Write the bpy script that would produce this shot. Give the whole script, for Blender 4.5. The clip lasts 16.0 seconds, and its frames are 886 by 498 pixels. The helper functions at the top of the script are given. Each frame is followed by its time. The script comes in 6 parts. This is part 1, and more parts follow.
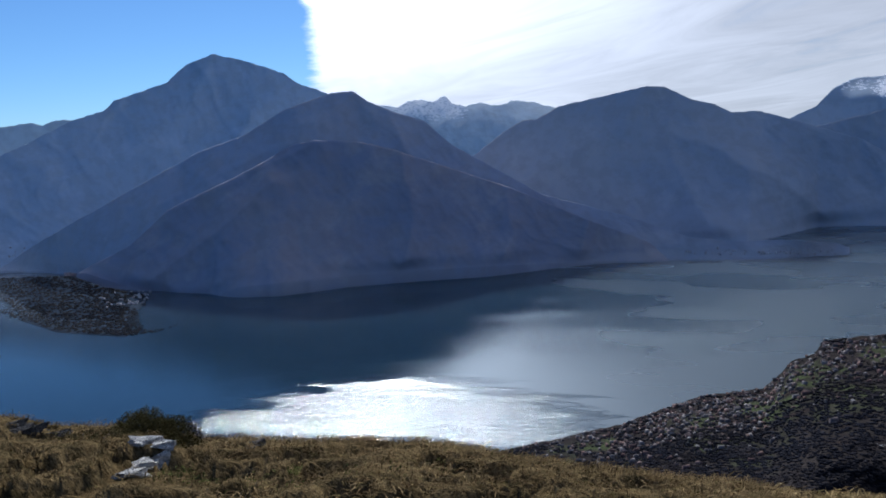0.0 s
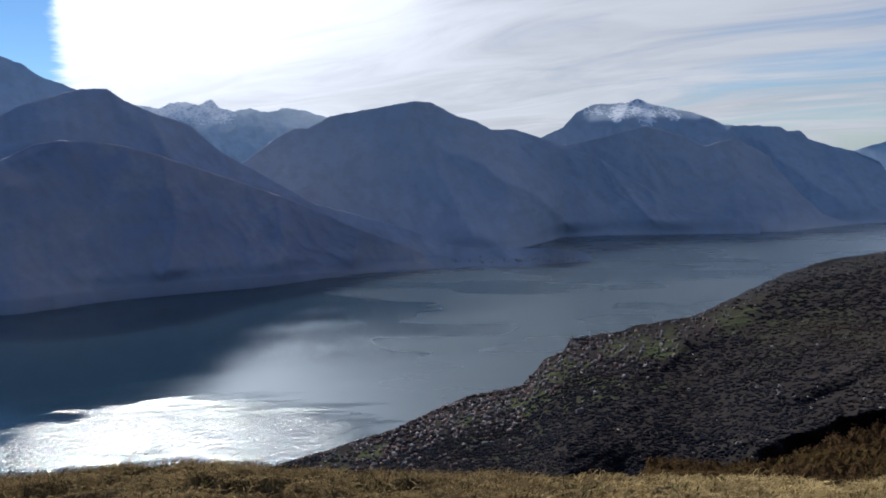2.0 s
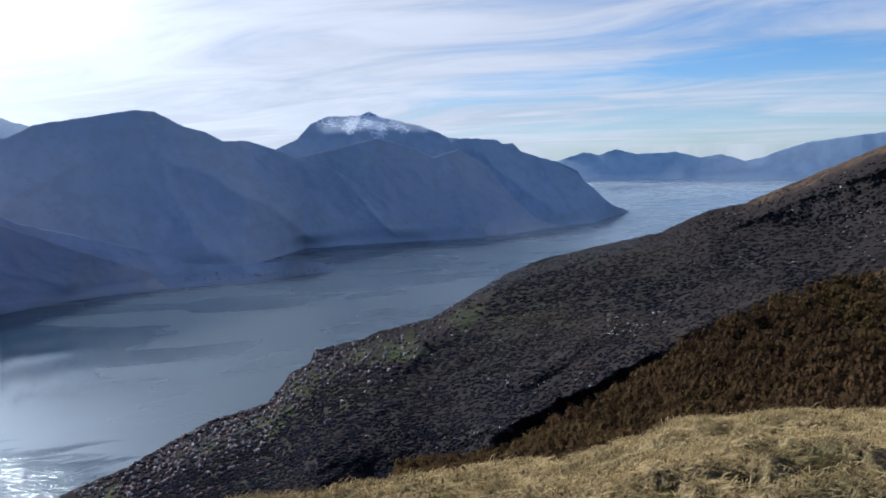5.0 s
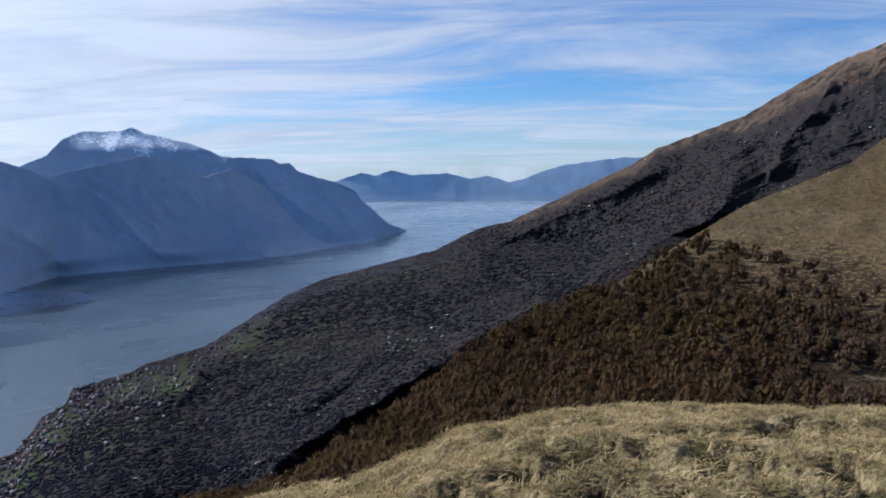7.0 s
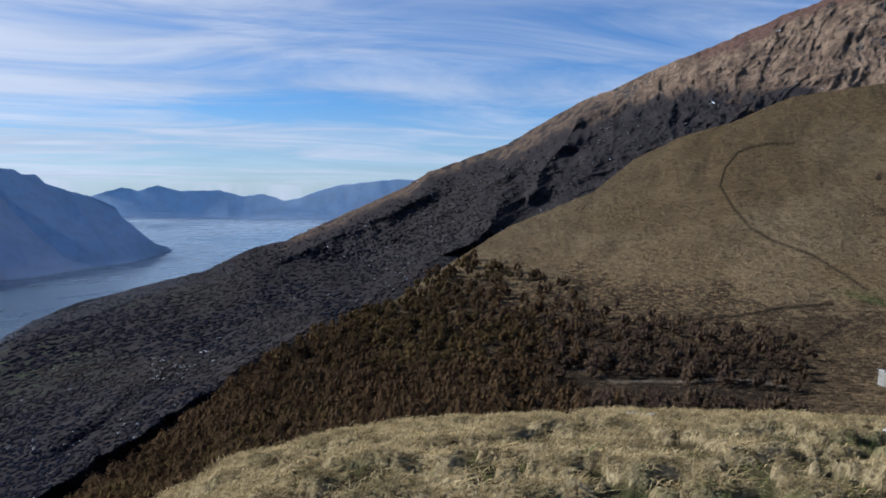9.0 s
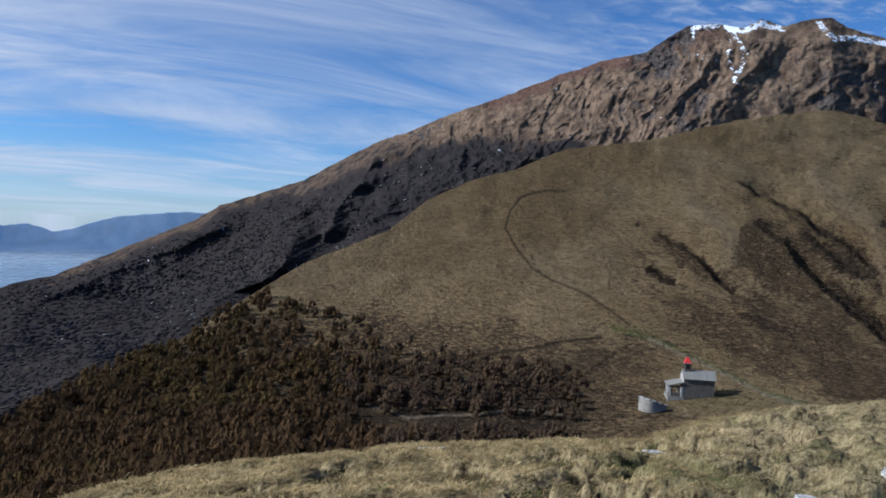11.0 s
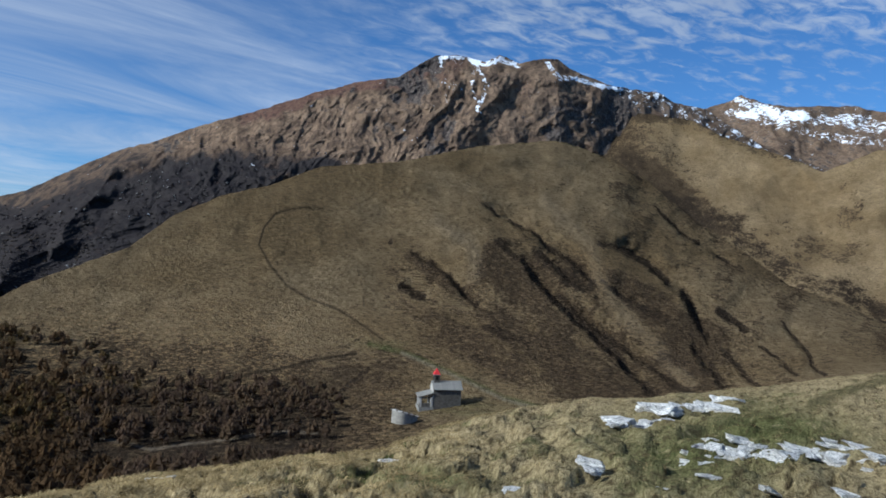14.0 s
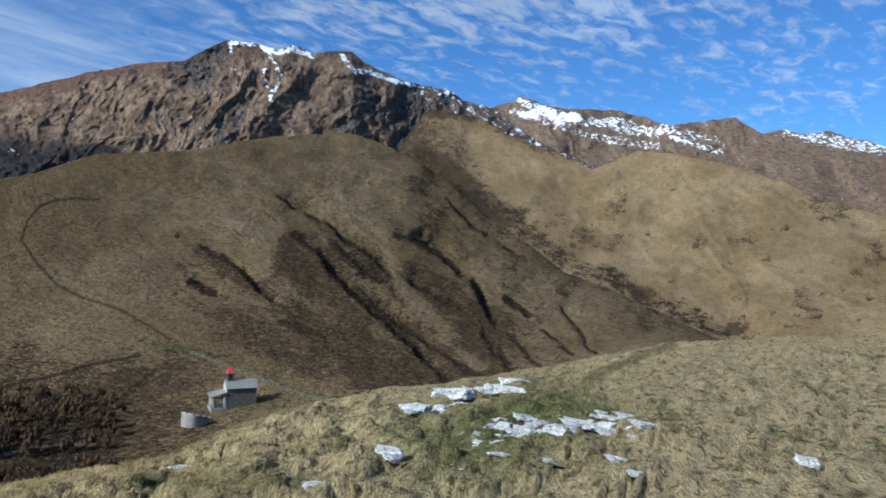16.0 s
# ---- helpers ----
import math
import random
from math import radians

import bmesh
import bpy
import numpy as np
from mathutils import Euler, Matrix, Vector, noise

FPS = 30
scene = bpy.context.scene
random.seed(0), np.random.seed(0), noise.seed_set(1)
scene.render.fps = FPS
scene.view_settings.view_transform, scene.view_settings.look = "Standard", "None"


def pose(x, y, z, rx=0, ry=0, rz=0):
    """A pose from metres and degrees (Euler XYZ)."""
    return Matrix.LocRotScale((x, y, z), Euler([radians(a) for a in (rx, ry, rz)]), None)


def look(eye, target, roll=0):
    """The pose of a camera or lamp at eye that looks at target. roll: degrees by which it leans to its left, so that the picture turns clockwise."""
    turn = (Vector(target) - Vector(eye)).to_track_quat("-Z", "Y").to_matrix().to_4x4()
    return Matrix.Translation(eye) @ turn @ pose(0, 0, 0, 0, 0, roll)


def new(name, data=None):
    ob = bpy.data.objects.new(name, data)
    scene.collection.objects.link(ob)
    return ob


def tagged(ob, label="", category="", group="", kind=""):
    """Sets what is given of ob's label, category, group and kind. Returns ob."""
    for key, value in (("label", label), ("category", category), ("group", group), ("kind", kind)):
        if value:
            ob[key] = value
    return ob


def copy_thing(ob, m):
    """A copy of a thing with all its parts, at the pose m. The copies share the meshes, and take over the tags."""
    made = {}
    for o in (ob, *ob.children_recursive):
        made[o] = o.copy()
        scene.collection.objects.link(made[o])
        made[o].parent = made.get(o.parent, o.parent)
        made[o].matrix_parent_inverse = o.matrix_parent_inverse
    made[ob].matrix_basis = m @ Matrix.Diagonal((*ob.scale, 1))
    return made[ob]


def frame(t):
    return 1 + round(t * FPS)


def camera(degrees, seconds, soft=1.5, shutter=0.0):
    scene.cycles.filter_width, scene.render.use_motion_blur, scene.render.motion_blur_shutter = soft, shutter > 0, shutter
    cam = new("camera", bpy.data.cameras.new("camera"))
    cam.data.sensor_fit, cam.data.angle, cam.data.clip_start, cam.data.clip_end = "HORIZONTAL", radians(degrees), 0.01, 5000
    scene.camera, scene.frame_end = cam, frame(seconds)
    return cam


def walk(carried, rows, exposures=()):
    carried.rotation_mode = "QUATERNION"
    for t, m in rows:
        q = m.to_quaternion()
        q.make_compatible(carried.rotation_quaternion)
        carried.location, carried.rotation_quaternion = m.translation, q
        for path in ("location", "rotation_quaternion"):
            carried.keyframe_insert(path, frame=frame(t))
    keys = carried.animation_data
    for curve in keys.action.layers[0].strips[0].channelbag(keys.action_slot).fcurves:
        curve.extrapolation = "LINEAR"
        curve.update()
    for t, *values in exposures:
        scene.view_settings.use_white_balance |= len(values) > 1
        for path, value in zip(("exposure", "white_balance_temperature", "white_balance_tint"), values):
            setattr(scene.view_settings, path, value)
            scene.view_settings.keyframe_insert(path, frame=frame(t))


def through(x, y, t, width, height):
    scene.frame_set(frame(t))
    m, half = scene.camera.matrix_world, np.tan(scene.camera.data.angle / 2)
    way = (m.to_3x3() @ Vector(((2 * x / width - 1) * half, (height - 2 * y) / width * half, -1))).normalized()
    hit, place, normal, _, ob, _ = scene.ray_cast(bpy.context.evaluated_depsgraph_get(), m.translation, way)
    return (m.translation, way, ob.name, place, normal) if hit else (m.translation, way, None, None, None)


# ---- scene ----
cam = camera(62.0, 16.0, soft=1.75)
# seconds, then the camera's turn in degrees (about x, y and z); the eye stays within a hand's width
TURNS = [
    (0.0, 81.85, 3.23, -0.46), (0.5, 81.91, 2.52, -4.70), (1.0, 82.32, 1.60, -8.85), (1.5, 82.15, 1.06, -12.96),
    (2.0, 81.92, 1.10, -17.88), (2.5, 82.12, 1.10, -21.50), (3.0, 82.42, 1.20, -25.22), (3.5, 82.67, 1.17, -29.32),
    (6.0, 82.81, 1.12, -45.67), (6.5, 83.41, 1.05, -50.98), (7.0, 83.74, 0.53, -55.11), (7.5, 84.23, 0.12, -59.13),
    (8.0, 84.17, -0.45, -63.51), (8.5, 84.76, -0.75, -68.37), (9.0, 85.34, -1.05, -72.27), (11.5, 89.51, -2.55, -91.43),
    (12.0, 90.14, -2.33, -94.56), (12.5, 90.77, -2.25, -98.19), (13.0, 90.96, -2.30, -101.61), (13.5, 91.05, -2.25, -103.64),
    (14.0, 90.93, -2.57, -106.83), (14.5, 90.87, -2.38, -109.92), (15.0, 90.60, -1.85, -114.53), (15.5, 90.76, -1.76, -118.05),
    (16.0, 90.94, -1.71, -122.56)]
EYE = 1.6
# a short sidestep late in the turn: seconds and metres towards bearing 210
STEPS = [(0.0, 0.0), (9.0, 0.0), (11.5, 0.01), (12.0, 0.06), (12.5, 0.105), (13.0, 0.16), (13.5, 0.19), (14.0, 0.225), (14.5, 0.222), (15.0, 0.208), (16.0, 0.21)]
SIDE = Vector((math.sin(radians(210)), math.cos(radians(210)), 0.0))


def eye_at(t):
    return SIDE * float(np.interp(t, [p[0] for p in STEPS], [p[1] for p in STEPS])) + Vector((0, 0, EYE))


walk(cam, [(t, pose(*eye_at(t), rx, ry, rz)) for t, rx, ry, rz in TURNS],
     [(0.0, -0.22, 5700, 10), (1.5, -0.2, 6150, 10), (3.5, 0.02, 5950, 10), (6.0, 0.12, 5550, 10), (9.0, 0.05, 5400, 10), (12.5, 0.0, 5350, 6), (13.5, -0.05, 5350, 4), (15.0, 0.15, 5450, 7), (16.0, 0.2, 5250, 4)])

# ---- light ----
SUN_AZ, SUN_EL = -7.0, 32.0
LAKE = EYE - 190.0


def way(az, el):
    a, e = radians(az), radians(el)
    return Vector((math.sin(a) * math.cos(e), math.cos(a) * math.cos(e), math.sin(e)))


sun_way = way(SUN_AZ, SUN_EL)
sun = new("sun", bpy.data.lights.new("sun", "SUN"))
sun.data.energy, sun.data.angle, sun.data.color = 4.3, radians(0.6), (1.0, 0.94, 0.84)
sun.matrix_world = look(sun_way * 100, (0, 0, 0))

scene.view_settings.exposure = 0.0


class Nodes:
    """Short hand for building node trees."""

    def __init__(self, tree):
        self.tree = tree
        tree.nodes.clear()

    def add(self, kind, **settings):
        node = self.tree.nodes.new(kind)
        for key, value in settings.items():
            if key == "op":
                node.operation = value
            elif key == "dims":
                node.noise_dimensions = value
            elif key == "blend":
                node.blend_type = value
            elif key == "mode":
                node.data_type = value
            elif key == "attr":
                node.attribute_name = value
        return node

    def link(self, a, b):
        self.tree.links.new(a, b)

    def put(self, socket, value):
        if hasattr(value, "is_output"):
            self.link(value, socket)
        else:
            socket.default_value = value

    def math(self, op, a, b=None, c=None):
        n = self.add("ShaderNodeMath", op=op)
        for i, v in enumerate((a, b, c)):
            if v is not None:
                self.put(n.inputs[i], v)
        return n.outputs[0]

    def step(self, x, lo, hi, a=0.0, b=1.0):
        n = self.add("ShaderNodeMapRange")
        n.interpolation_type = "SMOOTHSTEP"
        for i, v in enumerate((x, lo, hi, a, b)):
            self.put(n.inputs[i], v)
        return n.outputs[0]

    def mix(self, f, a, b, blend="MIX"):
        n = self.add("ShaderNodeMix", mode="RGBA")
        n.blend_type = blend
        self.put(n.inputs[0], f)
        for i, v in ((6, a), (7, b)):
            self.put(n.inputs[i], (*v, 1.0) if isinstance(v, tuple) and len(v) == 3 else v)
        return n.outputs[2]

    def noise(self, vector, scale, detail=5.0, rough=0.55, distort=0.0, lac=2.0):
        n = self.add("ShaderNodeTexNoise")
        self.put(n.inputs["Vector"], vector)
        n.inputs["Scale"].default_value, n.inputs["Detail"].default_value = scale, detail
        n.inputs["Roughness"].default_value, n.inputs["Distortion"].default_value = rough, distort
        n.inputs["Lacunarity"].default_value = lac
        return n.outputs["Fac"]

    def stretch(self, vector, sx, sy, sz, rz=0.0):
        first, n = self.add("ShaderNodeMapping"), self.add("ShaderNodeMapping")
        self.link(vector, first.inputs[0])
        first.inputs["Rotation"].default_value = (0, 0, radians(rz))
        self.link(first.outputs[0], n.inputs[0])
        n.inputs["Scale"].default_value = (sx, sy, sz)
        return n.outputs[0]


world = bpy.data.worlds.new("sky")
scene.world = world
world.use_nodes = True
W = Nodes(world.node_tree)
air = W.add("ShaderNodeTexSky")
air.sky_type, air.sun_disc = "NISHITA", False
air.sun_elevation, air.sun_rotation = radians(SUN_EL), radians(SUN_AZ)
air.altitude, air.air_density, air.dust_density, air.ozone_density = 1100, 1.0, 0.15, 3.0
coord = W.add("ShaderNodeTexCoord").outputs["Generated"]
parts = W.add("ShaderNodeSeparateXYZ")
W.link(coord, parts.inputs[0])
sx, sy, sz = parts.outputs
azim = W.math("MULTIPLY", W.math("ARCTAN2", sx, sy), 57.2958)
flat = W.math("ADD", W.math("MAXIMUM", sz, 0.0), 0.10)
plane = W.add("ShaderNodeCombineXYZ")
W.link(W.math("DIVIDE", sx, flat), plane.inputs[0])
W.link(W.math("DIVIDE", sy, flat), plane.inputs[1])
deck = plane.outputs[0]
near_sun = W.add("ShaderNodeVectorMath", op="DOT_PRODUCT")
W.link(coord, near_sun.inputs[0])
near_sun.inputs[1].default_value = sun_way
glow = W.math("MAXIMUM", near_sun.outputs["Value"], 0.0)
# streaked high cloud, thick near the sun, broken into bands and ripples further round
wisps = W.noise(W.stretch(deck, 0.55, 1.15, 1.0, 62), 1.0, 9.0, 0.62, 1.0)
bands = W.noise(W.stretch(deck, 0.10, 0.85, 1.0, 68), 1.3, 5.0, 0.55, 0.3)
ripple = W.noise(W.stretch(deck, 1.0, 1.7, 1.0, 75), 8.5, 4.0, 0.6, 0.5)
ragged = W.math("MULTIPLY", W.math("SUBTRACT", W.noise(W.stretch(deck, 1.0, 1.0, 1.0), 3.0, 6.0, 0.6), 0.5), 3.0)
edge = W.step(W.math("ADD", azim, ragged), -9.6, -8.0)
thick = W.step(azim, -4.0, 75.0, 0.32, 0.0)
cover = W.math("ADD", W.math("MULTIPLY", wisps, 0.62), W.math("MULTIPLY", bands, 0.38))
far_round = W.step(azim, 85.0, 120.0)
fields = W.noise(deck, 0.9, 3.0, 0.5, 0.3)
dappled = W.math("ADD", W.math("ADD", W.math("MULTIPLY", ripple, 0.55), W.math("MULTIPLY", bands, 0.2)), W.math("MULTIPLY", fields, 0.30))
dappled = W.math("SUBTRACT", dappled, W.step(sz, 0.34, 0.20, 0.02, 0.10))
drift = W.add("ShaderNodeMix", mode="FLOAT")
for i, v in ((0, far_round), (2, cover), (3, dappled)):
    W.link(v, drift.inputs[i])
cover = drift.outputs[0]
cover = W.math("ADD", cover, thick)
cloud = W.math("MULTIPLY", W.step(cover, W.step(far_round, 0.0, 1.0, 0.36, 0.43), W.step(far_round, 0.0, 1.0, 0.70, 0.60)), edge)
cloud = W.math("MULTIPLY", cloud, W.step(azim, 170.0, 150.0))
low = W.step(sz, 0.0, 0.13, 0.5, 0.0)
cloud = W.math("MAXIMUM", cloud, W.math("MULTIPLY", low, edge))
cloud = W.math("MULTIPLY", cloud, W.step(azim, 60.0, 130.0, 0.95, 0.6))
shine = W.math("ADD", W.math("MULTIPLY", W.math("POWER", glow, 22.0), 62.0), W.step(azim, 8.0, 60.0, 6.8, 5.0))
shine = W.math("MULTIPLY", shine, W.step(wisps, 0.25, 0.7, 0.84, 1.14))
white = W.add("ShaderNodeCombineColor")
for i, tint in enumerate((0.98, 1.0, 1.07)):
    W.link(W.math("MULTIPLY", shine, tint), white.inputs[i])
blue = W.mix(1.0, air.outputs[0], (0.56, 0.74, 0.92), "MULTIPLY")
seen = W.mix(cloud, blue, white.outputs[0])
back = W.add("ShaderNodeBackground")
W.link(seen, back.inputs[0])
back.inputs[1].default_value = 0.11
W.link(back.outputs[0], W.add("ShaderNodeOutputWorld").inputs[0])

# ---- the plan: ridge lines and shores as bearing and height angle from the viewpoint ----
MEADOW = [(-32.5, -16.8), (-29.3, -18.2), (-25.7, -18.9), (-20.0, -20.8), (-14.6, -22.1), (-7.5, -22.8), (8.9, -25.3), (17.7, -26.0), (32.7, -26.1), (45.2, -24.2), (46.5, -24.6), (55.6, -21.2), (64.6, -19.1), (73.2, -18.1), (82.2, -17.4), (104.0, -15.0), (108.1, -13.0), (119.2, -9.9), (123.8, -9.5), (129.6, -8.3), (140.4, -5.6), (153.6, -4.1)]
LEGNONE = [(-30.4, 0.8), (-25.7, 3.0), (-23.9, 3.5), (-22.9, 4.3), (-19.4, 5.4), (-18.0, 6.6), (-16.2, 7.3), (-14.0, 6.8), (-12.0, 6.1), (-11.2, 5.8), (-10.1, 5.0), (-8.0, 4.2), (-5.7, 1.8), (-3.3, -1.8)]
LEGNONCINO = [(-31.4, -6.7), (-29.1, -5.3), (-17.8, 0.4), (-14.5, 1.4), (-11.5, 3.1), (-8.0, 4.2), (-6.1, 4.3), (-5.1, 3.5), (-3.0, 2.5), (-0.9, 1.8), (1.1, -0.1), (7.9, -4.3), (15.1, -6.5), (18.7, -7.9), (21.8, -8.2), (25.5, -8.1), (28.4, -8.3), (29.6, -8.8)]
SNOWFAR = [(-5.5, 3.3), (-2.8, 2.9), (-2.1, 3.3), (-1.0, 3.4), (-0.2, 3.2), (0.8, 3.6), (1.3, 3.0), (2.4, 2.7), (3.5, 2.9), (4.8, 2.6), (5.8, 2.9), (7.5, 2.8), (10.2, 1.7)]
MUGGIO = [(1.1, -2.0), (3.0, -0.9), (5.1, 0.6), (6.6, 1.4), (7.7, 1.4), (9.4, 2.3), (15.8, 3.3), (17.0, 3.2), (18.8, 2.2), (20.5, 1.7), (21.5, 1.1), (23.5, 1.0), (29.6, -1.2), (35.6, -5.0), (41.2, -6.1)]
GRIGNA = [(23.1, -0.6), (27.0, 1.1), (28.1, 2.3), (29.4, 2.8), (31.6, 2.8), (32.5, 3.1), (33.5, 2.6), (36.3, 2.0), (38.6, 1.0), (42.2, 0.8), (42.6, 0.5), (43.4, 0.5), (44.0, -0.1), (45.3, -0.6), (46.9, -1.0), (48.3, -1.7), (48.9, -2.5), (50.8, -4.2), (52.0, -4.7)]
FARHILLS = [(44.5, -1.7), (48.8, -0.3), (49.9, -0.5), (51.2, -0.1), (52.7, -0.5), (55.4, -0.4), (57.1, -0.8), (58.6, -0.6), (60.2, -1.1), (61.2, -0.9), (63.0, -0.2), (64.5, 0.2), (68.6, 0.7), (70.3, 0.7), (73.0, 0.2)]
FARLEFT = [(-30.1, 2.7), (-28.3, 2.9), (-27.6, 2.7), (-26.8, 3.0), (-25.9, 3.0), (-24.7, 2.6)]
PENTOP = [(-31.3, -7.2), (-26.9, -7.7), (-25.2, -8.7), (-21.2, -9.9), (-19.7, -11.0), (-19.2, -11.8)]
PENBASE = [(-31.6, -9.6), (-28.4, -11.4), (-24.2, -12.4), (-21.5, -12.4), (-19.2, -11.8)]
SHORE_E = [(-31.3, -6.7), (-26.1, -7.6), (-23.0, -9.2), (-20.5, -10.4), (-18.5, -10.7), (-16.0, -9.9), (26.3, -9.5), (29.1, -9.1), (29.6, -8.8)]
SHORE_S = [(22.8, -8.4), (27.2, -7.2), (42.9, -6.7), (49.7, -5.6), (52.2, -4.8)]
SHORE_FAR = [(44.0, -2.5), (56.0, -2.4), (58.0, -2.6), (75.0, -2.6)]
BREG = [(-12.0, -31.0), (-2.0, -25.6), (3.0, -23.8), (9.0, -22.7), (13.4, -21.7), (19.4, -19.4), (23.8, -18.6), (25.2, -17.2), (25.6, -16.6), (27.2, -15.9), (27.7, -14.9), (28.1, -14.9), (31.5, -14.3), (32.0, -14.0), (36.9, -12.9), (42.9, -9.5), (45.4, -8.5), (54.6, -6.3), (58.0, -4.6), (60.2, -4.2), (69.5, 0.2), (71.1, 1.3), (77.2, 3.5), (79.7, 5.1), (83.4, 7.1), (84.8, 7.5), (87.2, 8.7), (94.0, 11.3), (96.2, 12.2), (99.7, 13.3), (102.7, 13.9), (105.5, 15.6), (107.4, 15.7), (109.4, 15.3), (110.6, 15.8), (112.1, 15.2), (113.7, 15.6), (115.0, 15.6), (116.0, 14.9), (119.3, 13.6), (122.7, 13.1), (123.8, 12.4), (126.0, 11.9), (127.3, 10.9), (130.0, 9.2), (134.3, 7.4), (142.1, 3.6)]
CHAPELHILL = [(38.7, -25.1), (43.1, -23.8), (49.3, -20.3), (54.0, -17.0), (57.5, -14.4), (60.7, -12.5), (62.6, -11.2), (68.7, -8.6), (77.4, -2.8), (83.8, -0.0), (86.6, 2.4), (89.9, 4.1), (93.6, 5.2), (97.2, 6.8), (103.0, 7.5), (109.4, 9.0), (115.1, 9.6), (117.0, 9.1), (119.5, 8.1), (122.2, 6.6), (125.3, 4.0), (128.9, 1.7), (132.0, -0.6), (135.4, -1.7), (140.3, -3.9), (144.3, -5.5), (149.5, -7.5)]
SPUR = [(106.0, 5.0), (112.0, 8.0), (115.5, 9.2), (117.0, 11.4), (118.5, 12.7), (121.0, 11.7), (125.0, 11.1), (127.3, 9.9), (131.7, 8.3), (133.9, 7.3), (135.1, 7.8), (137.2, 8.7), (140.0, 8.4), (144.0, 7.5), (147.7, 6.1), (148.8, 5.4), (153.5, 3.8), (160.0, 2.0)]
SNOWRANGE = [(122.9, 10.8), (128.4, 12.7), (129.9, 12.2), (131.6, 11.8), (135.5, 11.7), (139.6, 10.5), (143.9, 10.9), (145.8, 9.7), (147.1, 9.9), (148.7, 9.5), (149.8, 9.7), (153.4, 8.5)]
FOOTHILL = [(25.4, -0.6), (30.6, 0.5), (33.1, 1.1), (36.0, 0.2), (37.2, -0.5), (39.2, 0.1), (42.0, -1.5), (44.6, -3.0), (47.2, -4.5), (49.6, -5.6)]
WOODRIDGE = [(-27.5, -8.0), (-25.8, -7.1), (-23.1, -6.0), (-20.2, -3.6), (-14.7, -1.3), (-10.8, 0.6), (-9.2, 0.8), (-6.0, 0.5), (-3.2, -0.3), (5.3, -3.6), (11.3, -6.4), (15.8, -8.2), (17.2, -9.6)]

# ---- noise and sheets ----
def lattice(ix, iy, seed):
    h = np.sin(ix * 127.1 + iy * 311.7 + seed * 74.7) * 43758.5453
    return h - np.floor(h)


def soft_noise(x, y, seed=0):
    """Smooth value noise, -1 to 1."""
    x, y = np.asarray(x, float), np.asarray(y, float)
    ix, iy = np.floor(x), np.floor(y)
    fx, fy = x - ix, y - iy
    fx, fy = fx * fx * fx * (fx * (fx * 6 - 15) + 10), fy * fy * fy * (fy * (fy * 6 - 15) + 10)
    a, b = lattice(ix, iy, seed), lattice(ix + 1, iy, seed)
    c, d = lattice(ix, iy + 1, seed), lattice(ix + 1, iy + 1, seed)
    return 2 * ((a + (b - a) * fx) * (1 - fy) + (c + (d - c) * fx) * fy) - 1


def fbm(x, y, octaves=5, seed=0, gain=0.5):
    total, amp, norm = 0, 1.0, 0.0
    for k in range(octaves):
        total = total + amp * soft_noise(x * 2 ** k + 17.3 * k, y * 2 ** k - 9.1 * k, seed + k)
        norm += amp
        amp *= gain
    return total / norm


def ridged(x, y, octaves=5, seed=0, gain=0.5):
    total, amp, norm = 0, 1.0, 0.0
    for k in range(octaves):
        total = total + amp * (1 - 2 * np.abs(soft_noise(x * 2 ** k + 5.7 * k, y * 2 ** k + 3.3 * k, seed + k)))
        norm += amp
        amp *= gain
    return total / norm


def line(points):
    a, b = np.array([p[0] for p in points]), np.array([p[1] for p in points])
    return lambda az: np.interp(az, a, b)


def smooth(x, lo, hi):
    u = np.clip((np.asarray(x, float) - lo) / (hi - lo), 0, 1)
    return u * u * (3 - 2 * u)


def shore_radius(el):
    return 190.0 / np.tan(np.radians(np.clip(-el, 1.8, 60)))


def place(az, el, r):
    """World place at a bearing, a height angle and a level distance."""
    a, e = np.radians(az), np.radians(el)
    return np.stack([r * np.sin(a), r * np.cos(a), EYE + r * np.tan(e)], -1)


def grid_mesh(name, points, masks=()):
    """A mesh over a grid of points (columns, rows, 3), with named masks at its corners."""
    n, m = points.shape[:2]
    index = np.arange(n * m).reshape(n, m)
    quads = np.stack([index[:-1, :-1], index[1:, :-1], index[1:, 1:], index[:-1, 1:]], -1).reshape(-1, 4)
    mesh = bpy.data.meshes.new(name)
    mesh.vertices.add(n * m)
    mesh.vertices.foreach_set("co", points.reshape(-1).astype(np.float32))
    mesh.loops.add(quads.size)
    mesh.loops.foreach_set("vertex_index", quads.reshape(-1).astype(np.int32))
    mesh.polygons.add(len(quads))
    mesh.polygons.foreach_set("loop_start", np.arange(0, quads.size, 4, dtype=np.int32))
    mesh.update(calc_edges=True)
    mesh.polygons.foreach_set("use_smooth", np.ones(len(quads), bool))
    for key, values in masks:
        layer = mesh.attributes.new(key, "FLOAT", "POINT")
        layer.data.foreach_set("value", np.clip(values, 0, 1).reshape(-1).astype(np.float32))
    return mesh


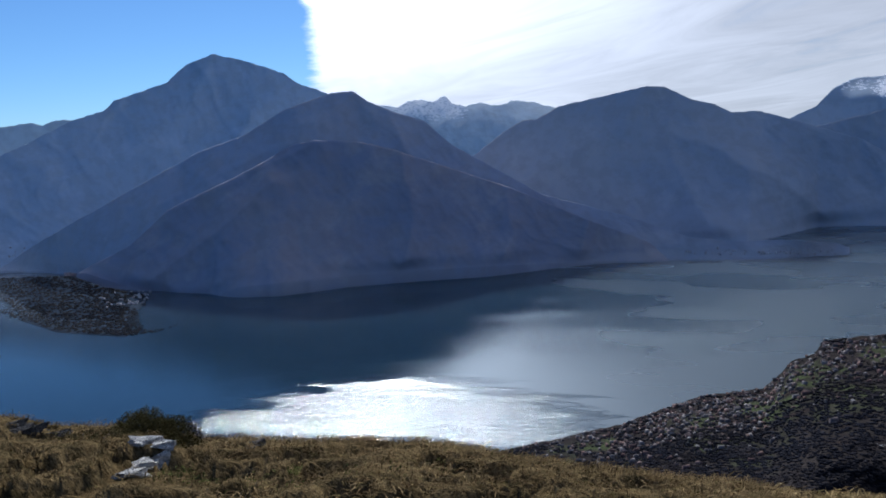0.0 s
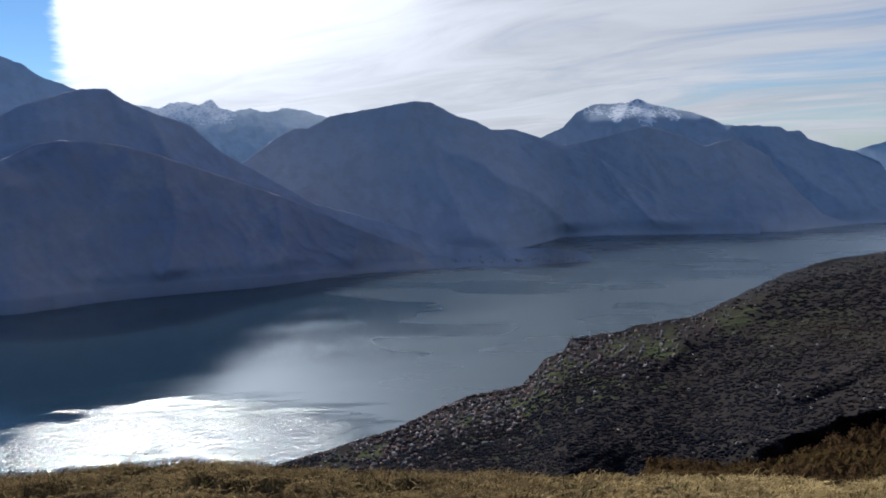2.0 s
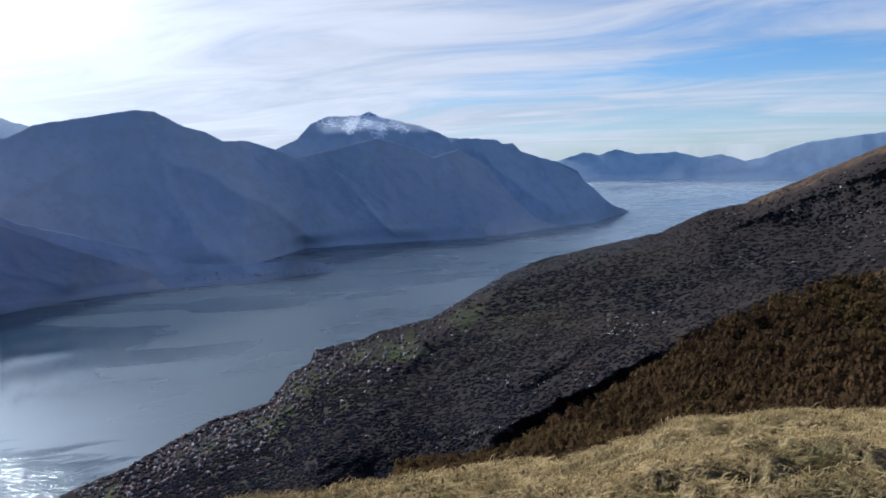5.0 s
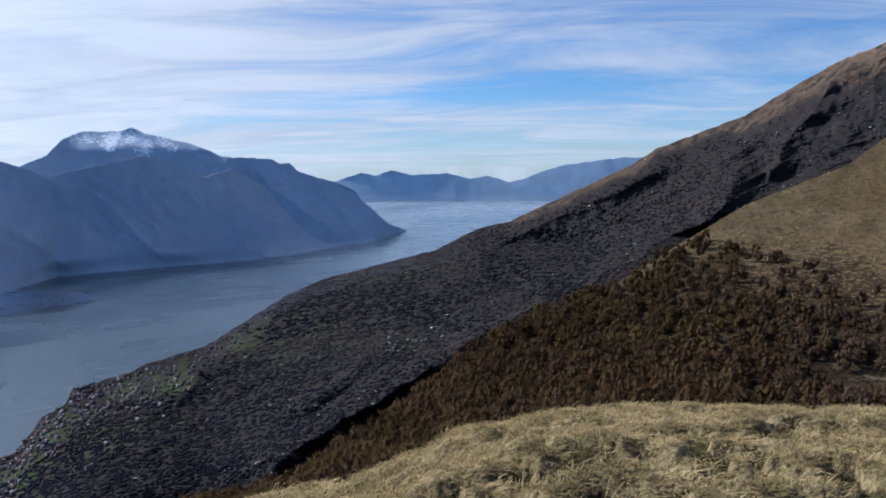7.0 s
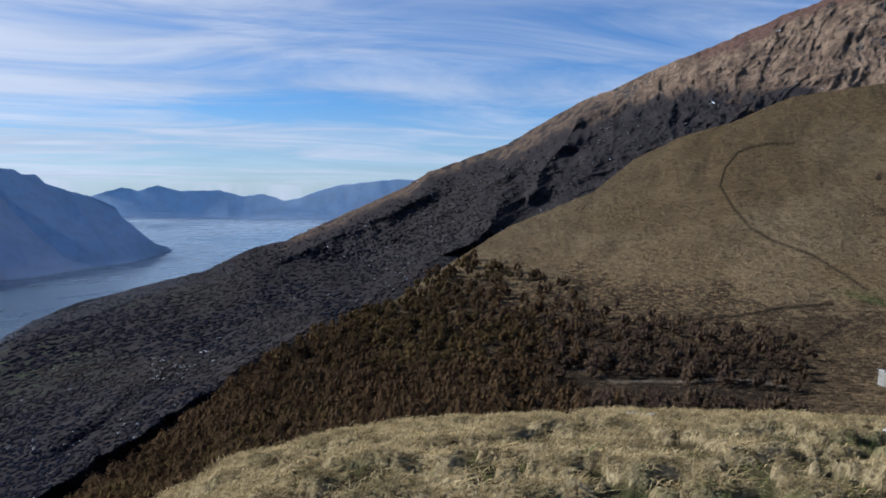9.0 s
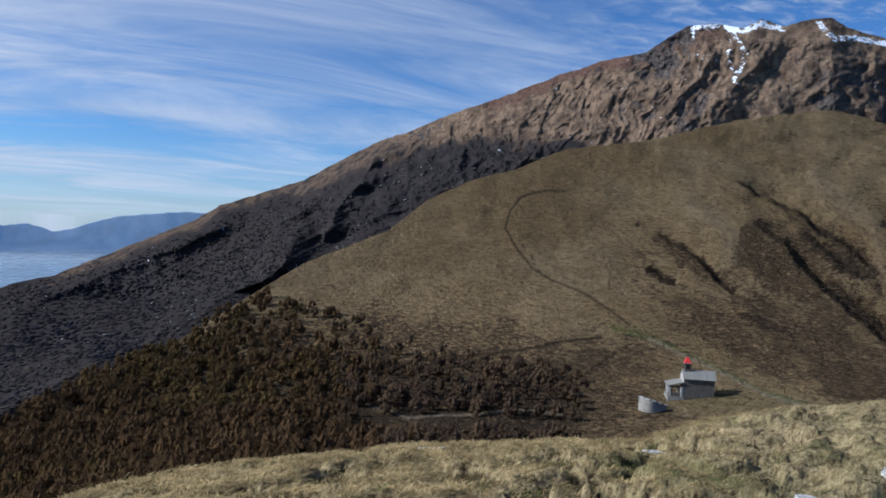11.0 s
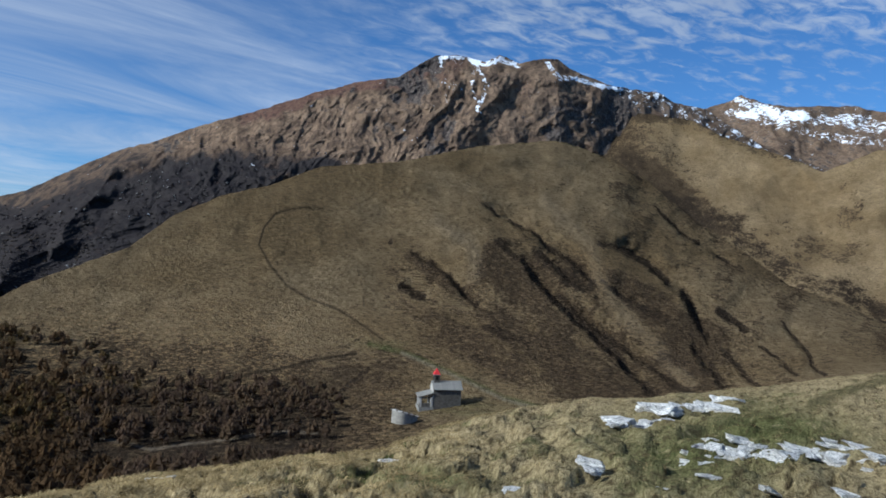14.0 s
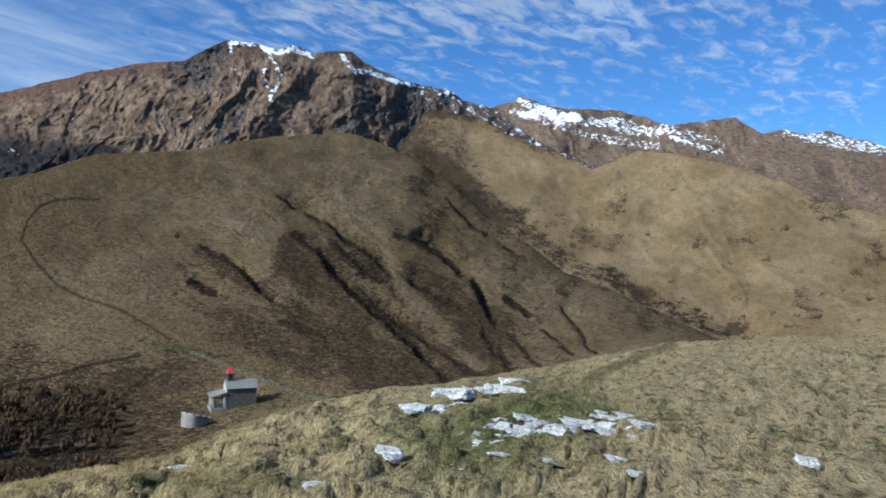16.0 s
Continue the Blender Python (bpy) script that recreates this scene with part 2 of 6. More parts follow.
class Slope:
    """A mountainside between a lower and an upper line, both given by bearing."""

    def __init__(self, low, top, r_low, r_top, knee=None, relief=None, power=1.0, rough=0.06, seed=1, shore_low=False, shore_top=None):
        self.low, self.top, self.r_low, self.r_top = low, top, r_low, r_top
        self.knee, self.relief, self.power = knee, relief, power
        self.rough, self.seed, self.shore_low, self.shore_top = rough, seed, shore_low, shore_top

    def crest(self, az):
        return self.top(az) + self.rough * fbm(az * 1.7, az * 0 + 3.1, 5, self.seed, 0.6)

    def broad(self, f, az):
        return sum(f(az + d) for d in (-4.5, -3.0, -1.5, 0.0, 1.5, 3.0, 4.5)) / 7

    def radius(self, az, el):
        lo, hi = self.broad(self.low, az), self.broad(self.top, az)
        if self.knee:
            k_el, k_r, r_low = self.broad(self.knee[0], az), self.broad(self.knee[1], az), self.broad(self.r_low, az)
            u = np.clip((el - k_el) / np.maximum(hi - k_el, 1.5), 0, 1.3) ** self.power
            r = np.where(el < k_el, r_low + (k_r - r_low) * np.clip((el - lo) / np.maximum(k_el - lo, 0.1), 0, 1), k_r + (self.broad(self.r_top, az) - k_r) * u)
        else:
            lo = self.low(az)
            u = np.clip((el - lo) / np.maximum(hi - lo, 0.2), 0, 1.1) ** self.power
            r = self.r_low(az) + (self.r_top(az) - self.r_low(az)) * u
        if self.relief:
            fade = 1.0
            if self.shore_low:
                fade = smooth(el - lo, 0.0, 1.2)
            if self.shore_top:
                fade = fade * np.maximum(smooth(az, self.shore_top, self.shore_top + 6), smooth(hi - el, 0.0, 1.5))
            r = r * (1 + fade * self.relief(az, el))
        if self.shore_top:
            # never below the water: the slope reaches the lake only along the shore
            gap = np.maximum(self.top(az) - el, 0.0)
            limit = shore_radius(np.minimum(el, -0.1)) * (1.0 - 0.36 * smooth(gap, 0.0, 9.0) - 0.10 * smooth(az, 44, 60))
            limit = limit * (1 + smooth(gap, 0.0, 2.0) * (0.9 * self.relief(az, el) - 0.11))
            limit = np.minimum(limit, 0.992 * shore_radius(np.minimum(el, -0.1)) + 0.008 * shore_radius(np.minimum(el, -0.1)) * smooth(gap, 0.3, 0.0))
            soft = np.minimum(r, limit)
            r = np.where(el < -0.1, soft, r)
        return r

    def at(self, az, el):
        return place(az, el, self.radius(az, el))

    def build(self, name, az0, az1, columns, rows, masks=None, back=0.25, foot=0.0, seen=None):
        # columns: one number, or (bearing, number up to there) pairs
        if isinstance(columns, int):
            columns = [(az1, columns)]
        stops = [az0] + [c[0] for c in columns]
        az = np.concatenate([np.linspace(a, b, c[1], endpoint=c is columns[-1]) for a, b, c in zip(stops[:-1], stops[1:], columns)])[:, None] + np.zeros((1, rows))
        lo, hi = self.low(az), self.crest(az)
        s = np.linspace(0, 1, rows)[None, :]
        if self.knee:
            k = self.knee[0](az)
            if seen:
                # most rows where the slope rises clear of the land before it
                clear = np.clip(seen(az), k + 0.1, hi - 0.5)
                el = np.where(s < 0.03, lo + (k - lo) * s / 0.03, np.where(s < 0.15, k + (clear - k) * (s - 0.03) / 0.12, clear + (hi - clear) * (s - 0.15) / 0.85))
            else:
                el = np.where(s < 0.08, lo + (k - lo) * s / 0.08, k + (hi - k) * (s - 0.08) / 0.92)
        else:
            el = lo + (hi - lo) * s
        points = self.at(az, el)
        m = [(key, f(az, el, hi)) for key, f in (masks or {}).items()]
        # the far side falls away behind the crest
        out = points[:, -1:, :] * np.array([1, 1, 1])
        back_rows = []
        for f, drop in ((0.04, 0.10), (0.12, 0.35), (back, 0.8)):
            q = out.copy()
            q[..., :2] *= 1 + f
            q[..., 2] = EYE + (q[..., 2] - EYE) * (1 + f) - drop * np.maximum(q[..., 2] - LAKE, 0) - 1.0 - 30 * f
            back_rows.append(q)
        front = []
        if foot:
            q = points[:, :1, :].copy()
            q[..., 2] -= foot
            front.append(q)
        full = np.concatenate(front + [points] + back_rows, 1)
        m = [(k, np.concatenate([v[:, :1]] * len(front) + [v] + [v[:, -1:]] * 3, 1)) for k, v in m]
        return new(name, grid_mesh(name, full, m))


def away(az, el, points):
    """The angle from a line through the points."""
    best = np.full(np.shape(az), 9e9)
    for (a0, e0), (a1, e1) in zip(points[:-1], points[1:]):
        dx, dy = a1 - a0, e1 - e0
        u = np.clip(((az - a0) * dx + (el - e0) * dy) / (dx * dx + dy * dy), 0, 1)
        best = np.minimum(best, np.hypot(az - a0 - u * dx, el - e0 - u * dy))
    return best


def ribs_along(az, el, ribs):
    """How far the ground stands forward along ribs, each a line, a height and a width, with valleys between."""
    best = np.zeros(np.shape(az))
    for points, tall, wide in ribs:
        best = np.maximum(best, tall * np.exp(-away(az, el, points) / wide))
    return best


def track(az, el, points, width):
    """1 on a line through the points, 0 away from it."""
    best = np.full(np.shape(az), 9e9)
    for (a0, e0), (a1, e1) in zip(points[:-1], points[1:]):
        dx, dy = a1 - a0, e1 - e0
        u = np.clip(((az - a0) * dx + (el - e0) * dy) / (dx * dx + dy * dy), 0, 1)
        best = np.minimum(best, np.hypot(az - a0 - u * dx, el - e0 - u * dy))
    return 1 - smooth(best, width * 0.5, width * 1.3)


# ---- materials ----
def material(name, rough=0.9):
    m = bpy.data.materials.new(name)
    m.use_nodes = True
    n = Nodes(m.node_tree)
    b = n.add("ShaderNodeBsdfPrincipled")
    n.link(b.outputs[0], n.add("ShaderNodeOutputMaterial").inputs[0])
    b.inputs["Roughness"].default_value = rough
    b.inputs["Specular IOR Level"].default_value = 0.0
    return m, n, b


def relief_bump(n, b, height, strength, distance):
    bump = n.add("ShaderNodeBump")
    bump.inputs["Strength"].default_value, bump.inputs["Distance"].default_value = strength, distance
    n.link(height, bump.inputs["Height"])
    n.link(bump.outputs[0], b.inputs["Normal"])


def plain(name, colour, rough=0.85, vary=0.25, scale=3.0, metal=0.0, bump=0.3, depth=0.02):
    """Paint, plaster, wood or stone: a colour that varies at two scales, and a fine grain."""
    m, n, b = material(name, rough)
    p = n.add("ShaderNodeTexCoord").outputs["Object"]
    f = n.math("ADD", n.math("MULTIPLY", n.noise(p, scale, 6, 0.6), 0.6), n.math("MULTIPLY", n.noise(p, scale * 9, 3, 0.6), 0.4))
    dark, light = tuple(c * (1 - vary) for c in colour), tuple(min(c * (1 + vary), 1.0) for c in colour)
    n.link(n.mix(n.step(f, 0.3, 0.7), dark, light), b.inputs["Base Color"])
    b.inputs["Metallic"].default_value = metal
    relief_bump(n, b, n.noise(p, scale * 6, 4, 0.6), bump, depth)
    return m


def attribute(n, key):
    return n.add("ShaderNodeAttribute", attr=key).outputs["Fac"]


def far_mountain(name, wood, rock, snow=False, patch=0.004):
    """Wooded slopes far across the lake, with paler clearings, rock and, high up, old snow."""
    m, n, b = material(name, 1.0)
    p = n.add("ShaderNodeNewGeometry").outputs["Position"]
    big, fine = n.noise(p, patch, 6, 0.6), n.noise(p, patch * 9, 5, 0.65)
    f = n.math("ADD", n.math("MULTIPLY", big, 0.6), n.math("MULTIPLY", fine, 0.4))
    c = n.mix(n.step(f, 0.40, 0.64), wood, rock)
    c = n.mix(n.math("MULTIPLY", n.step(fine, 0.42, 0.62), 0.3), c, tuple(v * 0.62 for v in wood))
    c = n.mix(n.math("MULTIPLY", n.step(n.noise(p, patch * 3, 5, 0.65), 0.54, 0.68), 0.28), c, tuple(min(v * 1.25, 0.9) for v in rock))
    if snow:
        s = n.math("ADD", attribute(n, "snow"), n.math("MULTIPLY", n.step(attribute(n, "snow"), 0.0, 0.3), n.math("MULTIPLY", n.math("SUBTRACT", n.noise(p, patch * 30, 4, 0.7), 0.5), 6.0)))
        c = n.mix(n.step(s, 0.55, 0.7), c, (0.90, 0.92, 0.95))
    n.link(c, b.inputs["Base Color"])
    b.inputs["Specular IOR Level"].default_value = 0.0
    relief_bump(n, b, fine, 0.08, 4.0)
    return m


# blue-pale haze of distance is mixed into all these colours but the peninsula's
hazed_wood_near = far_mountain("hazed_east_shore_woods", (0.386, 0.414, 0.511), (0.514, 0.482, 0.511))
hazed_wood_ridge = far_mountain("hazed_far_ridge_woods", (0.309, 0.314, 0.395), (0.469, 0.404, 0.402))
hazed_wood_mid = far_mountain("hazed_middle_mountain", (0.428, 0.454, 0.520), (0.540, 0.527, 0.545))
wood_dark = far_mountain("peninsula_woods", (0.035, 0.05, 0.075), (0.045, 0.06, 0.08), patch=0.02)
hazed_wood_high = far_mountain("hazed_high_mountain", (0.36, 0.46, 0.59), (0.44, 0.51, 0.61), snow=True)
hazed_wood_south = far_mountain("hazed_south_mountain", (0.382, 0.458, 0.550), (0.456, 0.505, 0.572), snow=True)
hazed_range_far = far_mountain("hazed_far_range", (0.567, 0.650, 0.717), (0.621, 0.688, 0.739), snow=True, patch=0.002)


def water_material():
    m, n, _ = material("lake_water")
    deep, shine_, both, facing = n.add("ShaderNodeBsdfDiffuse"), n.add("ShaderNodeBsdfGlossy"), n.add("ShaderNodeMixShader"), n.add("ShaderNodeFresnel")
    shine_.distribution = "BECKMANN"
    p = n.add("ShaderNodeNewGeometry").outputs["Position"]
    ruffle = n.noise(n.stretch(p, 1.0, 2.6, 1.0, 20), 0.0045, 2, 0.5)
    deep.inputs["Color"].default_value = (0.014, 0.034, 0.055, 1)
    shine_.inputs["Color"].default_value = (0.91, 0.98, 1.0, 1)
    facing.inputs["IOR"].default_value = 1.36
    # a breeze roughens the near water in one ragged patch; the rest is calm, with darker and paler cat's-paws
    spot = n.add("ShaderNodeVectorMath", op="DISTANCE")
    n.link(n.stretch(p, 1.0, 1.25, 0.0), spot.inputs[0])
    spot.inputs[1].default_value = (-62.0, 545.0, 0.0)
    torn = n.noise(n.stretch(p, 0.4, 1.8, 1.0, 12), 0.022, 7, 0.7, 0.8)
    reach = n.math("ADD", spot.outputs["Value"], n.math("MULTIPLY", n.math("SUBTRACT", torn, 0.5), 190.0))
    breeze = n.step(reach, 190.0, 130.0)
    # the open water to the south is ruffled all over
    apart = n.add("ShaderNodeSeparateXYZ")
    n.link(p, apart.inputs[0])
    bearing = n.math("MULTIPLY", n.math("ARCTAN2", apart.outputs[0], apart.outputs[1]), 57.3)
    bearing = n.math("ADD", bearing, n.math("MULTIPLY", n.math("SUBTRACT", ruffle, 0.5), 12.0))
    windward = n.math("MULTIPLY", n.step(bearing, -4.0, 15.0), n.step(ruffle, 0.3, 0.7, 0.115, 0.145))
    n.link(n.math("ADD", n.math("ADD", n.step(ruffle, 0.35, 0.65, 0.13, 0.165), windward), n.math("MULTIPLY", breeze, -0.045)), shine_.inputs["Roughness"])
    chop = n.math("MULTIPLY", breeze, n.noise(n.stretch(p, 1.0, 0.8, 1.0), 0.48, 2, 0.6))
    bump = n.add("ShaderNodeBump")
    bump.inputs["Strength"].default_value, bump.inputs["Distance"].default_value = 1.0, 0.85
    n.link(chop, bump.inputs["Height"])
    for node in (shine_, facing):
        n.link(bump.outputs[0], node.inputs["Normal"])
    n.link(facing.outputs[0], both.inputs[0])
    n.link(deep.outputs[0], both.inputs[1])
    n.link(shine_.outputs[0], both.inputs[2])
    n.link(both.outputs[0], [x for x in m.node_tree.nodes if x.bl_idname == "ShaderNodeOutputMaterial"][0].inputs[0])
    return m


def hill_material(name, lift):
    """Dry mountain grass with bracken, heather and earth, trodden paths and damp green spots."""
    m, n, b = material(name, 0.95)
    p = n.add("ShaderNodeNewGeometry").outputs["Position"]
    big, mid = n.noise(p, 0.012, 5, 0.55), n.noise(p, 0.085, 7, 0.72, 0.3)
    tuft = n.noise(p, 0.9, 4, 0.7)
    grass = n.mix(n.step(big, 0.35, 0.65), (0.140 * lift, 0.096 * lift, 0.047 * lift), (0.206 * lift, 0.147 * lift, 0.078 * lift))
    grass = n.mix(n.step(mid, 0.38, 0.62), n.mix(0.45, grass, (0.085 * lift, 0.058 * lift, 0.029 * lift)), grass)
    scrub = n.mix(n.step(tuft, 0.35, 0.65), (0.048, 0.034, 0.021), (0.135, 0.093, 0.052))
    earth = n.mix(n.step(tuft, 0.35, 0.7), (0.024, 0.018, 0.014), (0.070, 0.050, 0.033))
    clod = n.noise(n.stretch(p, 1.0, 1.0, 2.2), 0.38, 5, 0.75, 0.3)
    broken = n.math("ADD", n.math("MULTIPLY", n.math("SUBTRACT", mid, 0.5), 2.4), n.math("MULTIPLY", n.math("SUBTRACT", clod, 0.5), 2.0))
    k = n.math("ADD", attribute(n, "scrub"), broken)
    c = n.mix(n.step(k, 0.25, 0.75), grass, scrub)
    k = n.math("ADD", attribute(n, "dark"), broken)
    c = n.mix(n.step(k, 0.4, 1.0), c, earth)
    c = n.mix(n.math("MULTIPLY", attribute(n, "green"), n.step(mid, 0.25, 0.6)), c, (0.075, 0.105, 0.03))
    terrace = n.noise(n.stretch(p, 1.0, 1.0, 6.0), 0.16, 5, 0.65, 0.4)
    c = n.mix(n.math("MULTIPLY", n.step(terrace, 0.52, 0.66), 0.4), c, n.mix(0.7, c, (0.045, 0.032, 0.02)))
    c = n.mix(n.math("MULTIPLY", n.step(terrace, 0.42, 0.30), 0.3), c, n.mix(0.6, c, (0.29, 0.20, 0.11)))
    fleck = n.noise(n.stretch(p, 1.0, 1.0, 2.6), 0.55, 3, 0.6, 0.5)
    c = n.mix(n.math("MULTIPLY", n.math("MULTIPLY", n.step(fleck, 0.52, 0.62), 0.75), attribute(n, "bracken")), c, (0.40, 0.26, 0.125))
    c = n.mix(n.math("MULTIPLY", attribute(n, "path"), 0.85), c, (0.028, 0.022, 0.015))
    c = n.mix(n.math("MULTIPLY", attribute(n, "track"), 0.8), c, (0.30, 0.24, 0.17))
    c = n.mix(n.math("MULTIPLY", n.step(tuft, 0.46, 0.66), 0.42), c, n.mix(0.75, c, (0.045, 0.032, 0.018)))
    c = n.mix(n.math("MULTIPLY", n.step(clod, 0.51, 0.64), 0.6), c, n.mix(0.75, c, (0.05, 0.035, 0.02)))
    c = n.mix(n.math("MULTIPLY", n.step(clod, 0.46, 0.32), 0.6), c, n.mix(0.5, c, (0.34, 0.24, 0.13)))
    n.link(c, b.inputs["Base Color"])
    relief_bump(n, b, n.math("ADD", n.math("ADD", n.math("MULTIPLY", tuft, 0.4), n.math("MULTIPLY", mid, 0.6)), n.math("ADD", n.math("MULTIPLY", terrace, 1.1), n.math("MULTIPLY", clod, 1.4))), 1.0, 2.6)
    return m


def mountain_material():
    """The near mountain: leafless woods below, dry grass, red heath and broken rock above, with snow in the gullies."""
    m, n, b = material("near_mountain", 0.95)
    p = n.add("ShaderNodeNewGeometry").outputs["Position"]
    big, mid, fine = n.noise(p, 0.008, 5, 0.6), n.noise(p, 0.045, 6, 0.65), n.noise(p, 0.3, 4, 0.65)
    grass = n.mix(n.step(mid, 0.35, 0.65), (0.10, 0.068, 0.046), (0.235, 0.160, 0.102))
    red = n.mix(fine, (0.085, 0.046, 0.035), (0.165, 0.098, 0.068))
    rock = n.mix(n.step(fine, 0.35, 0.65), (0.045, 0.037, 0.034), (0.14, 0.115, 0.095))
    c = n.mix(n.step(n.math("ADD", attribute(n, "red"), n.math("SUBTRACT", big, 0.5)), 0.4, 0.7), grass, red)
    k = n.math("ADD", attribute(n, "rock"), n.math("MULTIPLY", n.math("SUBTRACT", mid, 0.5), 2.0))
    c = n.mix(n.step(k, 0.45, 0.75), c, rock)
    # thin slanting bands of turf, scree and dark heath
    band = n.noise(n.stretch(p, 1.0, 1.0, 0.45, 25), 0.13, 6, 0.7, 0.8)
    c = n.mix(n.math("MULTIPLY", n.step(band, 0.50, 0.62), 0.75), c, (0.050, 0.037, 0.032))
    c = n.mix(n.math("MULTIPLY", n.step(band, 0.46, 0.32), 0.35), c, (0.27, 0.19, 0.125))
    woods = n.mix(n.step(mid, 0.3, 0.7), (0.024, 0.021, 0.022), (0.042, 0.036, 0.033))
    k = n.math("ADD", attribute(n, "woods"), n.math("MULTIPLY", n.math("SUBTRACT", mid, 0.5), 2.4))
    c = n.mix(n.step(k, 0.2, 0.8), c, woods)
    c = n.mix(n.math("MULTIPLY", attribute(n, "green"), n.step(mid, 0.4, 0.6)), c, (0.06, 0.075, 0.035))
    k = n.math("ADD", attribute(n, "snow"), n.math("MULTIPLY", n.math("SUBTRACT", n.noise(p, 0.075, 7, 0.75), 0.5), 3.4))
    c = n.mix(n.step(k, 0.55, 0.66), c, (0.82, 0.84, 0.87))
    n.link(c, b.inputs["Base Color"])
    crag = n.noise(n.stretch(p, 1.0, 1.0, 0.55), 0.09, 7, 0.68, 0.4)
    relief_bump(n, b, n.math("ADD", crag, n.math("MULTIPLY", fine, 0.6)), 1.0, 1.5)
    return m


def meadow_material():
    m, n, b = material("meadow_turf", 0.95)
    p = n.add("ShaderNodeNewGeometry").outputs["Position"]
    big, mid, fine = n.noise(p, 0.35, 4, 0.6), n.noise(p, 2.2, 5, 0.65), n.noise(n.stretch(p, 1, 3, 1, 35), 14, 4, 0.7)
    straw = n.mix(n.step(fine, 0.3, 0.7), (0.21, 0.153, 0.072), (0.47, 0.365, 0.195))
    green = n.mix(n.step(fine, 0.3, 0.7), (0.05, 0.06, 0.02), (0.14, 0.14, 0.05))
    c = n.mix(n.step(n.math("ADD", n.math("MULTIPLY", mid, 0.5), n.math("MULTIPLY", big, 0.5)), 0.52, 0.66), straw, green)
    c = n.mix(n.math("MULTIPLY", n.step(mid, 0.55, 0.75), 0.5), c, (0.09, 0.065, 0.035))
    c = n.mix(n.math("MULTIPLY", attribute(n, "green"), 0.9), c, green)
    clump = n.noise(n.stretch(p, 1.0, 1.6, 1.0, 60), 4.5, 5, 0.7, 0.6)
    c = n.mix(n.step(clump, 0.50, 0.64, 0.0, 0.8), c, (0.065, 0.045, 0.024))
    c = n.mix(n.step(clump, 0.44, 0.32, 0.0, 0.5), c, (0.48, 0.375, 0.20))
    # hollows between clumps are coloured dark to add the shade under the grass
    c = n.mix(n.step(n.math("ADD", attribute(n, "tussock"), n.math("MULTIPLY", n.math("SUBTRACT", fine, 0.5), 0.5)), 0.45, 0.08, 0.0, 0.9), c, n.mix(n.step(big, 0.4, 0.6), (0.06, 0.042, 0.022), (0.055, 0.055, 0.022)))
    # brown mask: heath tones darkened to stand for grass seen against the sun
    heath = n.mix(n.step(clump, 0.4, 0.6), n.mix(n.step(fine, 0.3, 0.7), (0.10, 0.066, 0.03), (0.19, 0.13, 0.06)), (0.05, 0.038, 0.018))
    c = n.mix(n.math("MULTIPLY", attribute(n, "brown"), 0.85), c, heath)
    c = n.mix(n.math("MULTIPLY", attribute(n, "path"), 0.7), c, (0.10, 0.085, 0.04))
    n.link(c, b.inputs["Base Color"])
    relief_bump(n, b, n.math("ADD", n.math("ADD", n.math("MULTIPLY", fine, 0.3), mid), n.math("MULTIPLY", clump, 0.6)), 0.9, 0.12)
    return m


# ---- water ----
ring = np.concatenate([[1.0], np.geomspace(60, 4950, 40)])
turn = np.linspace(0, 360, 181)
lake_points = place(turn[:, None] + 0 * ring[None, :], 0 * turn[:, None] + 0 * ring[None, :], ring[None, :] + 0 * turn[:, None])
lake_points[..., 2] = LAKE
lake = new("water", grid_mesh("water", lake_points))
lake.data.materials.append(water_material())
tagged(lake, "calm blue-grey lake with ruffled bands and sun glitter", "lake", kind="structure")

# ---- morning mist and haze on the lake as pale sheets, denser on its southern arm ----
def mist_material():
    m, n, b = material("thin_mist", 1.0)
    p = n.add("ShaderNodeNewGeometry").outputs["Position"]
    drift_ = n.noise(n.stretch(p, 1.0, 1.7, 1.0, 35), 0.0022, 3, 0.5)
    out = [x for x in m.node_tree.nodes if x.bl_idname == "ShaderNodeOutputMaterial"][0]
    clear, milk, both, half = n.add("ShaderNodeBsdfTransparent"), n.add("ShaderNodeBsdfTranslucent"), n.add("ShaderNodeMixShader"), n.add("ShaderNodeMixShader")
    b.inputs["Base Color"].default_value = (0.72, 0.80, 0.90, 1)
    milk.inputs[0].default_value = (0.72, 0.80, 0.90, 1)
    half.inputs[0].default_value = 0.5
    n.link(b.outputs[0], half.inputs[1])
    n.link(milk.outputs[0], half.inputs[2])
    n.link(n.math("MULTIPLY", attribute(n, "body"), n.step(drift_, 0.30, 0.62, 0.25, 1.0)), both.inputs[0])
    n.link(clear.outputs[0], both.inputs[1])
    n.link(half.outputs[0], both.inputs[2])
    n.link(both.outputs[0], out.inputs[0])
    return m


thin_mist = mist_material()
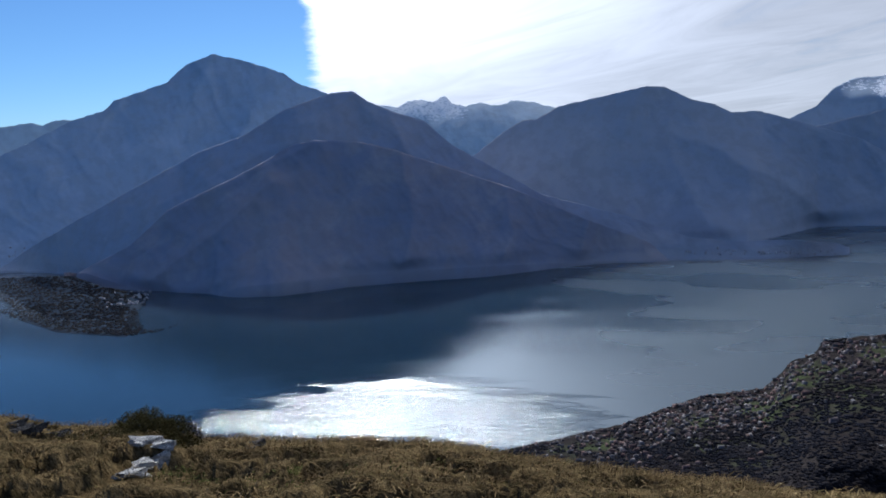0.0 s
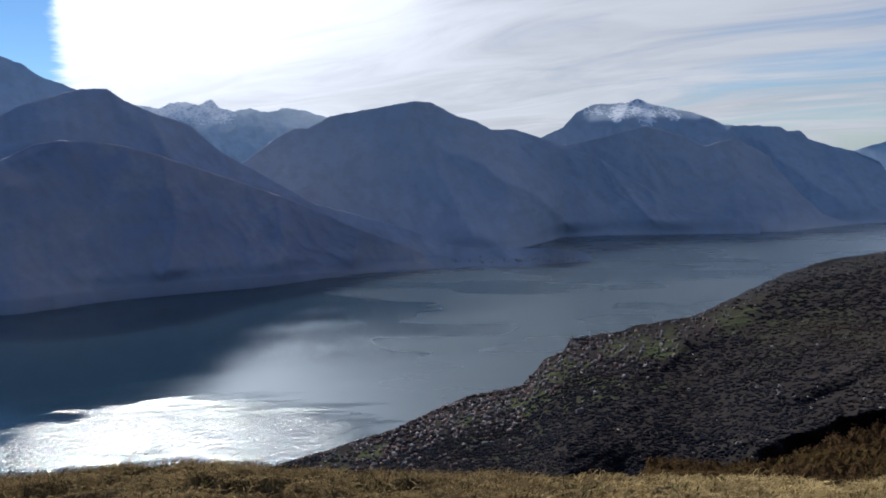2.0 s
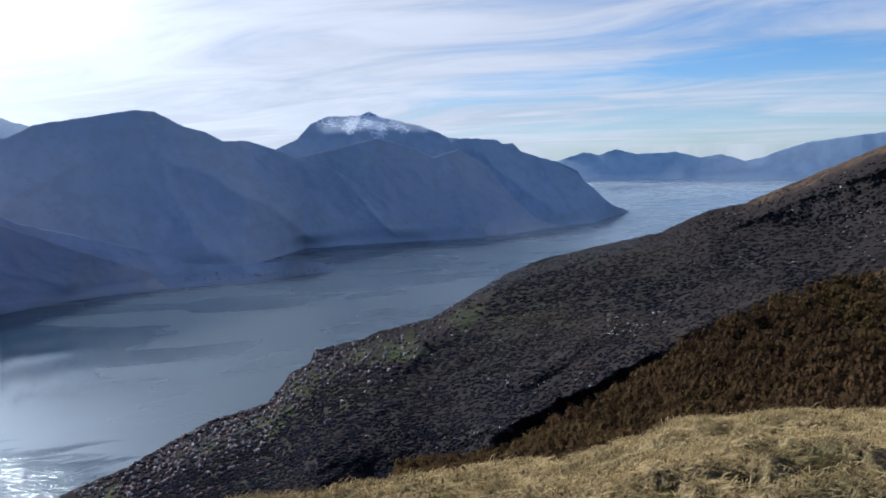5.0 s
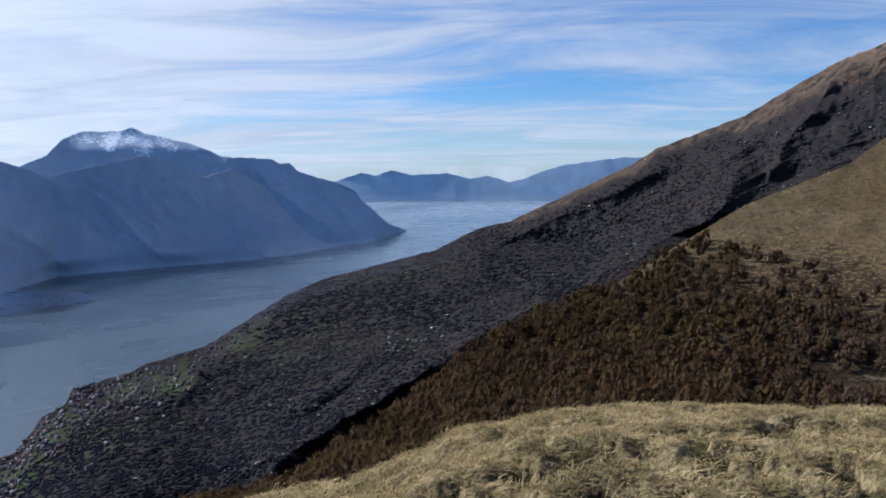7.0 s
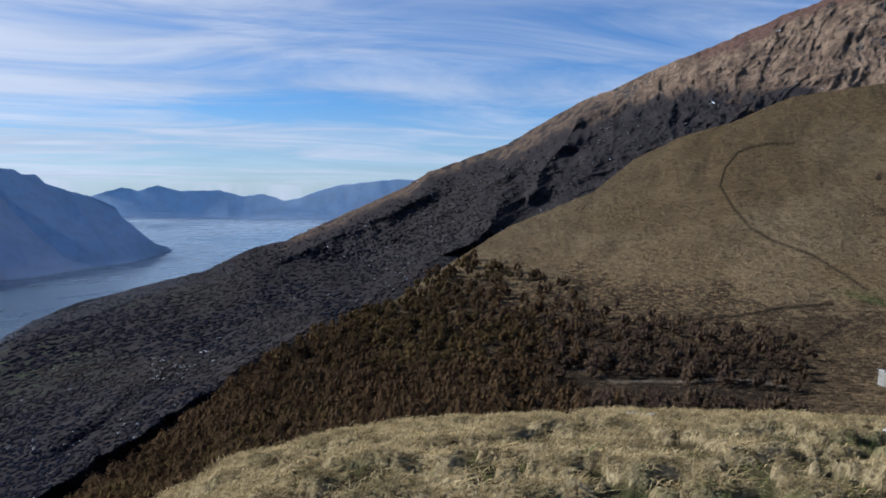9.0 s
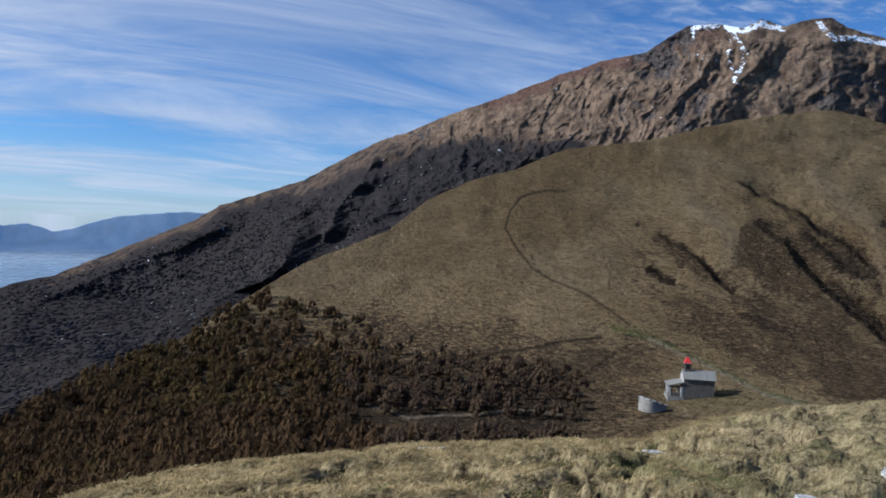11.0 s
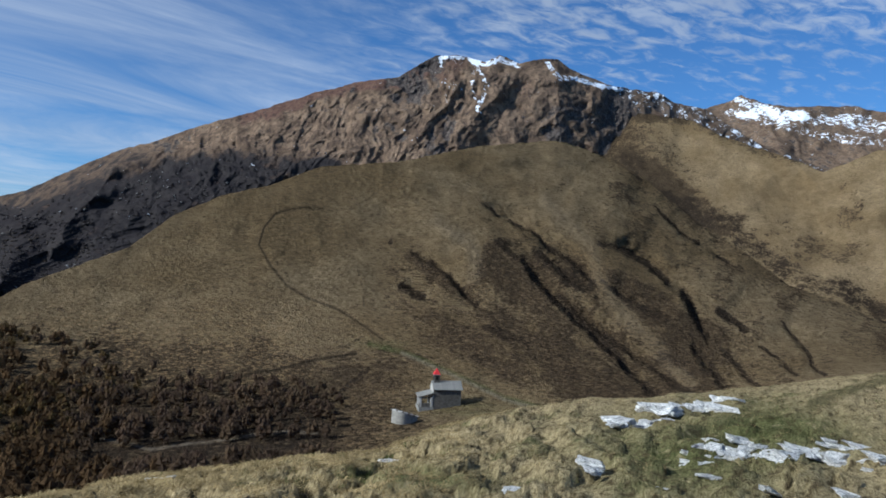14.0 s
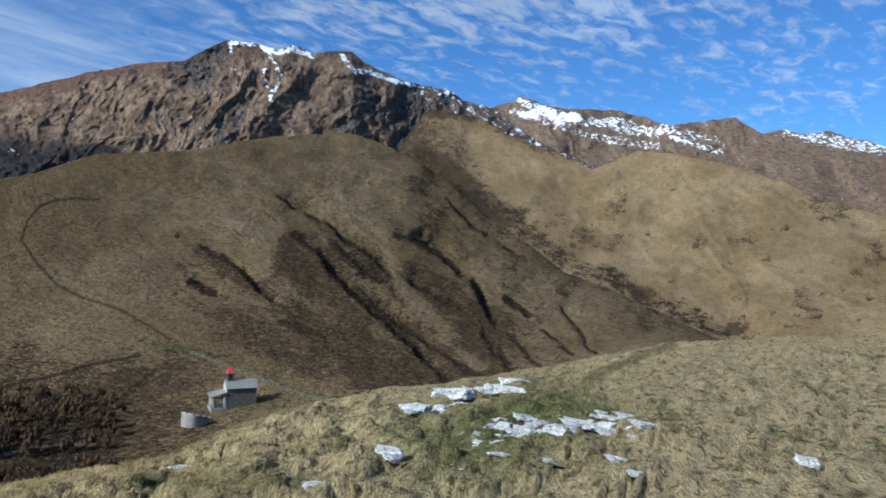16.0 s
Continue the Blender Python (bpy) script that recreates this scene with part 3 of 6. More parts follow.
for height, much in ((3.0, 1.2), (17.0, 0.55), (40.0, 0.3)):
    b_az, b_r = np.linspace(-45.0, 80.0, 126)[:, None] + np.zeros((1, 40)), np.geomspace(650.0, 4300.0, 40)[None, :] + np.zeros((126, 1))
    sheet = place(b_az, 0.0, b_r)
    sheet[..., 2] = LAKE + height + height * 0.25 * fbm(b_az * 0.2, b_r * 0.002, 3, int(height))
    # the even part is haze added at all bearings; the southern part is mist
    body = much * (0.075 * smooth(b_r, 700, 1150) + (0.055 * smooth(b_r, 1000, 2200) + 0.13 * smooth(b_r, 2300, 4000)) * smooth(b_az, 19, 32)) * smooth(b_az, 80, 74) * smooth(b_az, -45, -38) * smooth(b_r, 4300, 4100)
    mist = new("mist", grid_mesh("mist", sheet, [("body", body)]))
    mist.data.materials.append(thin_mist)
    mist.visible_shadow = False
    tagged(mist, "thin pale sheets of mist and haze drifting over the lake", "mist", kind="stuff")

# ---- the hilltop meadow ----
edge_line = line(MEADOW + [(175.0, -5.0), (200.0, -12.0), (300.0, -15.0), (327.5, -16.8)])
HUMP = 1.6


def brow(az):
    return 2 * HUMP / np.tan(np.radians(-edge_line(az)))


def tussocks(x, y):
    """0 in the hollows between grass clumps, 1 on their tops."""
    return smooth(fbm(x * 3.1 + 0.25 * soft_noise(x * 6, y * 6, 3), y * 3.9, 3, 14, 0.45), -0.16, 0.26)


def turf_height(az, r):
    u = r / brow(az)
    z = -HUMP * u ** 2
    lump = 0.05 * fbm(az * 0.35, r * 1.3, 4, 21) * smooth(u, 0.1, 0.5) * np.minimum(brow(az) / 8, 3)
    tussock = 0.15 * (tussocks(r * np.sin(np.radians(az)), r * np.cos(np.radians(az))) - 0.3) * smooth(u, 0.05, 0.2) * (1 - 0.5 * smooth(az, 100, 125))
    return z + tussock + lump * (1 - 0.7 * smooth(u, 0.8, 1.0)) + 0.006 * brow(az) * fbm(az * 0.23, r * 0.05, 4, 8) * smooth(u, 0.5, 1.0)


def turf(az, r):
    p = place(np.asarray(az, float), 0.0, np.asarray(r, float))
    p[..., 2] = turf_height(np.asarray(az, float), np.asarray(r, float))
    return p


TURF_END = 5.0
m_az = np.concatenate([np.linspace(-36.0, 158.0, 800), np.linspace(160.0, 324.0, 60)])[:, None]
m_u = np.concatenate([[0.0], np.linspace(0.08, 1.3, 130), np.linspace(1.45, TURF_END, 14)])[None, :]
m_r = m_u * brow(m_az)
GREEN_SPOTS = [(127.0, -13.5, 7.0, 3.0), (133.0, -10.5, 5.0, 1.6), (108.0, -16.5, 6.0, 1.0), (66.0, -22.0, 3.0, 1.5)]
m_el = np.degrees(np.arctan2(turf_height(m_az, m_r) - EYE, m_r))
m_green = sum(np.exp(-((m_az - a) / w) ** 2 - ((m_el - e) / h) ** 2) for a, e, w, h in GREEN_SPOTS)
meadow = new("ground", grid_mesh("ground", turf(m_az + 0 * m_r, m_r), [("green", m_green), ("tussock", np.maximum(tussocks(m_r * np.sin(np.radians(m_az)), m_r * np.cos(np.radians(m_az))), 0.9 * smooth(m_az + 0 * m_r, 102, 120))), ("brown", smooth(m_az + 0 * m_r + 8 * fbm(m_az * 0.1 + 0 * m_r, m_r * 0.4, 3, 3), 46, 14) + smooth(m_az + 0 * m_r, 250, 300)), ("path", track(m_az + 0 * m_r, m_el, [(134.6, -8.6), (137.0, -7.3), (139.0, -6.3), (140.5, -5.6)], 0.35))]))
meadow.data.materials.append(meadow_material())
tagged(meadow, "hilltop meadow of dry straw-coloured grass with green moss", "meadow", kind="structure")


def meadow_low(az):
    r = TURF_END * brow(az) * 0.98
    return np.degrees(np.arctan2(turf_height(az, r) - EYE, r))


def meadow_low_r(az):
    return TURF_END * brow(az) * 0.98


# ---- the spur with the chapel ----
def cut(az, el, points, width=0.6, decay=2.6):
    """A gully along a line that falls to the right: a steep left wall, then an easy rise."""
    best, sign = np.full(np.shape(az), 9e9), np.zeros(np.shape(az))
    for (a0, e0), (a1, e1) in zip(points[:-1], points[1:]):
        dx, dy = a1 - a0, e1 - e0
        u = np.clip(((az - a0) * dx + (el - e0) * dy) / (dx * dx + dy * dy), 0, 1)
        d = np.hypot(az - a0 - u * dx, el - e0 - u * dy)
        s = np.sign(dx * (el - e0) - dy * (az - a0))
        sign = np.where(d < best, s, sign)
        best = np.minimum(best, d)
    (a0, e0), (a1, e1) = points[0], points[-1]
    run = ((az - a0) * (a1 - a0) + (el - e0) * (e1 - e0)) / ((a1 - a0) ** 2 + (e1 - e0) ** 2)
    ends = smooth(run, -0.05, 0.4) * smooth(run, 1.15, 0.85)
    side_d = best * sign
    return ends * smooth(side_d, -0.1, width) * np.exp(-np.maximum(side_d, 0) / decay)


# gullies below the dome: line, depth, breadth of painted shade and dark heather
GULLIES = [
    ([(110.2, 2.3), (112.8, 0.2), (114.6, -1.9), (116.4, -3.6), (119.1, -5.7), (121.8, -8.2), (124.0, -9.8)], 0.024, 0.34),
    ([(108.9, 4.8), (111.0, 3.6), (113.6, 2.2), (116.2, 0.4), (118.5, -1.5)], 0.016, 0.16),
    ([(114.0, 0.8), (116.7, -1.2), (118.6, -2.1)], 0.014, 0.55),
    ([(115.5, -2.3), (118.1, -4.4), (120.8, -6.1), (123.5, -7.7), (125.7, -9.3)], 0.020, 0.26),
    ([(118.6, 2.0), (121.5, 0.7), (123.3, -0.5), (125.1, -2.2), (126.5, -4.6)], 0.022, 0.34),
    ([(118.9, -1.3), (121.6, -2.8), (123.8, -3.6)], 0.014, 0.22),
    ([(125.2, -5.0), (127.0, -7.2), (128.3, -9.2)], 0.018, 0.36),
    ([(127.3, -2.8), (129.1, -4.1)], 0.012, 0.34),
    ([(127.6, -5.6), (129.1, -7.3), (130.9, -8.7)], 0.014, 0.20),
    ([(131.2, -3.1), (133.0, -5.2), (134.3, -6.8)], 0.014, 0.16),
    ([(130.0, -4.9), (132.6, -6.9)], 0.012, 0.16),
    ([(102.6, 1.1), (106.2, -0.4), (107.9, -2.0), (109.3, -3.5)], 0.014, 0.30),
    ([(103.4, -2.2), (105.9, -3.3)], 0.010, 0.42),
    ([(110.4, -5.0), (113.7, -6.2)], 0.006, 0.34),
    ([(122.5, 4.6), (125.0, 2.6), (127.8, 0.8)], 0.012, 0.16),
]
SUNLIT_RIBS = [[(114.4, 5.1), (116.6, 3.2), (118.2, 1.8), (118.8, -0.7), (120.3, -3.0), (123.0, -5.5), (125.6, -8.0)], [(106.1, 3.0), (108.4, 1.8), (109.3, 0.6), (109.2, -1.0)]]


def ragged(az, el):
    """The lines of the gullies, a little broken."""
    return az + 0.34 * fbm(az * 0.8, el * 0.8, 5, 41, 0.6), el + 0.34 * fbm(az * 0.8, el * 0.8, 5, 42, 0.6)


def spur_relief(az, el):
    wa, we = ragged(az, el)
    cuts = sum(2.8 * depth * cut(wa, we, pts_, 0.32, 1.3) for pts_, depth, _ in GULLIES)
    cuts = cuts - ribs_along(wa, we, [(pts_, 0.010, 1.1) for pts_ in SUNLIT_RIBS])
    q, along = 0.57 * az + 0.82 * el, 0.82 * az - 0.57 * el
    gully = ridged(q * 0.3 + 0.45 * fbm(along * 0.09, q * 0.12, 4, 5), along * 0.08 + 0.3 * fbm(along * 0.05, q * 0.2, 3, 8), 5, 11, 0.55)
    zone = smooth(az, 103, 112) * smooth(el, 8.0, 3.0)
    step = soft_noise(el * 2.4 + 0.8 * fbm(az * 0.3, el * 0.3, 3, 88), az * 0.22, 87)
    return (0.03 * fbm(az * 0.12, el * 0.16, 4, 3) + 0.006 * fbm(az * 0.5, el * 0.8, 4, 9) + 0.0010 * (1 + zone) * fbm(az * 2.4, el * 3.2, 4, 10, 0.65)
            - 0.010 * zone * gully + cuts + 0.0012 * step * smooth(az, 80, 95))


chapel_hill = Slope(meadow_low, line([(30, -26.5)] + CHAPELHILL), meadow_low_r,
                    line([(30, 110), (40, 130), (57, 210), (75, 340), (90, 450), (102, 485), (110, 525), (118, 555), (126, 540), (136, 480), (149, 390)]),
                    knee=(lambda az: edge_line(az) - 1.0, line([(30, 90), (60, 110), (85, 130), (104, 150), (112, 172), (120, 200), (130, 228), (140, 230), (149, 205)])),
                    relief=spur_relief, rough=0.08, seed=4)
LOOP = [(97.5, 3.6), (96.0, 3.6), (94.9, 3.4), (93.9, 3.0), (93.1, 1.9), (92.8, 0.6), (93.7, -0.9), (95.0, -2.4), (96.4, -3.2), (99.0, -4.1), (101.5, -5.6), (102.5, -6.3)]
TRACK_UP = [(99.0, 3.0), (99.3, 1.6), (99.8, 0.4), (100.7, -2.2), (101.1, -5.2), (101.8, -6.4)]
FOOTPATH = [(101.5, -6.7), (104.0, -7.1), (108.0, -8.6), (112.0, -10.2), (117.0, -11.2)]
ROAD = [(81.6, -13.0), (83.8, -13.7), (86.0, -14.2), (90.5, -13.8), (94.4, -13.3), (97.8, -13.3)]
DITCH = [(86.2, -9.8), (90.5, -9.4), (94.2, -8.8), (97.5, -7.9), (100.5, -7.4)]
CLIFF = [(96.5, -13.4), (98.5, -11.2), (101.5, -8.6)]


def around(az, el, a, e, w, h):
    return np.exp(-((az - a) / w) ** 2 - ((el - e) / h) ** 2)


HEATH_TOP = line([(101.5, -1.5), (102.6, 1.0), (106.0, 0.2), (108.5, -1.8), (110.2, 1.8), (113.0, 2.6), (118.0, 1.6), (122.0, -0.4), (126.0, -3.0), (130.0, -4.2), (134.0, -6.0)])
HEATH_LOW = line([(101.5, -2.5), (103.0, -4.2), (106.0, -6.0), (110.0, -8.0), (114.0, -9.6), (120.0, -11.0), (134.0, -11.0)])


def heath_zone(az, el):
    """The broad heathery bowl above the chapel."""
    wa, we = ragged(az, el)
    we = we + 0.5 * fbm(az * 0.35, el * 0.35, 3, 23)
    mottle = 0.62 + 0.9 * fbm((0.57 * az + 0.82 * el) * 0.7, (0.82 * az - 0.57 * el) * 0.16, 5, 66, 0.6)
    return smooth(we, HEATH_TOP(wa) + 0.3, HEATH_TOP(wa) - 1.0) * smooth(we, HEATH_LOW(wa) - 0.8, HEATH_LOW(wa) + 0.8) * smooth(wa, 101.8, 103.4) * smooth(wa, 133, 124) * np.clip(mottle, 0, 1.2)


def streaks(az, el):
    """Dark heather and painted shade lying along the gullies, broken by bare ribs."""
    wa, we = ragged(az, el)
    gap = smooth(fbm(az * 0.9, el * 0.9, 4, 71), -0.55, 0.0)
    best = np.zeros(np.shape(az))
    for pts_, _, wide in GULLIES:
        best = np.maximum(best, 1 - smooth(away(wa - 0.2, we - 0.1, pts_), wide * 0.35, wide * 1.5))
    return gap * best


# ribs lightened in the colour, as if catching the sun
def sunlit_ribs(az, el):
    wa, we = ragged(az, el)
    return np.maximum(*[1 - smooth(away(wa, we, pts_), 0.1, 0.9) for pts_ in SUNLIT_RIBS])


def bracken(az, el):
    """Broken bracken and tussocks on the lower left of the spur."""
    return smooth(el + 1.8 * fbm(az * 0.3, el * 0.4, 4, 29), -5.2, -9.0) * smooth(az, 112, 100)


hill_masks = {
    "scrub": lambda az, el, hi: np.maximum(0.75 * bracken(az, el), 0.8 * smooth(az, 84, 74) * smooth(el - hi, -1.0, -3.5)) + 1.2 * heath_zone(az, el) - 0.8 * sunlit_ribs(az, el) + 0.3 * smooth(hi - el, 3.0, 0.3) * smooth(az, 116, 121) + 0.35 * smooth(fbm(az * 0.5, el * 0.5, 4, 25), 0.05, 0.4) * smooth(az, 110, 116),
    # gully and ravine shade painted in along with dark heather and earth
    "dark": lambda az, el, hi: 0.9 * smooth(el, -10.5, -12.5) * smooth(az, 103, 97) + 0.9 * track(az + 0.2 * fbm(az, el, 3, 8), el, CLIFF, 0.3) + 1.0 * streaks(az, el) + 0.5 * heath_zone(az, el) + 0.5 * smooth(hi - el, 0.9, 0.1) * smooth(az, 117, 121),
    "bracken": lambda az, el, hi: smooth(el + 1.2 * fbm(az * 0.4, el * 0.5, 4, 30), -2.5, -6.0) * smooth(el, -10.5, -9.0) * smooth(az, 74, 80) * smooth(az, 100, 94) + 0.45 * heath_zone(az, el) + 0.5 * smooth(el, -9.0, -10.0) * smooth(az, 97, 101) * smooth(az, 108, 104),
    "green": lambda az, el, hi: 0.3 * around(az, el, 102.5, -6.6, 2.2, 0.3) + 0.4 * around(az, el, 109.5, -11.2, 3.5, 0.7) + 0.6 * track(az, el, FOOTPATH, 0.22),
    "path": lambda az, el, hi: np.maximum(track(az, el, LOOP, 0.085), np.maximum(0.6 * track(az, el, TRACK_UP, 0.07) * smooth(fbm(az * 2, el * 2.5, 3, 9), -0.3, 0.2), track(az, el, DITCH, 0.11))) + 0.3 * track(az, el, [(103.9, 7.1), (101.4, 5.0), (99.0, 3.2)], 0.08),
    "track": lambda az, el, hi: np.maximum(0.85 * track(az, el + 0.12 * fbm(az * 0.5, az * 0, 3, 5), ROAD, 0.10) * smooth(fbm(az * 0.8, el, 3, 6), -0.7, -0.3), 0.65 * track(az, el, [(a_, e_ - 0.12) for a_, e_ in FOOTPATH[1:]], 0.15)) + 0.18 * sunlit_ribs(az, el),
}
hill = chapel_hill.build("ground_chapel_spur", 32.0, 149.0, [(78.0, 300), (136.0, 700), (149.0, 80)], 225, hill_masks)
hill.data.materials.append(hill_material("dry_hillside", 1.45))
tagged(hill, "rounded spur of dry brown grass with paths and gullies", "hillside", kind="structure")

# ---- the near mountain and its wooded flank down to the lake ----
breg_top = line(BREG)


def breg_r(az):
    inner = shore_radius(breg_top(az))
    outer = np.interp(az, [42, 45, 52, 60, 70, 85, 104, 115, 125, 142], [1080, 1230, 1480, 1600, 1500, 1250, 1180, 1230, 1360, 1420])
    return np.where(az < 42, inner, outer)


def hollows(az, el):
    """Wooded ribs and hollows that fall slantwise to the lake: 1 on a rib, below 0 in a hollow."""
    return ridged((0.9 * el - 0.43 * az) * 0.36 + 0.4 * fbm(az * 0.1, el * 0.12, 3, 3), (0.43 * el + 0.9 * az) * 0.07, 4, 77, 0.45)


MOUNTAIN_SPURS = [([(114.6, 15.4), (115.3, 12.5), (115.3, 9.0)], 0.034, 3.2), ([(112.4, 14.8), (109.9, 12.0), (107.4, 10.2), (105.1, 8.1)], 0.022, 1.6)]
LAKE_SPURS = [([(69.0, -0.6), (66.6, -1.9), (60.3, -5.3), (56.0, -8.4), (50.6, -13.1), (44.2, -17.6)], 0.11, 3.2), ([(76.0, -2.6), (74.4, -4.1), (66.1, -9.1), (60.0, -11.6), (55.8, -14.3), (49.8, -17.5), (42.0, -21.5)], 0.17, 2.4),
              ([(83.4, 7.0), (80.6, 2.6), (78.8, -1.0)], 0.05, 1.6), ([(40.0, -12.0), (34.0, -16.5), (28.0, -21.0)], 0.12, 2.6)]


def mountain_ribs(az, el):
    """Uneven rocky ribs that slant down from the crest."""
    wa, we = az + 1.3 * fbm(az * 0.22, el * 0.25, 4, 2), el + 0.8 * fbm(az * 0.3, el * 0.3, 4, 12)
    return 0.62 * ridged((wa - 0.7 * we) * 0.26, (wa + we) * 0.11, 4, 31, 0.5) + 0.38 * ridged((wa - 0.4 * we) * 0.8, (wa + 1.2 * we) * 0.4, 5, 38, 0.6)


def breg_relief(az, el):
    hi = breg_top(az)
    d = hi - el
    high = smooth(az + 1.2 * el, 78, 98)
    face = 1 - 0.75 * smooth(away(az, el, [(114.0, 14.5), (111.5, 11.5), (110.0, 9.5)]), 3.0, 1.2)
    flank = hollows(az, el)
    wa, we = az + 0.5 * fbm(az * 0.5, el * 0.5, 4, 45), el + 0.5 * fbm(az * 0.5, el * 0.5, 4, 46)
    return (-0.018 * high * face * smooth(d, 0.0, 1.2) * mountain_ribs(az, el) - smooth(d, 0.0, 2.0) * ribs_along(wa, we, MOUNTAIN_SPURS)
            - smooth(d, 0.0, 1.5) * ribs_along(wa, we, LAKE_SPURS) - 0.030 * (1 - high) * smooth(az, 10, 30) * flank + 0.010 * fbm(az * 0.6, el * 0.9, 4, 15))


near_mountain = Slope(meadow_low, breg_top, meadow_low_r, breg_r,
                      knee=(lambda az: np.minimum(edge_line(az) - 1.0, breg_top(az) - 1.5), line([(0, 250), (30, 230), (60, 260), (90, 480), (112, 850), (142, 1200)])),
                      relief=breg_relief, rough=0.10, seed=9, shore_top=41.0)


SNOW_STREAKS = [([(105.8, 15.5), (107.6, 15.5)], 0.20, 0.95), ([(105.9, 15.4), (106.0, 14.8)], 0.16, 0.75), ([(108.2, 15.5), (109.4, 15.1), (110.6, 15.5), (112.0, 15.1)], 0.28, 1.0), ([(108.3, 15.4), (109.2, 14.4), (109.6, 13.4), (109.2, 12.4), (108.9, 11.8)], 0.20, 0.8),
                ([(108.5, 14.6), (108.4, 13.6), (108.8, 12.6)], 0.16, 0.62), ([(114.2, 15.3), (115.2, 14.2), (116.4, 14.2), (118.4, 13.6)], 0.24, 0.85), ([(118.2, 13.7), (120.0, 13.3)], 0.16, 0.7)]


def breg_snow(az, el, hi):
    s = 0.68 * sum(much * track(az + 0.12 * fbm(az * 2, el * 2, 3, 3), el, pts_, wide) for pts_, wide, much in SNOW_STREAKS)
    return s + 0.3 * around(az, el, 104.6, 13.4, 0.9, 0.6) + 0.25 * around(az, el, 107.0, 13.6, 1.2, 1.2) + 0.42 * smooth(hi - el, 2.6, 0.3) * smooth(az, 117, 122)


near_masks = {
    "woods": lambda az, el, hi: np.maximum(smooth((hi - el + 0.5 * fbm(az * 0.7, el * 0.7, 4, 13)) / (1 + 2.2 * smooth(az, 72, 88)), 0.3, 1.5) * smooth(az, 97, 88) + smooth(az, 62, 56) + 0.5 * smooth(el, 8.5, 6.0) * smooth(az, 106, 96) + 0.9 * around(az, el, 97.0, 6.9, 2.0, 0.6), 0),
    "red": lambda az, el, hi: 0.75 * smooth(hi - el + 0.5 * fbm(az * 0.8, el * 0.8, 3, 7), 1.4, 0.1) * smooth(az, 88, 95) * smooth(az, 110, 104) + 0.4 * around(az, el, 112.5, 13.4, 1.8, 0.8) + 0.5 * around(az, el, 106.5, 14.2, 1.6, 1.2) + 0.2 * fbm(az * 0.5, el * 0.6, 3, 8) + 0.18,
    "rock": lambda az, el, hi: (0.85 * smooth(mountain_ribs(az, el), 0.2, -0.35) * smooth(az + 0.6 * el, 84, 92) + 0.3 * smooth(az, 90, 98) * smooth(az, 110, 106) * smooth(el, 7.0, 9.5)) * (1 - 0.9 * smooth(away(az, el, [(114.0, 14.5), (111.8, 11.5), (110.5, 9.5)]), 2.6, 1.2)) + 0.55 * smooth(az, 117, 121),
    "green": lambda az, el, hi: 0.8 * smooth(az, 60, 34) * smooth(hi - el, 0.2, 1.0) * smooth(hi - el, 7, 3) * smooth(fbm(az * 0.35, el * 0.7, 3, 27), -0.1, 0.25),
    "snow": breg_snow,
}
breg = near_mountain.build("ground_mountain", -12.0, 142.0, [(62.0, 420), (130.0, 900), (142.0, 60)], 180, near_masks, foot=0.0, seen=lambda az: np.where(az > 43, line(CHAPELHILL)(az) - 1.5, edge_line(az) - 0.5))
breg.data.materials.append(mountain_material())
tagged(breg, "steep mountain with leafless woods, dry grass, rock and snowy gullies", "mountain", kind="structure")

# ---- the slopes to the right of the ravine ----
def side_relief(az, el):
    q, along = 0.5 * az + 0.86 * el, 0.86 * az - 0.5 * el
    folds = ridged(q * 0.16 + 0.5 * fbm(az * 0.15, el * 0.15, 3, 50), along * 0.06, 4, 51, 0.45)
    return -0.022 * folds + 0.03 * fbm(az * 0.12, el * 0.14, 4, 52) + 0.0035 * fbm(az * 0.8, el * 1.1, 5, 53, 0.6) + 0.03 * smooth(az, 123.0, 117.5)


side = Slope(lambda az: np.minimum(np.interp(az, [110, 118, 126, 145, 155], [6, 5, 0, -8, -9]), edge_line(az) + 20), line(SPUR), line([(110, 1000), (125, 920), (140, 760), (155, 620), (160, 580)]),
             line([(112, 1300), (125, 1240), (134, 1150), (155, 960), (160, 900)]), relief=side_relief, rough=0.08, seed=14)
RAVINE = [(121.0, 8.0), (122.2, 7.1), (125.3, 4.6), (128.9, 2.4), (132.0, 0.0), (135.4, -1.0), (140.3, -3.4), (144.3, -5.2)]


# ravine bottom darkened by colour for the shadow in it, along with scrub
def ravine_floor(az, el):
    wa, we = az + 0.9 * fbm(az * 0.5, el * 0.5, 4, 5), el + 0.9 * fbm(az * 0.5, el * 0.5, 4, 6)
    return 1 - smooth(away(wa, we, RAVINE), 0.3, 1.5)


def shoulder(az, el):
    """The brown flank under the summit, its shaded side painted darker, fading into the tan slope."""
    wa, we = az + 1.2 * fbm(az * 0.4, el * 0.4, 4, 15), el + 1.0 * fbm(az * 0.4, el * 0.4, 4, 16)
    return smooth(wa + 0.35 * (we - 9.0), 128.0, 119.0)


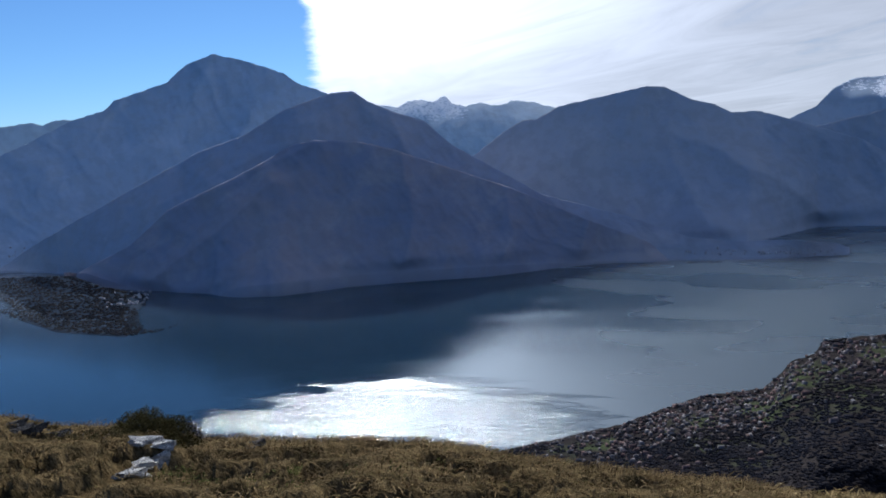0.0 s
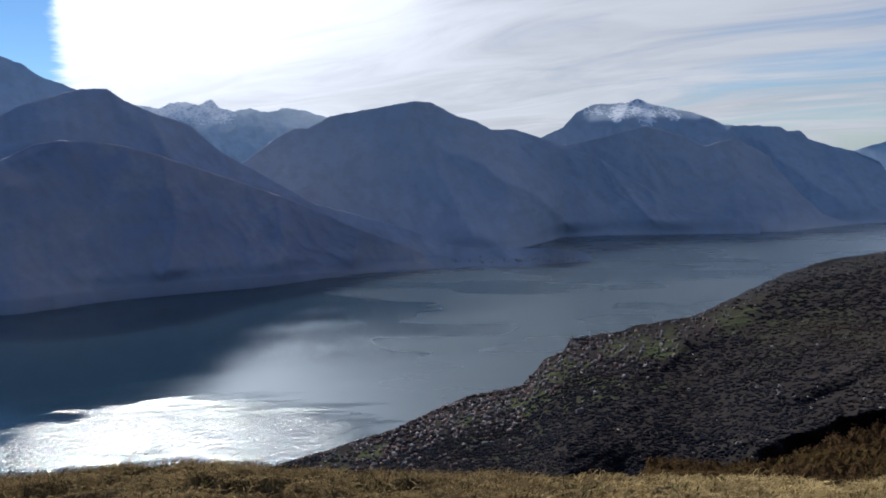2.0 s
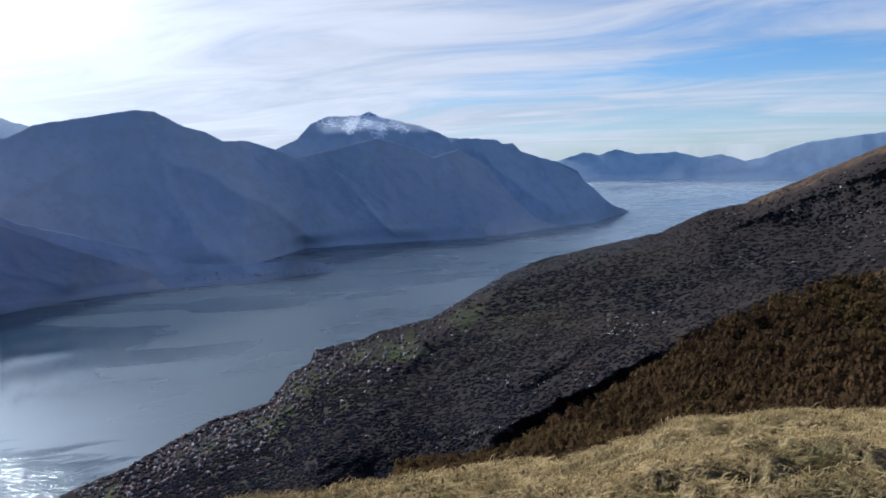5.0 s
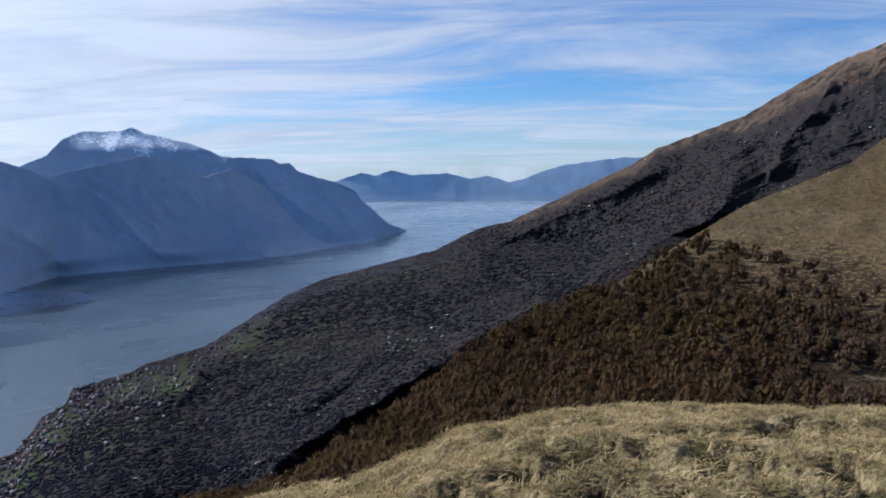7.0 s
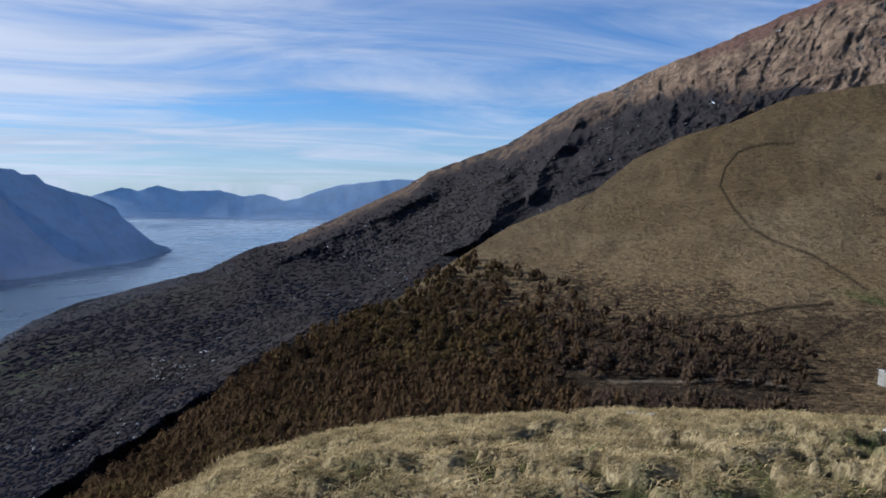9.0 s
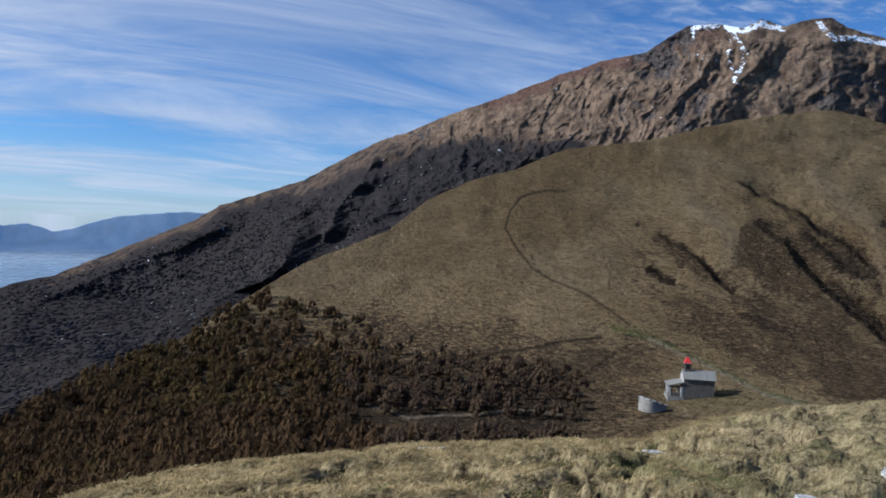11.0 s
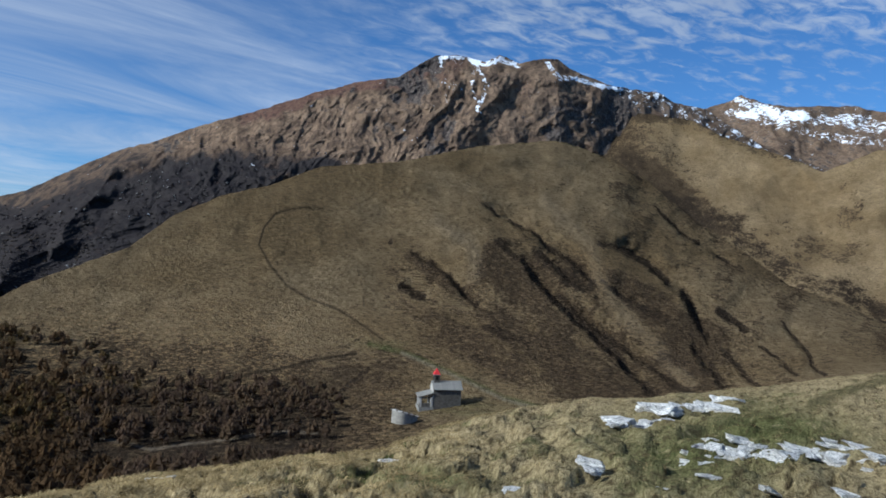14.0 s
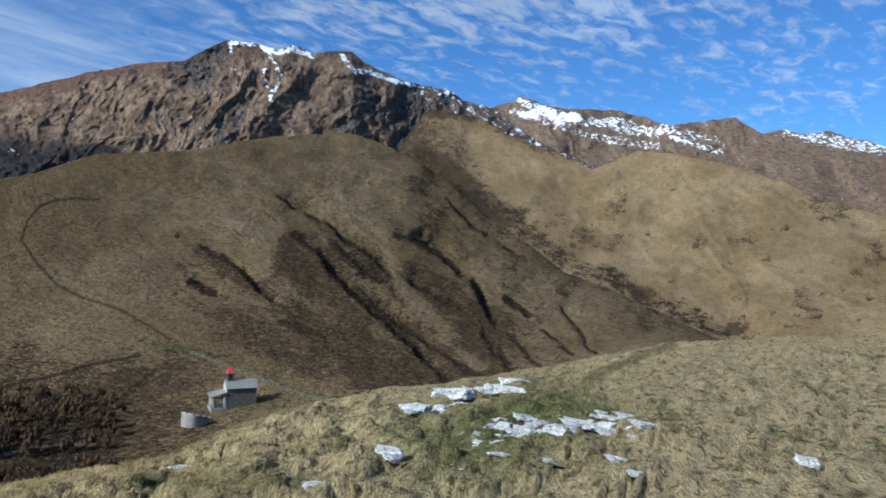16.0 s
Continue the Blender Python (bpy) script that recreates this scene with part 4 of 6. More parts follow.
side_masks = {
    "scrub": lambda az, el, hi: 0.55 * ravine_floor(az, el) + 0.8 * shoulder(az, el) + 0.5 * smooth(fbm(az * 0.45, el * 0.5, 4, 17), 0.15, 0.4) * smooth(el, 8.5, 5.0) + 0.5 * smooth(hi - el, 0.8, 0.1) * smooth(az, 134, 131),
    "dark": lambda az, el, hi: 0.75 * ravine_floor(az, el) * smooth(fbm(az * 0.8, el * 0.8, 4, 15), -0.5, 0.1) + 0.35 * shoulder(az, el) + 0.6 * smooth(fbm(az * 1.1, el * 1.3, 4, 91, 0.6), 0.28, 0.5) * smooth(el, 8.0, 4.0) + 0.5 * smooth(hi - el, 0.5, 0.0) * smooth(az, 134, 132),
    "green": lambda az, el, hi: 0 * az, "path": lambda az, el, hi: 0 * az, "track": lambda az, el, hi: 0 * az,
}
flank = side.build("ground_ravine_side", 106.0, 160.0, 480, 140, side_masks)
# grass lifted lighter here: sunlight on the slope facing the sun, put into colour
flank.data.materials.append(hill_material("sunlit_pale_hillside", 2.0))
tagged(flank, "broad tan grass mountainside beyond a ravine", "hillside", kind="structure")

def ridge_relief(seed, amount=0.10, scale=0.16, spurs=()):
    """Wooded spurs and side valleys; the main spurs follow the lines given."""
    def relief(az, el):
        wa, we = az + 0.5 * fbm(az * 0.4, el * 0.4, 4, seed + 5), el + 0.4 * fbm(az * 0.4, el * 0.4, 4, seed + 6)
        side_valleys = ridged((az + 0.6 * el) * scale * 1.6 + 0.6 * fbm(az * 0.15, el * 0.2, 3, seed), (el - 0.4 * az) * scale * 1.1, 5, seed, 0.5)
        return -0.55 * amount * side_valleys - 0.6 * ribs_along(wa, we, spurs)
    return relief


back_range = Slope(lambda az: az * 0 + 3.0, line(SNOWRANGE), lambda az: az * 0 + 1750, lambda az: az * 0 + 2500, relief=lambda az, el: -0.03 * ridged((az + 0.8 * el) * 0.2 + 0.5 * fbm(az * 0.3, el * 0.3, 3, 6), (0.8 * az - el) * 0.12, 5, 61, 0.5), rough=0.14, seed=18)
back_masks = {"woods": lambda az, el, hi: 0 * az, "red": lambda az, el, hi: 0 * az + 0.25, "rock": lambda az, el, hi: 0 * az + 0.45, "green": lambda az, el, hi: 0 * az,
              "snow": lambda az, el, hi: 0.5 * track(az, el, [(127.6, 11.6), (129.4, 11.3)], 0.3) + 0.3 * track(az, el, [(130.2, 11.6), (132.4, 11.2)], 0.4) + 0.45 * track(az, el, [(139.5, 9.6), (143.0, 8.4)], 0.2) + 0.5 * track(az, el + 0.4 * fbm(az * 0.9, el * 0.9, 3, 8), [(128.2, 12.3), (130.5, 11.4), (132.5, 11.1), (135.5, 10.7), (138.5, 9.9)], 0.42) + 0.4 * track(az, el, [(128.5, 11.3), (134.5, 9.6), (138.5, 9.0)], 0.35) + 0.36 * track(az, el, [(139, 10.3), (143, 9.0)], 0.5) + 0.42 * track(az, el, [(147.5, 9.9), (150, 9.0), (155, 8.0)], 0.5) + 0.12 * smooth(hi - el, 1.5, 0)}
snowy = back_range.build("ground_snow_ridge", 122.9, 165.0, 380, 80, back_masks)
snowy.data.materials.append(bpy.data.materials["near_mountain"])
tagged(snowy, "rocky brown ridge streaked with old snow", "mountain", kind="structure")

# ---- the mountains across the lake ----
def snow_above(limit, az0=-90.0, az1=200.0, span=1.5):
    return {"snow": lambda az, el, hi: smooth(el, limit, limit + span) * smooth(az, az0, az0 + 1.5) * smooth(az, az1, az1 - 1.5)}


def massif_snow(az, el, hi):
    wa, we = az + 0.25 * fbm(az * 1.5, el * 1.5, 3, 61), el + 0.25 * fbm(az * 1.5, el * 1.5, 3, 62)
    s_ = 0.0
    for pts_, wide, much in (([(28.7, 2.4), (29.9, 2.3)], 0.22, 0.45), ([(30.9, 2.0), (32.0, 2.5), (33.0, 2.4), (33.3, 1.6)], 0.42, 1.0), ([(32.3, 2.3), (32.8, 1.2)], 0.2, 0.6), ([(34.2, 2.2), (35.3, 1.7)], 0.25, 0.7)):
        s_ = np.maximum(s_, much * (1 - smooth(away(wa, we, pts_), wide * 0.5, wide * 2.0)))
    return s_


def far_slope(name, label, low, top, r_low, r_top, az0, az1, columns, rows, mat, relief, seed, rough=0.06, masks=None, shore=True, power=1.0):
    s = Slope(low, top, r_low, r_top, relief=relief, rough=rough, seed=seed, shore_low=shore, power=power)
    ob = s.build(name, az0, az1, columns, rows, masks or {"snow": lambda az, el, hi: 0 * az}, foot=20.0)
    ob.data.materials.append(mat)
    tagged(ob, label, "mountain", kind="structure")
    return s


def steep(low, top, r_low, angle=44.0, tight=300.0):
    """How far back a crest lies above its shore if the mountainside keeps to one steepness."""
    k = math.tan(radians(angle))

    def back(az):
        total = 0
        for d in (-10.0, -7.0, -3.5, 0.0, 3.5, 7.0, 10.0):
            t, lo = np.tan(np.radians(top(az + d))), np.tan(np.radians(low(az + d)))
            total = total + r_low(az + d) * (1 - lo / k) / (1 - np.minimum(t, 0.5) / k)
        exact = r_low(az) * (1 - np.tan(np.radians(low(az))) / k) / (1 - np.tan(np.radians(top(az))) / k)
        t = smooth(az, tight, tight + 6)
        return np.maximum(total / 7 * (1 - t) + exact * t, r_low(az) * 1.002)
    return back


LEG_SPURS = [([(-16.1, 7.3), (-18.3, 3.2), (-23.5, 0.3), (-27.3, -1.4)], 0.03, 3.5), ([(-16.1, 7.3), (-14.0, 3.0), (-16.0, -1.5)], 0.03, 2.5), ([(-22.9, 4.3), (-27.0, -2.0)], 0.02, 2.0)]
FRONT_SPURS = [([(-6.3, 4.2), (-10.8, 0.8), (-16.0, -1.0), (-22.0, -3.5)], 0.03, 2.5), ([(-6.3, 4.2), (-3.0, 0.5)], 0.025, 2.0), ([(7.9, -4.3), (12.0, -7.5)], 0.02, 2.0)]
RIDGE_SPURS = [([(-12.8, -2.2), (-16.3, -4.7), (-19.3, -7.0), (-21.8, -8.6)], 0.035, 1.7), ([(-15.4, -4.0), (-17.2, -6.5), (-17.5, -9.5)], 0.02, 1.2), ([(-9.2, 0.7), (-20.2, -3.8), (-25.8, -7.3)], 0.02, 1.6), ([(-3.2, -0.3), (-2.0, -5.0), (-3.0, -9.0)], 0.03, 2.2), ([(5.3, -3.6), (5.5, -7.0), (4.5, -9.4)], 0.025, 1.6), ([(11.3, -6.4), (10.5, -9.3)], 0.02, 1.3)]
MID_SPURS = [([(15.6, 3.2), (13.9, 0.3), (9.7, -1.6), (5.4, -3.5)], 0.03, 2.4), ([(17.6, 1.0), (17.6, -2.0), (20.0, -7.0)], 0.03, 2.2), ([(17.6, 0.0), (21.4, -1.8), (25.5, -4.3), (28.0, -6.5)], 0.03, 2.0), ([(29.6, -1.2), (33.0, -5.0), (35.0, -7.0)], 0.025, 1.6)]
SOUTH_SPURS = [([(32.3, 3.1), (31.2, 1.1), (30.8, -2.0)], 0.02, 1.5), ([(39.0, 0.6), (36.2, -1.5), (35.0, -3.4)], 0.03, 1.8), ([(41.0, -0.2), (44.1, -2.8), (46.7, -4.6)], 0.03, 1.6), ([(45.3, -0.6), (48.0, -4.0)], 0.02, 1.2)]
shore_e, shore_s, shore_f = line(SHORE_E), line(SHORE_S), line(SHORE_FAR)
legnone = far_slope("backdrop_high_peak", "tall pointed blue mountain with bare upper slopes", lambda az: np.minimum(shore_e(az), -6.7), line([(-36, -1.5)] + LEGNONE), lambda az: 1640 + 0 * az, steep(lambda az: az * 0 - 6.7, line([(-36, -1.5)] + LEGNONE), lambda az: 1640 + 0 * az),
                    -36, -3.3, 320, 90, hazed_wood_high, ridge_relief(71, 0.012, 0.16, LEG_SPURS), 22, 0.10)
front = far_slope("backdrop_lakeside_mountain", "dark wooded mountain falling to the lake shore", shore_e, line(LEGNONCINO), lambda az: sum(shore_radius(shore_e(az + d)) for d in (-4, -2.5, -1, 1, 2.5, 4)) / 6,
                  steep(shore_e, line(LEGNONCINO), lambda az: shore_radius(shore_e(az)), 50.0, 6.0), -31.3, 29.2, 400, 80, hazed_wood_near, ridge_relief(81, 0.010, 0.15, FRONT_SPURS), 23, 0.06)
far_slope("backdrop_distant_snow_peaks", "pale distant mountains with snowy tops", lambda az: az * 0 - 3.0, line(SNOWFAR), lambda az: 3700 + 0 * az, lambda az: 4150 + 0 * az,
          -6, 12, 260, 70, hazed_range_far, ridge_relief(91, 0.006, 0.4), 24, 0.14, snow_above(1.5, -6.5, 3.0, 0.9), shore=False, power=2.2)
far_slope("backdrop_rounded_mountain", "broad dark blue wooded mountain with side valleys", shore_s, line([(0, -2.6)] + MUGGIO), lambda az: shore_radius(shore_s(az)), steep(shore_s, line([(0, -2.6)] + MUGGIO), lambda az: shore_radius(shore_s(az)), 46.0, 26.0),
                   0, 41.2, 340, 80, hazed_wood_mid, ridge_relief(101, 0.010, 0.15, MID_SPURS), 25, 0.07)
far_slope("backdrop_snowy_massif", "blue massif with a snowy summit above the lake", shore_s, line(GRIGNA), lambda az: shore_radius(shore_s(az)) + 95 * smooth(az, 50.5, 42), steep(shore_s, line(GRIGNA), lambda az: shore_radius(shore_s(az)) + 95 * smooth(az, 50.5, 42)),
                   22, 52.2, 320, 90, hazed_wood_south, lambda az, el: ridge_relief(111, 0.009, 0.2, SOUTH_SPURS)(az, el) + 0.05 * smooth(el, 1.3, 3.0) * smooth(az, 26, 30) * smooth(az, 40, 36), 26, 0.08, {"snow": massif_snow})
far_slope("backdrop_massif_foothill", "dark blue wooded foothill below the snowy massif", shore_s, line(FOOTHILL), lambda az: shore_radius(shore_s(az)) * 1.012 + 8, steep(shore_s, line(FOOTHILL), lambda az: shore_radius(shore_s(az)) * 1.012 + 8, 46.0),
          25.4, 49.6, 260, 60, hazed_wood_mid, ridge_relief(141, 0.010, 0.2), 33, 0.07)
def ridge_shore(az):
    return (0.925 + 0.065 * smooth(az, 2, 14)) * sum(shore_radius(shore_e(az + d)) for d in (-8, -5, -2, 2, 5, 8)) / 6


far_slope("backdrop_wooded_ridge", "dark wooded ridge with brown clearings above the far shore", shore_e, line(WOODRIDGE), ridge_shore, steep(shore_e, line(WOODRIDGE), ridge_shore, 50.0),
          -27.5, 17.2, 320, 70, hazed_wood_ridge, ridge_relief(151, 0.009, 0.2, RIDGE_SPURS), 34, 0.06)
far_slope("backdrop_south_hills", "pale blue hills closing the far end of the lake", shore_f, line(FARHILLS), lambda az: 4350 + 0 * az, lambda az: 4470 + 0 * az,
          44, 75, 240, 40, hazed_range_far, ridge_relief(121, 0.0008, 0.3), 27, 0.06)
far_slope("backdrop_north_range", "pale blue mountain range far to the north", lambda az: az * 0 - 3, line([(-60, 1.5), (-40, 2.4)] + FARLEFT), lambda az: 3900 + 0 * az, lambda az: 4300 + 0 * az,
          -60, -24, 260, 50, hazed_range_far, ridge_relief(131, 0.004, 0.3), 28, 0.10, shore=False)
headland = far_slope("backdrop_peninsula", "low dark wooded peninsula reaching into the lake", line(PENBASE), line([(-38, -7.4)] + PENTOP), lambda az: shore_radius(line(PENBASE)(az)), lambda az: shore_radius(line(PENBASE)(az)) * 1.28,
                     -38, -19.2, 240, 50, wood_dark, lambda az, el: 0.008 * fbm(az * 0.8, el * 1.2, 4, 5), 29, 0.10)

# ---- helpers for things ----
def part(name, bm, mat, parent=None, label=""):
    mesh = bpy.data.meshes.new(name)
    bm.to_mesh(mesh)
    bm.free()
    mesh.materials.append(mat)
    ob = new(name, mesh)
    if parent:
        ob.parent = parent
    if label:
        ob["label"] = label
    return ob


def block(size, at=(0, 0, 0), bevel=0.03, bm=None, turn=0.0):
    """A bevelled block standing on at."""
    bm = bm or bmesh.new()
    made = bmesh.ops.create_cube(bm, size=1.0)["verts"]
    m = Matrix.Translation((at[0], at[1], at[2] + size[2] / 2)) @ Matrix.Rotation(radians(turn), 4, "Z") @ Matrix.Diagonal((*size, 1))
    bmesh.ops.transform(bm, matrix=m, verts=made)
    if bevel:
        edges = list({e for v in made for e in v.link_edges})
        bmesh.ops.bevel(bm, geom=edges, offset=bevel, segments=1, affect="EDGES")
    return bm


def prism(outline, y0, y1, bm=None):
    """An outline in x and z drawn out along y."""
    bm = bm or bmesh.new()
    a = [bm.verts.new((x, y0, z)) for x, z in outline]
    b = [bm.verts.new((x, y1, z)) for x, z in outline]
    n = len(outline)
    bm.faces.new(a)
    bm.faces.new(b[::-1])
    for i in range(n):
        bm.faces.new((a[i], b[i], b[(i + 1) % n], a[(i + 1) % n]))
    bmesh.ops.recalc_face_normals(bm, faces=bm.faces)
    return bm


def triangles_mesh(name, verts, faces, smooth_faces=False):
    mesh = bpy.data.meshes.new(name)
    verts, faces = np.asarray(verts, np.float32), np.asarray(faces, np.int32)
    mesh.vertices.add(len(verts))
    mesh.vertices.foreach_set("co", verts.reshape(-1))
    mesh.loops.add(faces.size)
    mesh.loops.foreach_set("vertex_index", faces.reshape(-1))
    mesh.polygons.add(len(faces))
    mesh.polygons.foreach_set("loop_start", np.arange(0, faces.size, faces.shape[1], dtype=np.int32))
    mesh.update(calc_edges=True)
    return mesh


def tree_tone(mesh, values):
    """One tone for each tree of a wood, at its corners."""
    layer = mesh.attributes.new("tree", "FLOAT", "POINT")
    layer.data.foreach_set("value", np.asarray(values, np.float32))


def island_material(name, colours, rough=0.9, spread=0.35, patch=0.6, through=0.0, by_tree=False):
    """Blades, twigs or roofs whose colour differs from piece to piece, or crowns from tree to tree."""
    m, n, b = material(name, rough)
    rnd = n.add("ShaderNodeNewGeometry").outputs["Random Per Island"]
    if by_tree:
        rnd = n.math("ADD", n.math("MULTIPLY", attribute(n, "tree"), 0.88), n.math("MULTIPLY", rnd, 0.12))
    ramp = n.add("ShaderNodeValToRGB")
    ramp.color_ramp.interpolation = "LINEAR"
    while len(ramp.color_ramp.elements) < len(colours):
        ramp.color_ramp.elements.new(0.5)
    for i, c in enumerate(colours):
        ramp.color_ramp.elements[i].position = i / max(len(colours) - 1, 1)
        ramp.color_ramp.elements[i].color = (*c, 1)
    n.link(rnd, ramp.inputs[0])
    p = n.add("ShaderNodeNewGeometry").outputs["Position"]
    shade = n.step(n.noise(p, patch, 4, 0.65), 0.3, 0.7, 1 - spread, 1 + spread)
    tint = n.add("ShaderNodeCombineColor")
    for i in range(3):
        n.link(shade, tint.inputs[i])
    colour = n.mix(1.0, ramp.outputs[0], tint.outputs[0], "MULTIPLY")
    n.link(colour, b.inputs["Base Color"])
    if through:
        # fine twigs let part of the light pass
        leaf, both = n.add("ShaderNodeBsdfTranslucent"), n.add("ShaderNodeMixShader")
        n.link(colour, leaf.inputs[0])
        both.inputs[0].default_value = through
        n.link(b.outputs[0], both.inputs[1])
        n.link(leaf.outputs[0], both.inputs[2])
        n.link(both.outputs[0], [x for x in m.node_tree.nodes if x.bl_idname == "ShaderNodeOutputMaterial"][0].inputs[0])
    return m


def object_material(name, colours, rough=0.9):
    """One of several colours for each object."""
    m, n, b = material(name, rough)
    rnd = n.add("ShaderNodeObjectInfo").outputs["Random"]
    ramp = n.add("ShaderNodeValToRGB")
    ramp.color_ramp.interpolation = "CONSTANT"
    while len(ramp.color_ramp.elements) < len(colours):
        ramp.color_ramp.elements.new(0.5)
    for i, c in enumerate(colours):
        ramp.color_ramp.elements[i].position = i / len(colours)
        ramp.color_ramp.elements[i].color = (*c, 1)
    n.link(rnd, ramp.inputs[0])
    p = n.add("ShaderNodeTexCoord").outputs["Object"]
    c = n.mix(n.step(n.noise(p, 2.5, 4, 0.6), 0.35, 0.7, 0.0, 0.35), ramp.outputs[0], (0.12, 0.10, 0.085))
    n.link(c, b.inputs["Base Color"])
    return m


def turf_at(az, el):
    """Where the line of sight meets the meadow."""
    re = float(brow(az))
    b = math.tan(radians(el)) * re / HUMP
    u = (-b - math.sqrt(max(b * b - 4, 0.0))) / 2
    return turf(az, u * re)


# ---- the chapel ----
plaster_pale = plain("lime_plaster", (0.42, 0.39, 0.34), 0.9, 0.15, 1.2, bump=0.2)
slate_wall = plain("dark_rubble_wall", (0.125, 0.11, 0.09), 0.95, 0.35, 2.5, bump=0.6, depth=0.06)
slab_roof = plain("stone_slab", (0.235, 0.22, 0.19), 0.85, 0.22, 1.6, bump=0.4)
red_sheet = plain("red_painted_sheet", (0.62, 0.05, 0.05), 0.5, 0.15, 2.0, bump=0.1)
# one dark colour for timber and for the shade inside openings and windows
dark_void = plain("dark_timber_and_voids", (0.03, 0.026, 0.022), 0.9, 0.3, 3.0)

CHAPEL_AXIS = 187.0
foot = Vector(chapel_hill.at(np.array(107.7), np.array(-11.2)).tolist())
unit = math.hypot(foot.x, foot.y) / 165.0
chapel = new("chapel")
tagged(chapel, "small stone chapel with slab roof, porch and red turret", "chapel")
L, B, EAVE, RIDGE = 6.2, 4.4, 4.0, 5.4
chapel.matrix_world = Matrix.Translation(foot + way(CHAPEL_AXIS - 90, 0) * B / 2 * unit) @ Matrix.Rotation(radians(90 - CHAPEL_AXIS), 4, "Z") @ Matrix.Diagonal((unit, unit, unit, 1))
b = B / 2
bm = prism([(-L / 2, -1.5), (L / 2, -1.5), (L / 2, EAVE), (-L / 2, EAVE)], -b, b)
for x in (-L / 2, L / 2):
    tri = [bm.verts.new((x, -b, EAVE)), bm.verts.new((x, b, EAVE)), bm.verts.new((x, 0, RIDGE))]
    bm.faces.new(tri)
part("nave_wall", bm, slate_wall, chapel, "dark grey rubble stone wall")
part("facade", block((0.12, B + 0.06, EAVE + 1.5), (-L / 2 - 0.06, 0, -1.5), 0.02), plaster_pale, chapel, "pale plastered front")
gable = bmesh.new()
ring_a = [gable.verts.new((-L / 2 - 0.12, y, z)) for y, z in ((-b - 0.03, EAVE), (b + 0.03, EAVE), (0, RIDGE + 0.05))]
ring_b = [gable.verts.new((-L / 2 + 0.02, y, z)) for y, z in ((-b - 0.03, EAVE), (b + 0.03, EAVE), (0, RIDGE + 0.05))]
gable.faces.new(ring_a), gable.faces.new(ring_b[::-1])
for i in range(3):
    gable.faces.new((ring_a[i], ring_b[i], ring_b[(i + 1) % 3], ring_a[(i + 1) % 3]))
bmesh.ops.recalc_face_normals(gable, faces=gable.faces)
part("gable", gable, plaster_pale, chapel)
slope_len = math.hypot(b + 0.35, RIDGE - EAVE) + 0.1
pitch = math.atan2(RIDGE - EAVE, b)
for side_sign in (-1, 1):
    roof_side = part("roof", block((L + 0.5, slope_len, 0.14), (0, 0, 0), 0.03), slab_roof, chapel, "pale grey stone slab roof")
    roof_side.matrix_local = Matrix.Translation((0.05, side_sign * (b + 0.35) / 2, (RIDGE + EAVE) / 2 + 0.0)) @ Matrix.Rotation(-side_sign * pitch, 4, "X")
    rows_n = 7
    for k in range(rows_n):
        course = part("slab_course", block((L + 0.56, slope_len / rows_n + 0.05, 0.05), (0, 0, 0), 0.012), slab_roof, roof_side)
        course.location = (0, (-0.5 + (k + 0.5) / rows_n) * slope_len, 0.14 + (0.02 if k % 2 else 0.0))
part("ridge_cap", block((L + 0.55, 0.3, 0.12), (0.05, 0, RIDGE + 0.12), 0.04), slab_roof, chapel)
turret = part("bell_turret", block((1.4, 1.4, 2.2), (-L / 2 + 0.85, 0, RIDGE - 0.6), 0.04), slate_wall, chapel, "square stone bell turret")
# dark plates on the wall face stand for the shade inside the openings
for dx, dy, sx_, sy_ in ((0, -0.73, 0.6, 0.06), (-0.73, 0, 0.06, 0.6), (0.73, 0, 0.06, 0.6)):
    part("bell_opening", block((sx_, sy_, 0.95), (-L / 2 + 0.85 + dx, dy, RIDGE + 0.5), 0.0), dark_void, turret)
part("turret_cornice", block((1.7, 1.7, 0.14), (-L / 2 + 0.85, 0, RIDGE + 1.58), 0.03), slab_roof, turret)
cone = bmesh.new()
bmesh.ops.create_cone(cone, cap_ends=True, segments=4, radius1=1.05, radius2=0.03, depth=1.4, matrix=Matrix.Translation((-L / 2 + 0.85, 0, RIDGE + 2.42)) @ Matrix.Rotation(radians(45), 4, "Z"))
spire = part("spire", cone, red_sheet, turret, "red pyramid spire")
# the open porch in front
PORCH, PW, PH = 3.0, 4.6, 2.3
p0 = -L / 2 - 0.12
bm = prism([(p0 - PORCH - 0.35, PH), (p0 - PORCH - 0.35, PH + 0.13), (p0, PH + 1.0), (p0, PH + 0.82)], -PW / 2 - 0.2, PW / 2 + 0.2)
part("porch_roof", bm, slab_roof, chapel, "pale slab lean-to roof")
for x in (p0 - PORCH + 0.25, p0 - 0.35):
    for y in (-PW / 2 + 0.2, PW / 2 - 0.2):
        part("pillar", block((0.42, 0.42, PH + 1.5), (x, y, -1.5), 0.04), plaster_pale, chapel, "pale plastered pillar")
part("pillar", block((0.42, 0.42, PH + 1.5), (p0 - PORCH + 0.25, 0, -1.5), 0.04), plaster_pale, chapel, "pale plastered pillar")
part("porch_wall", block((PORCH - 0.5, 0.3, 1.0 + 1.5), (p0 - PORCH / 2 - 0.4, -PW / 2 + 0.2, -1.5), 0.03), slate_wall, chapel)
part("porch_beam", block((PORCH, 0.3, 0.3), (p0 - PORCH / 2, -PW / 2 + 0.2, PH - 0.3), 0.03), slate_wall, chapel)
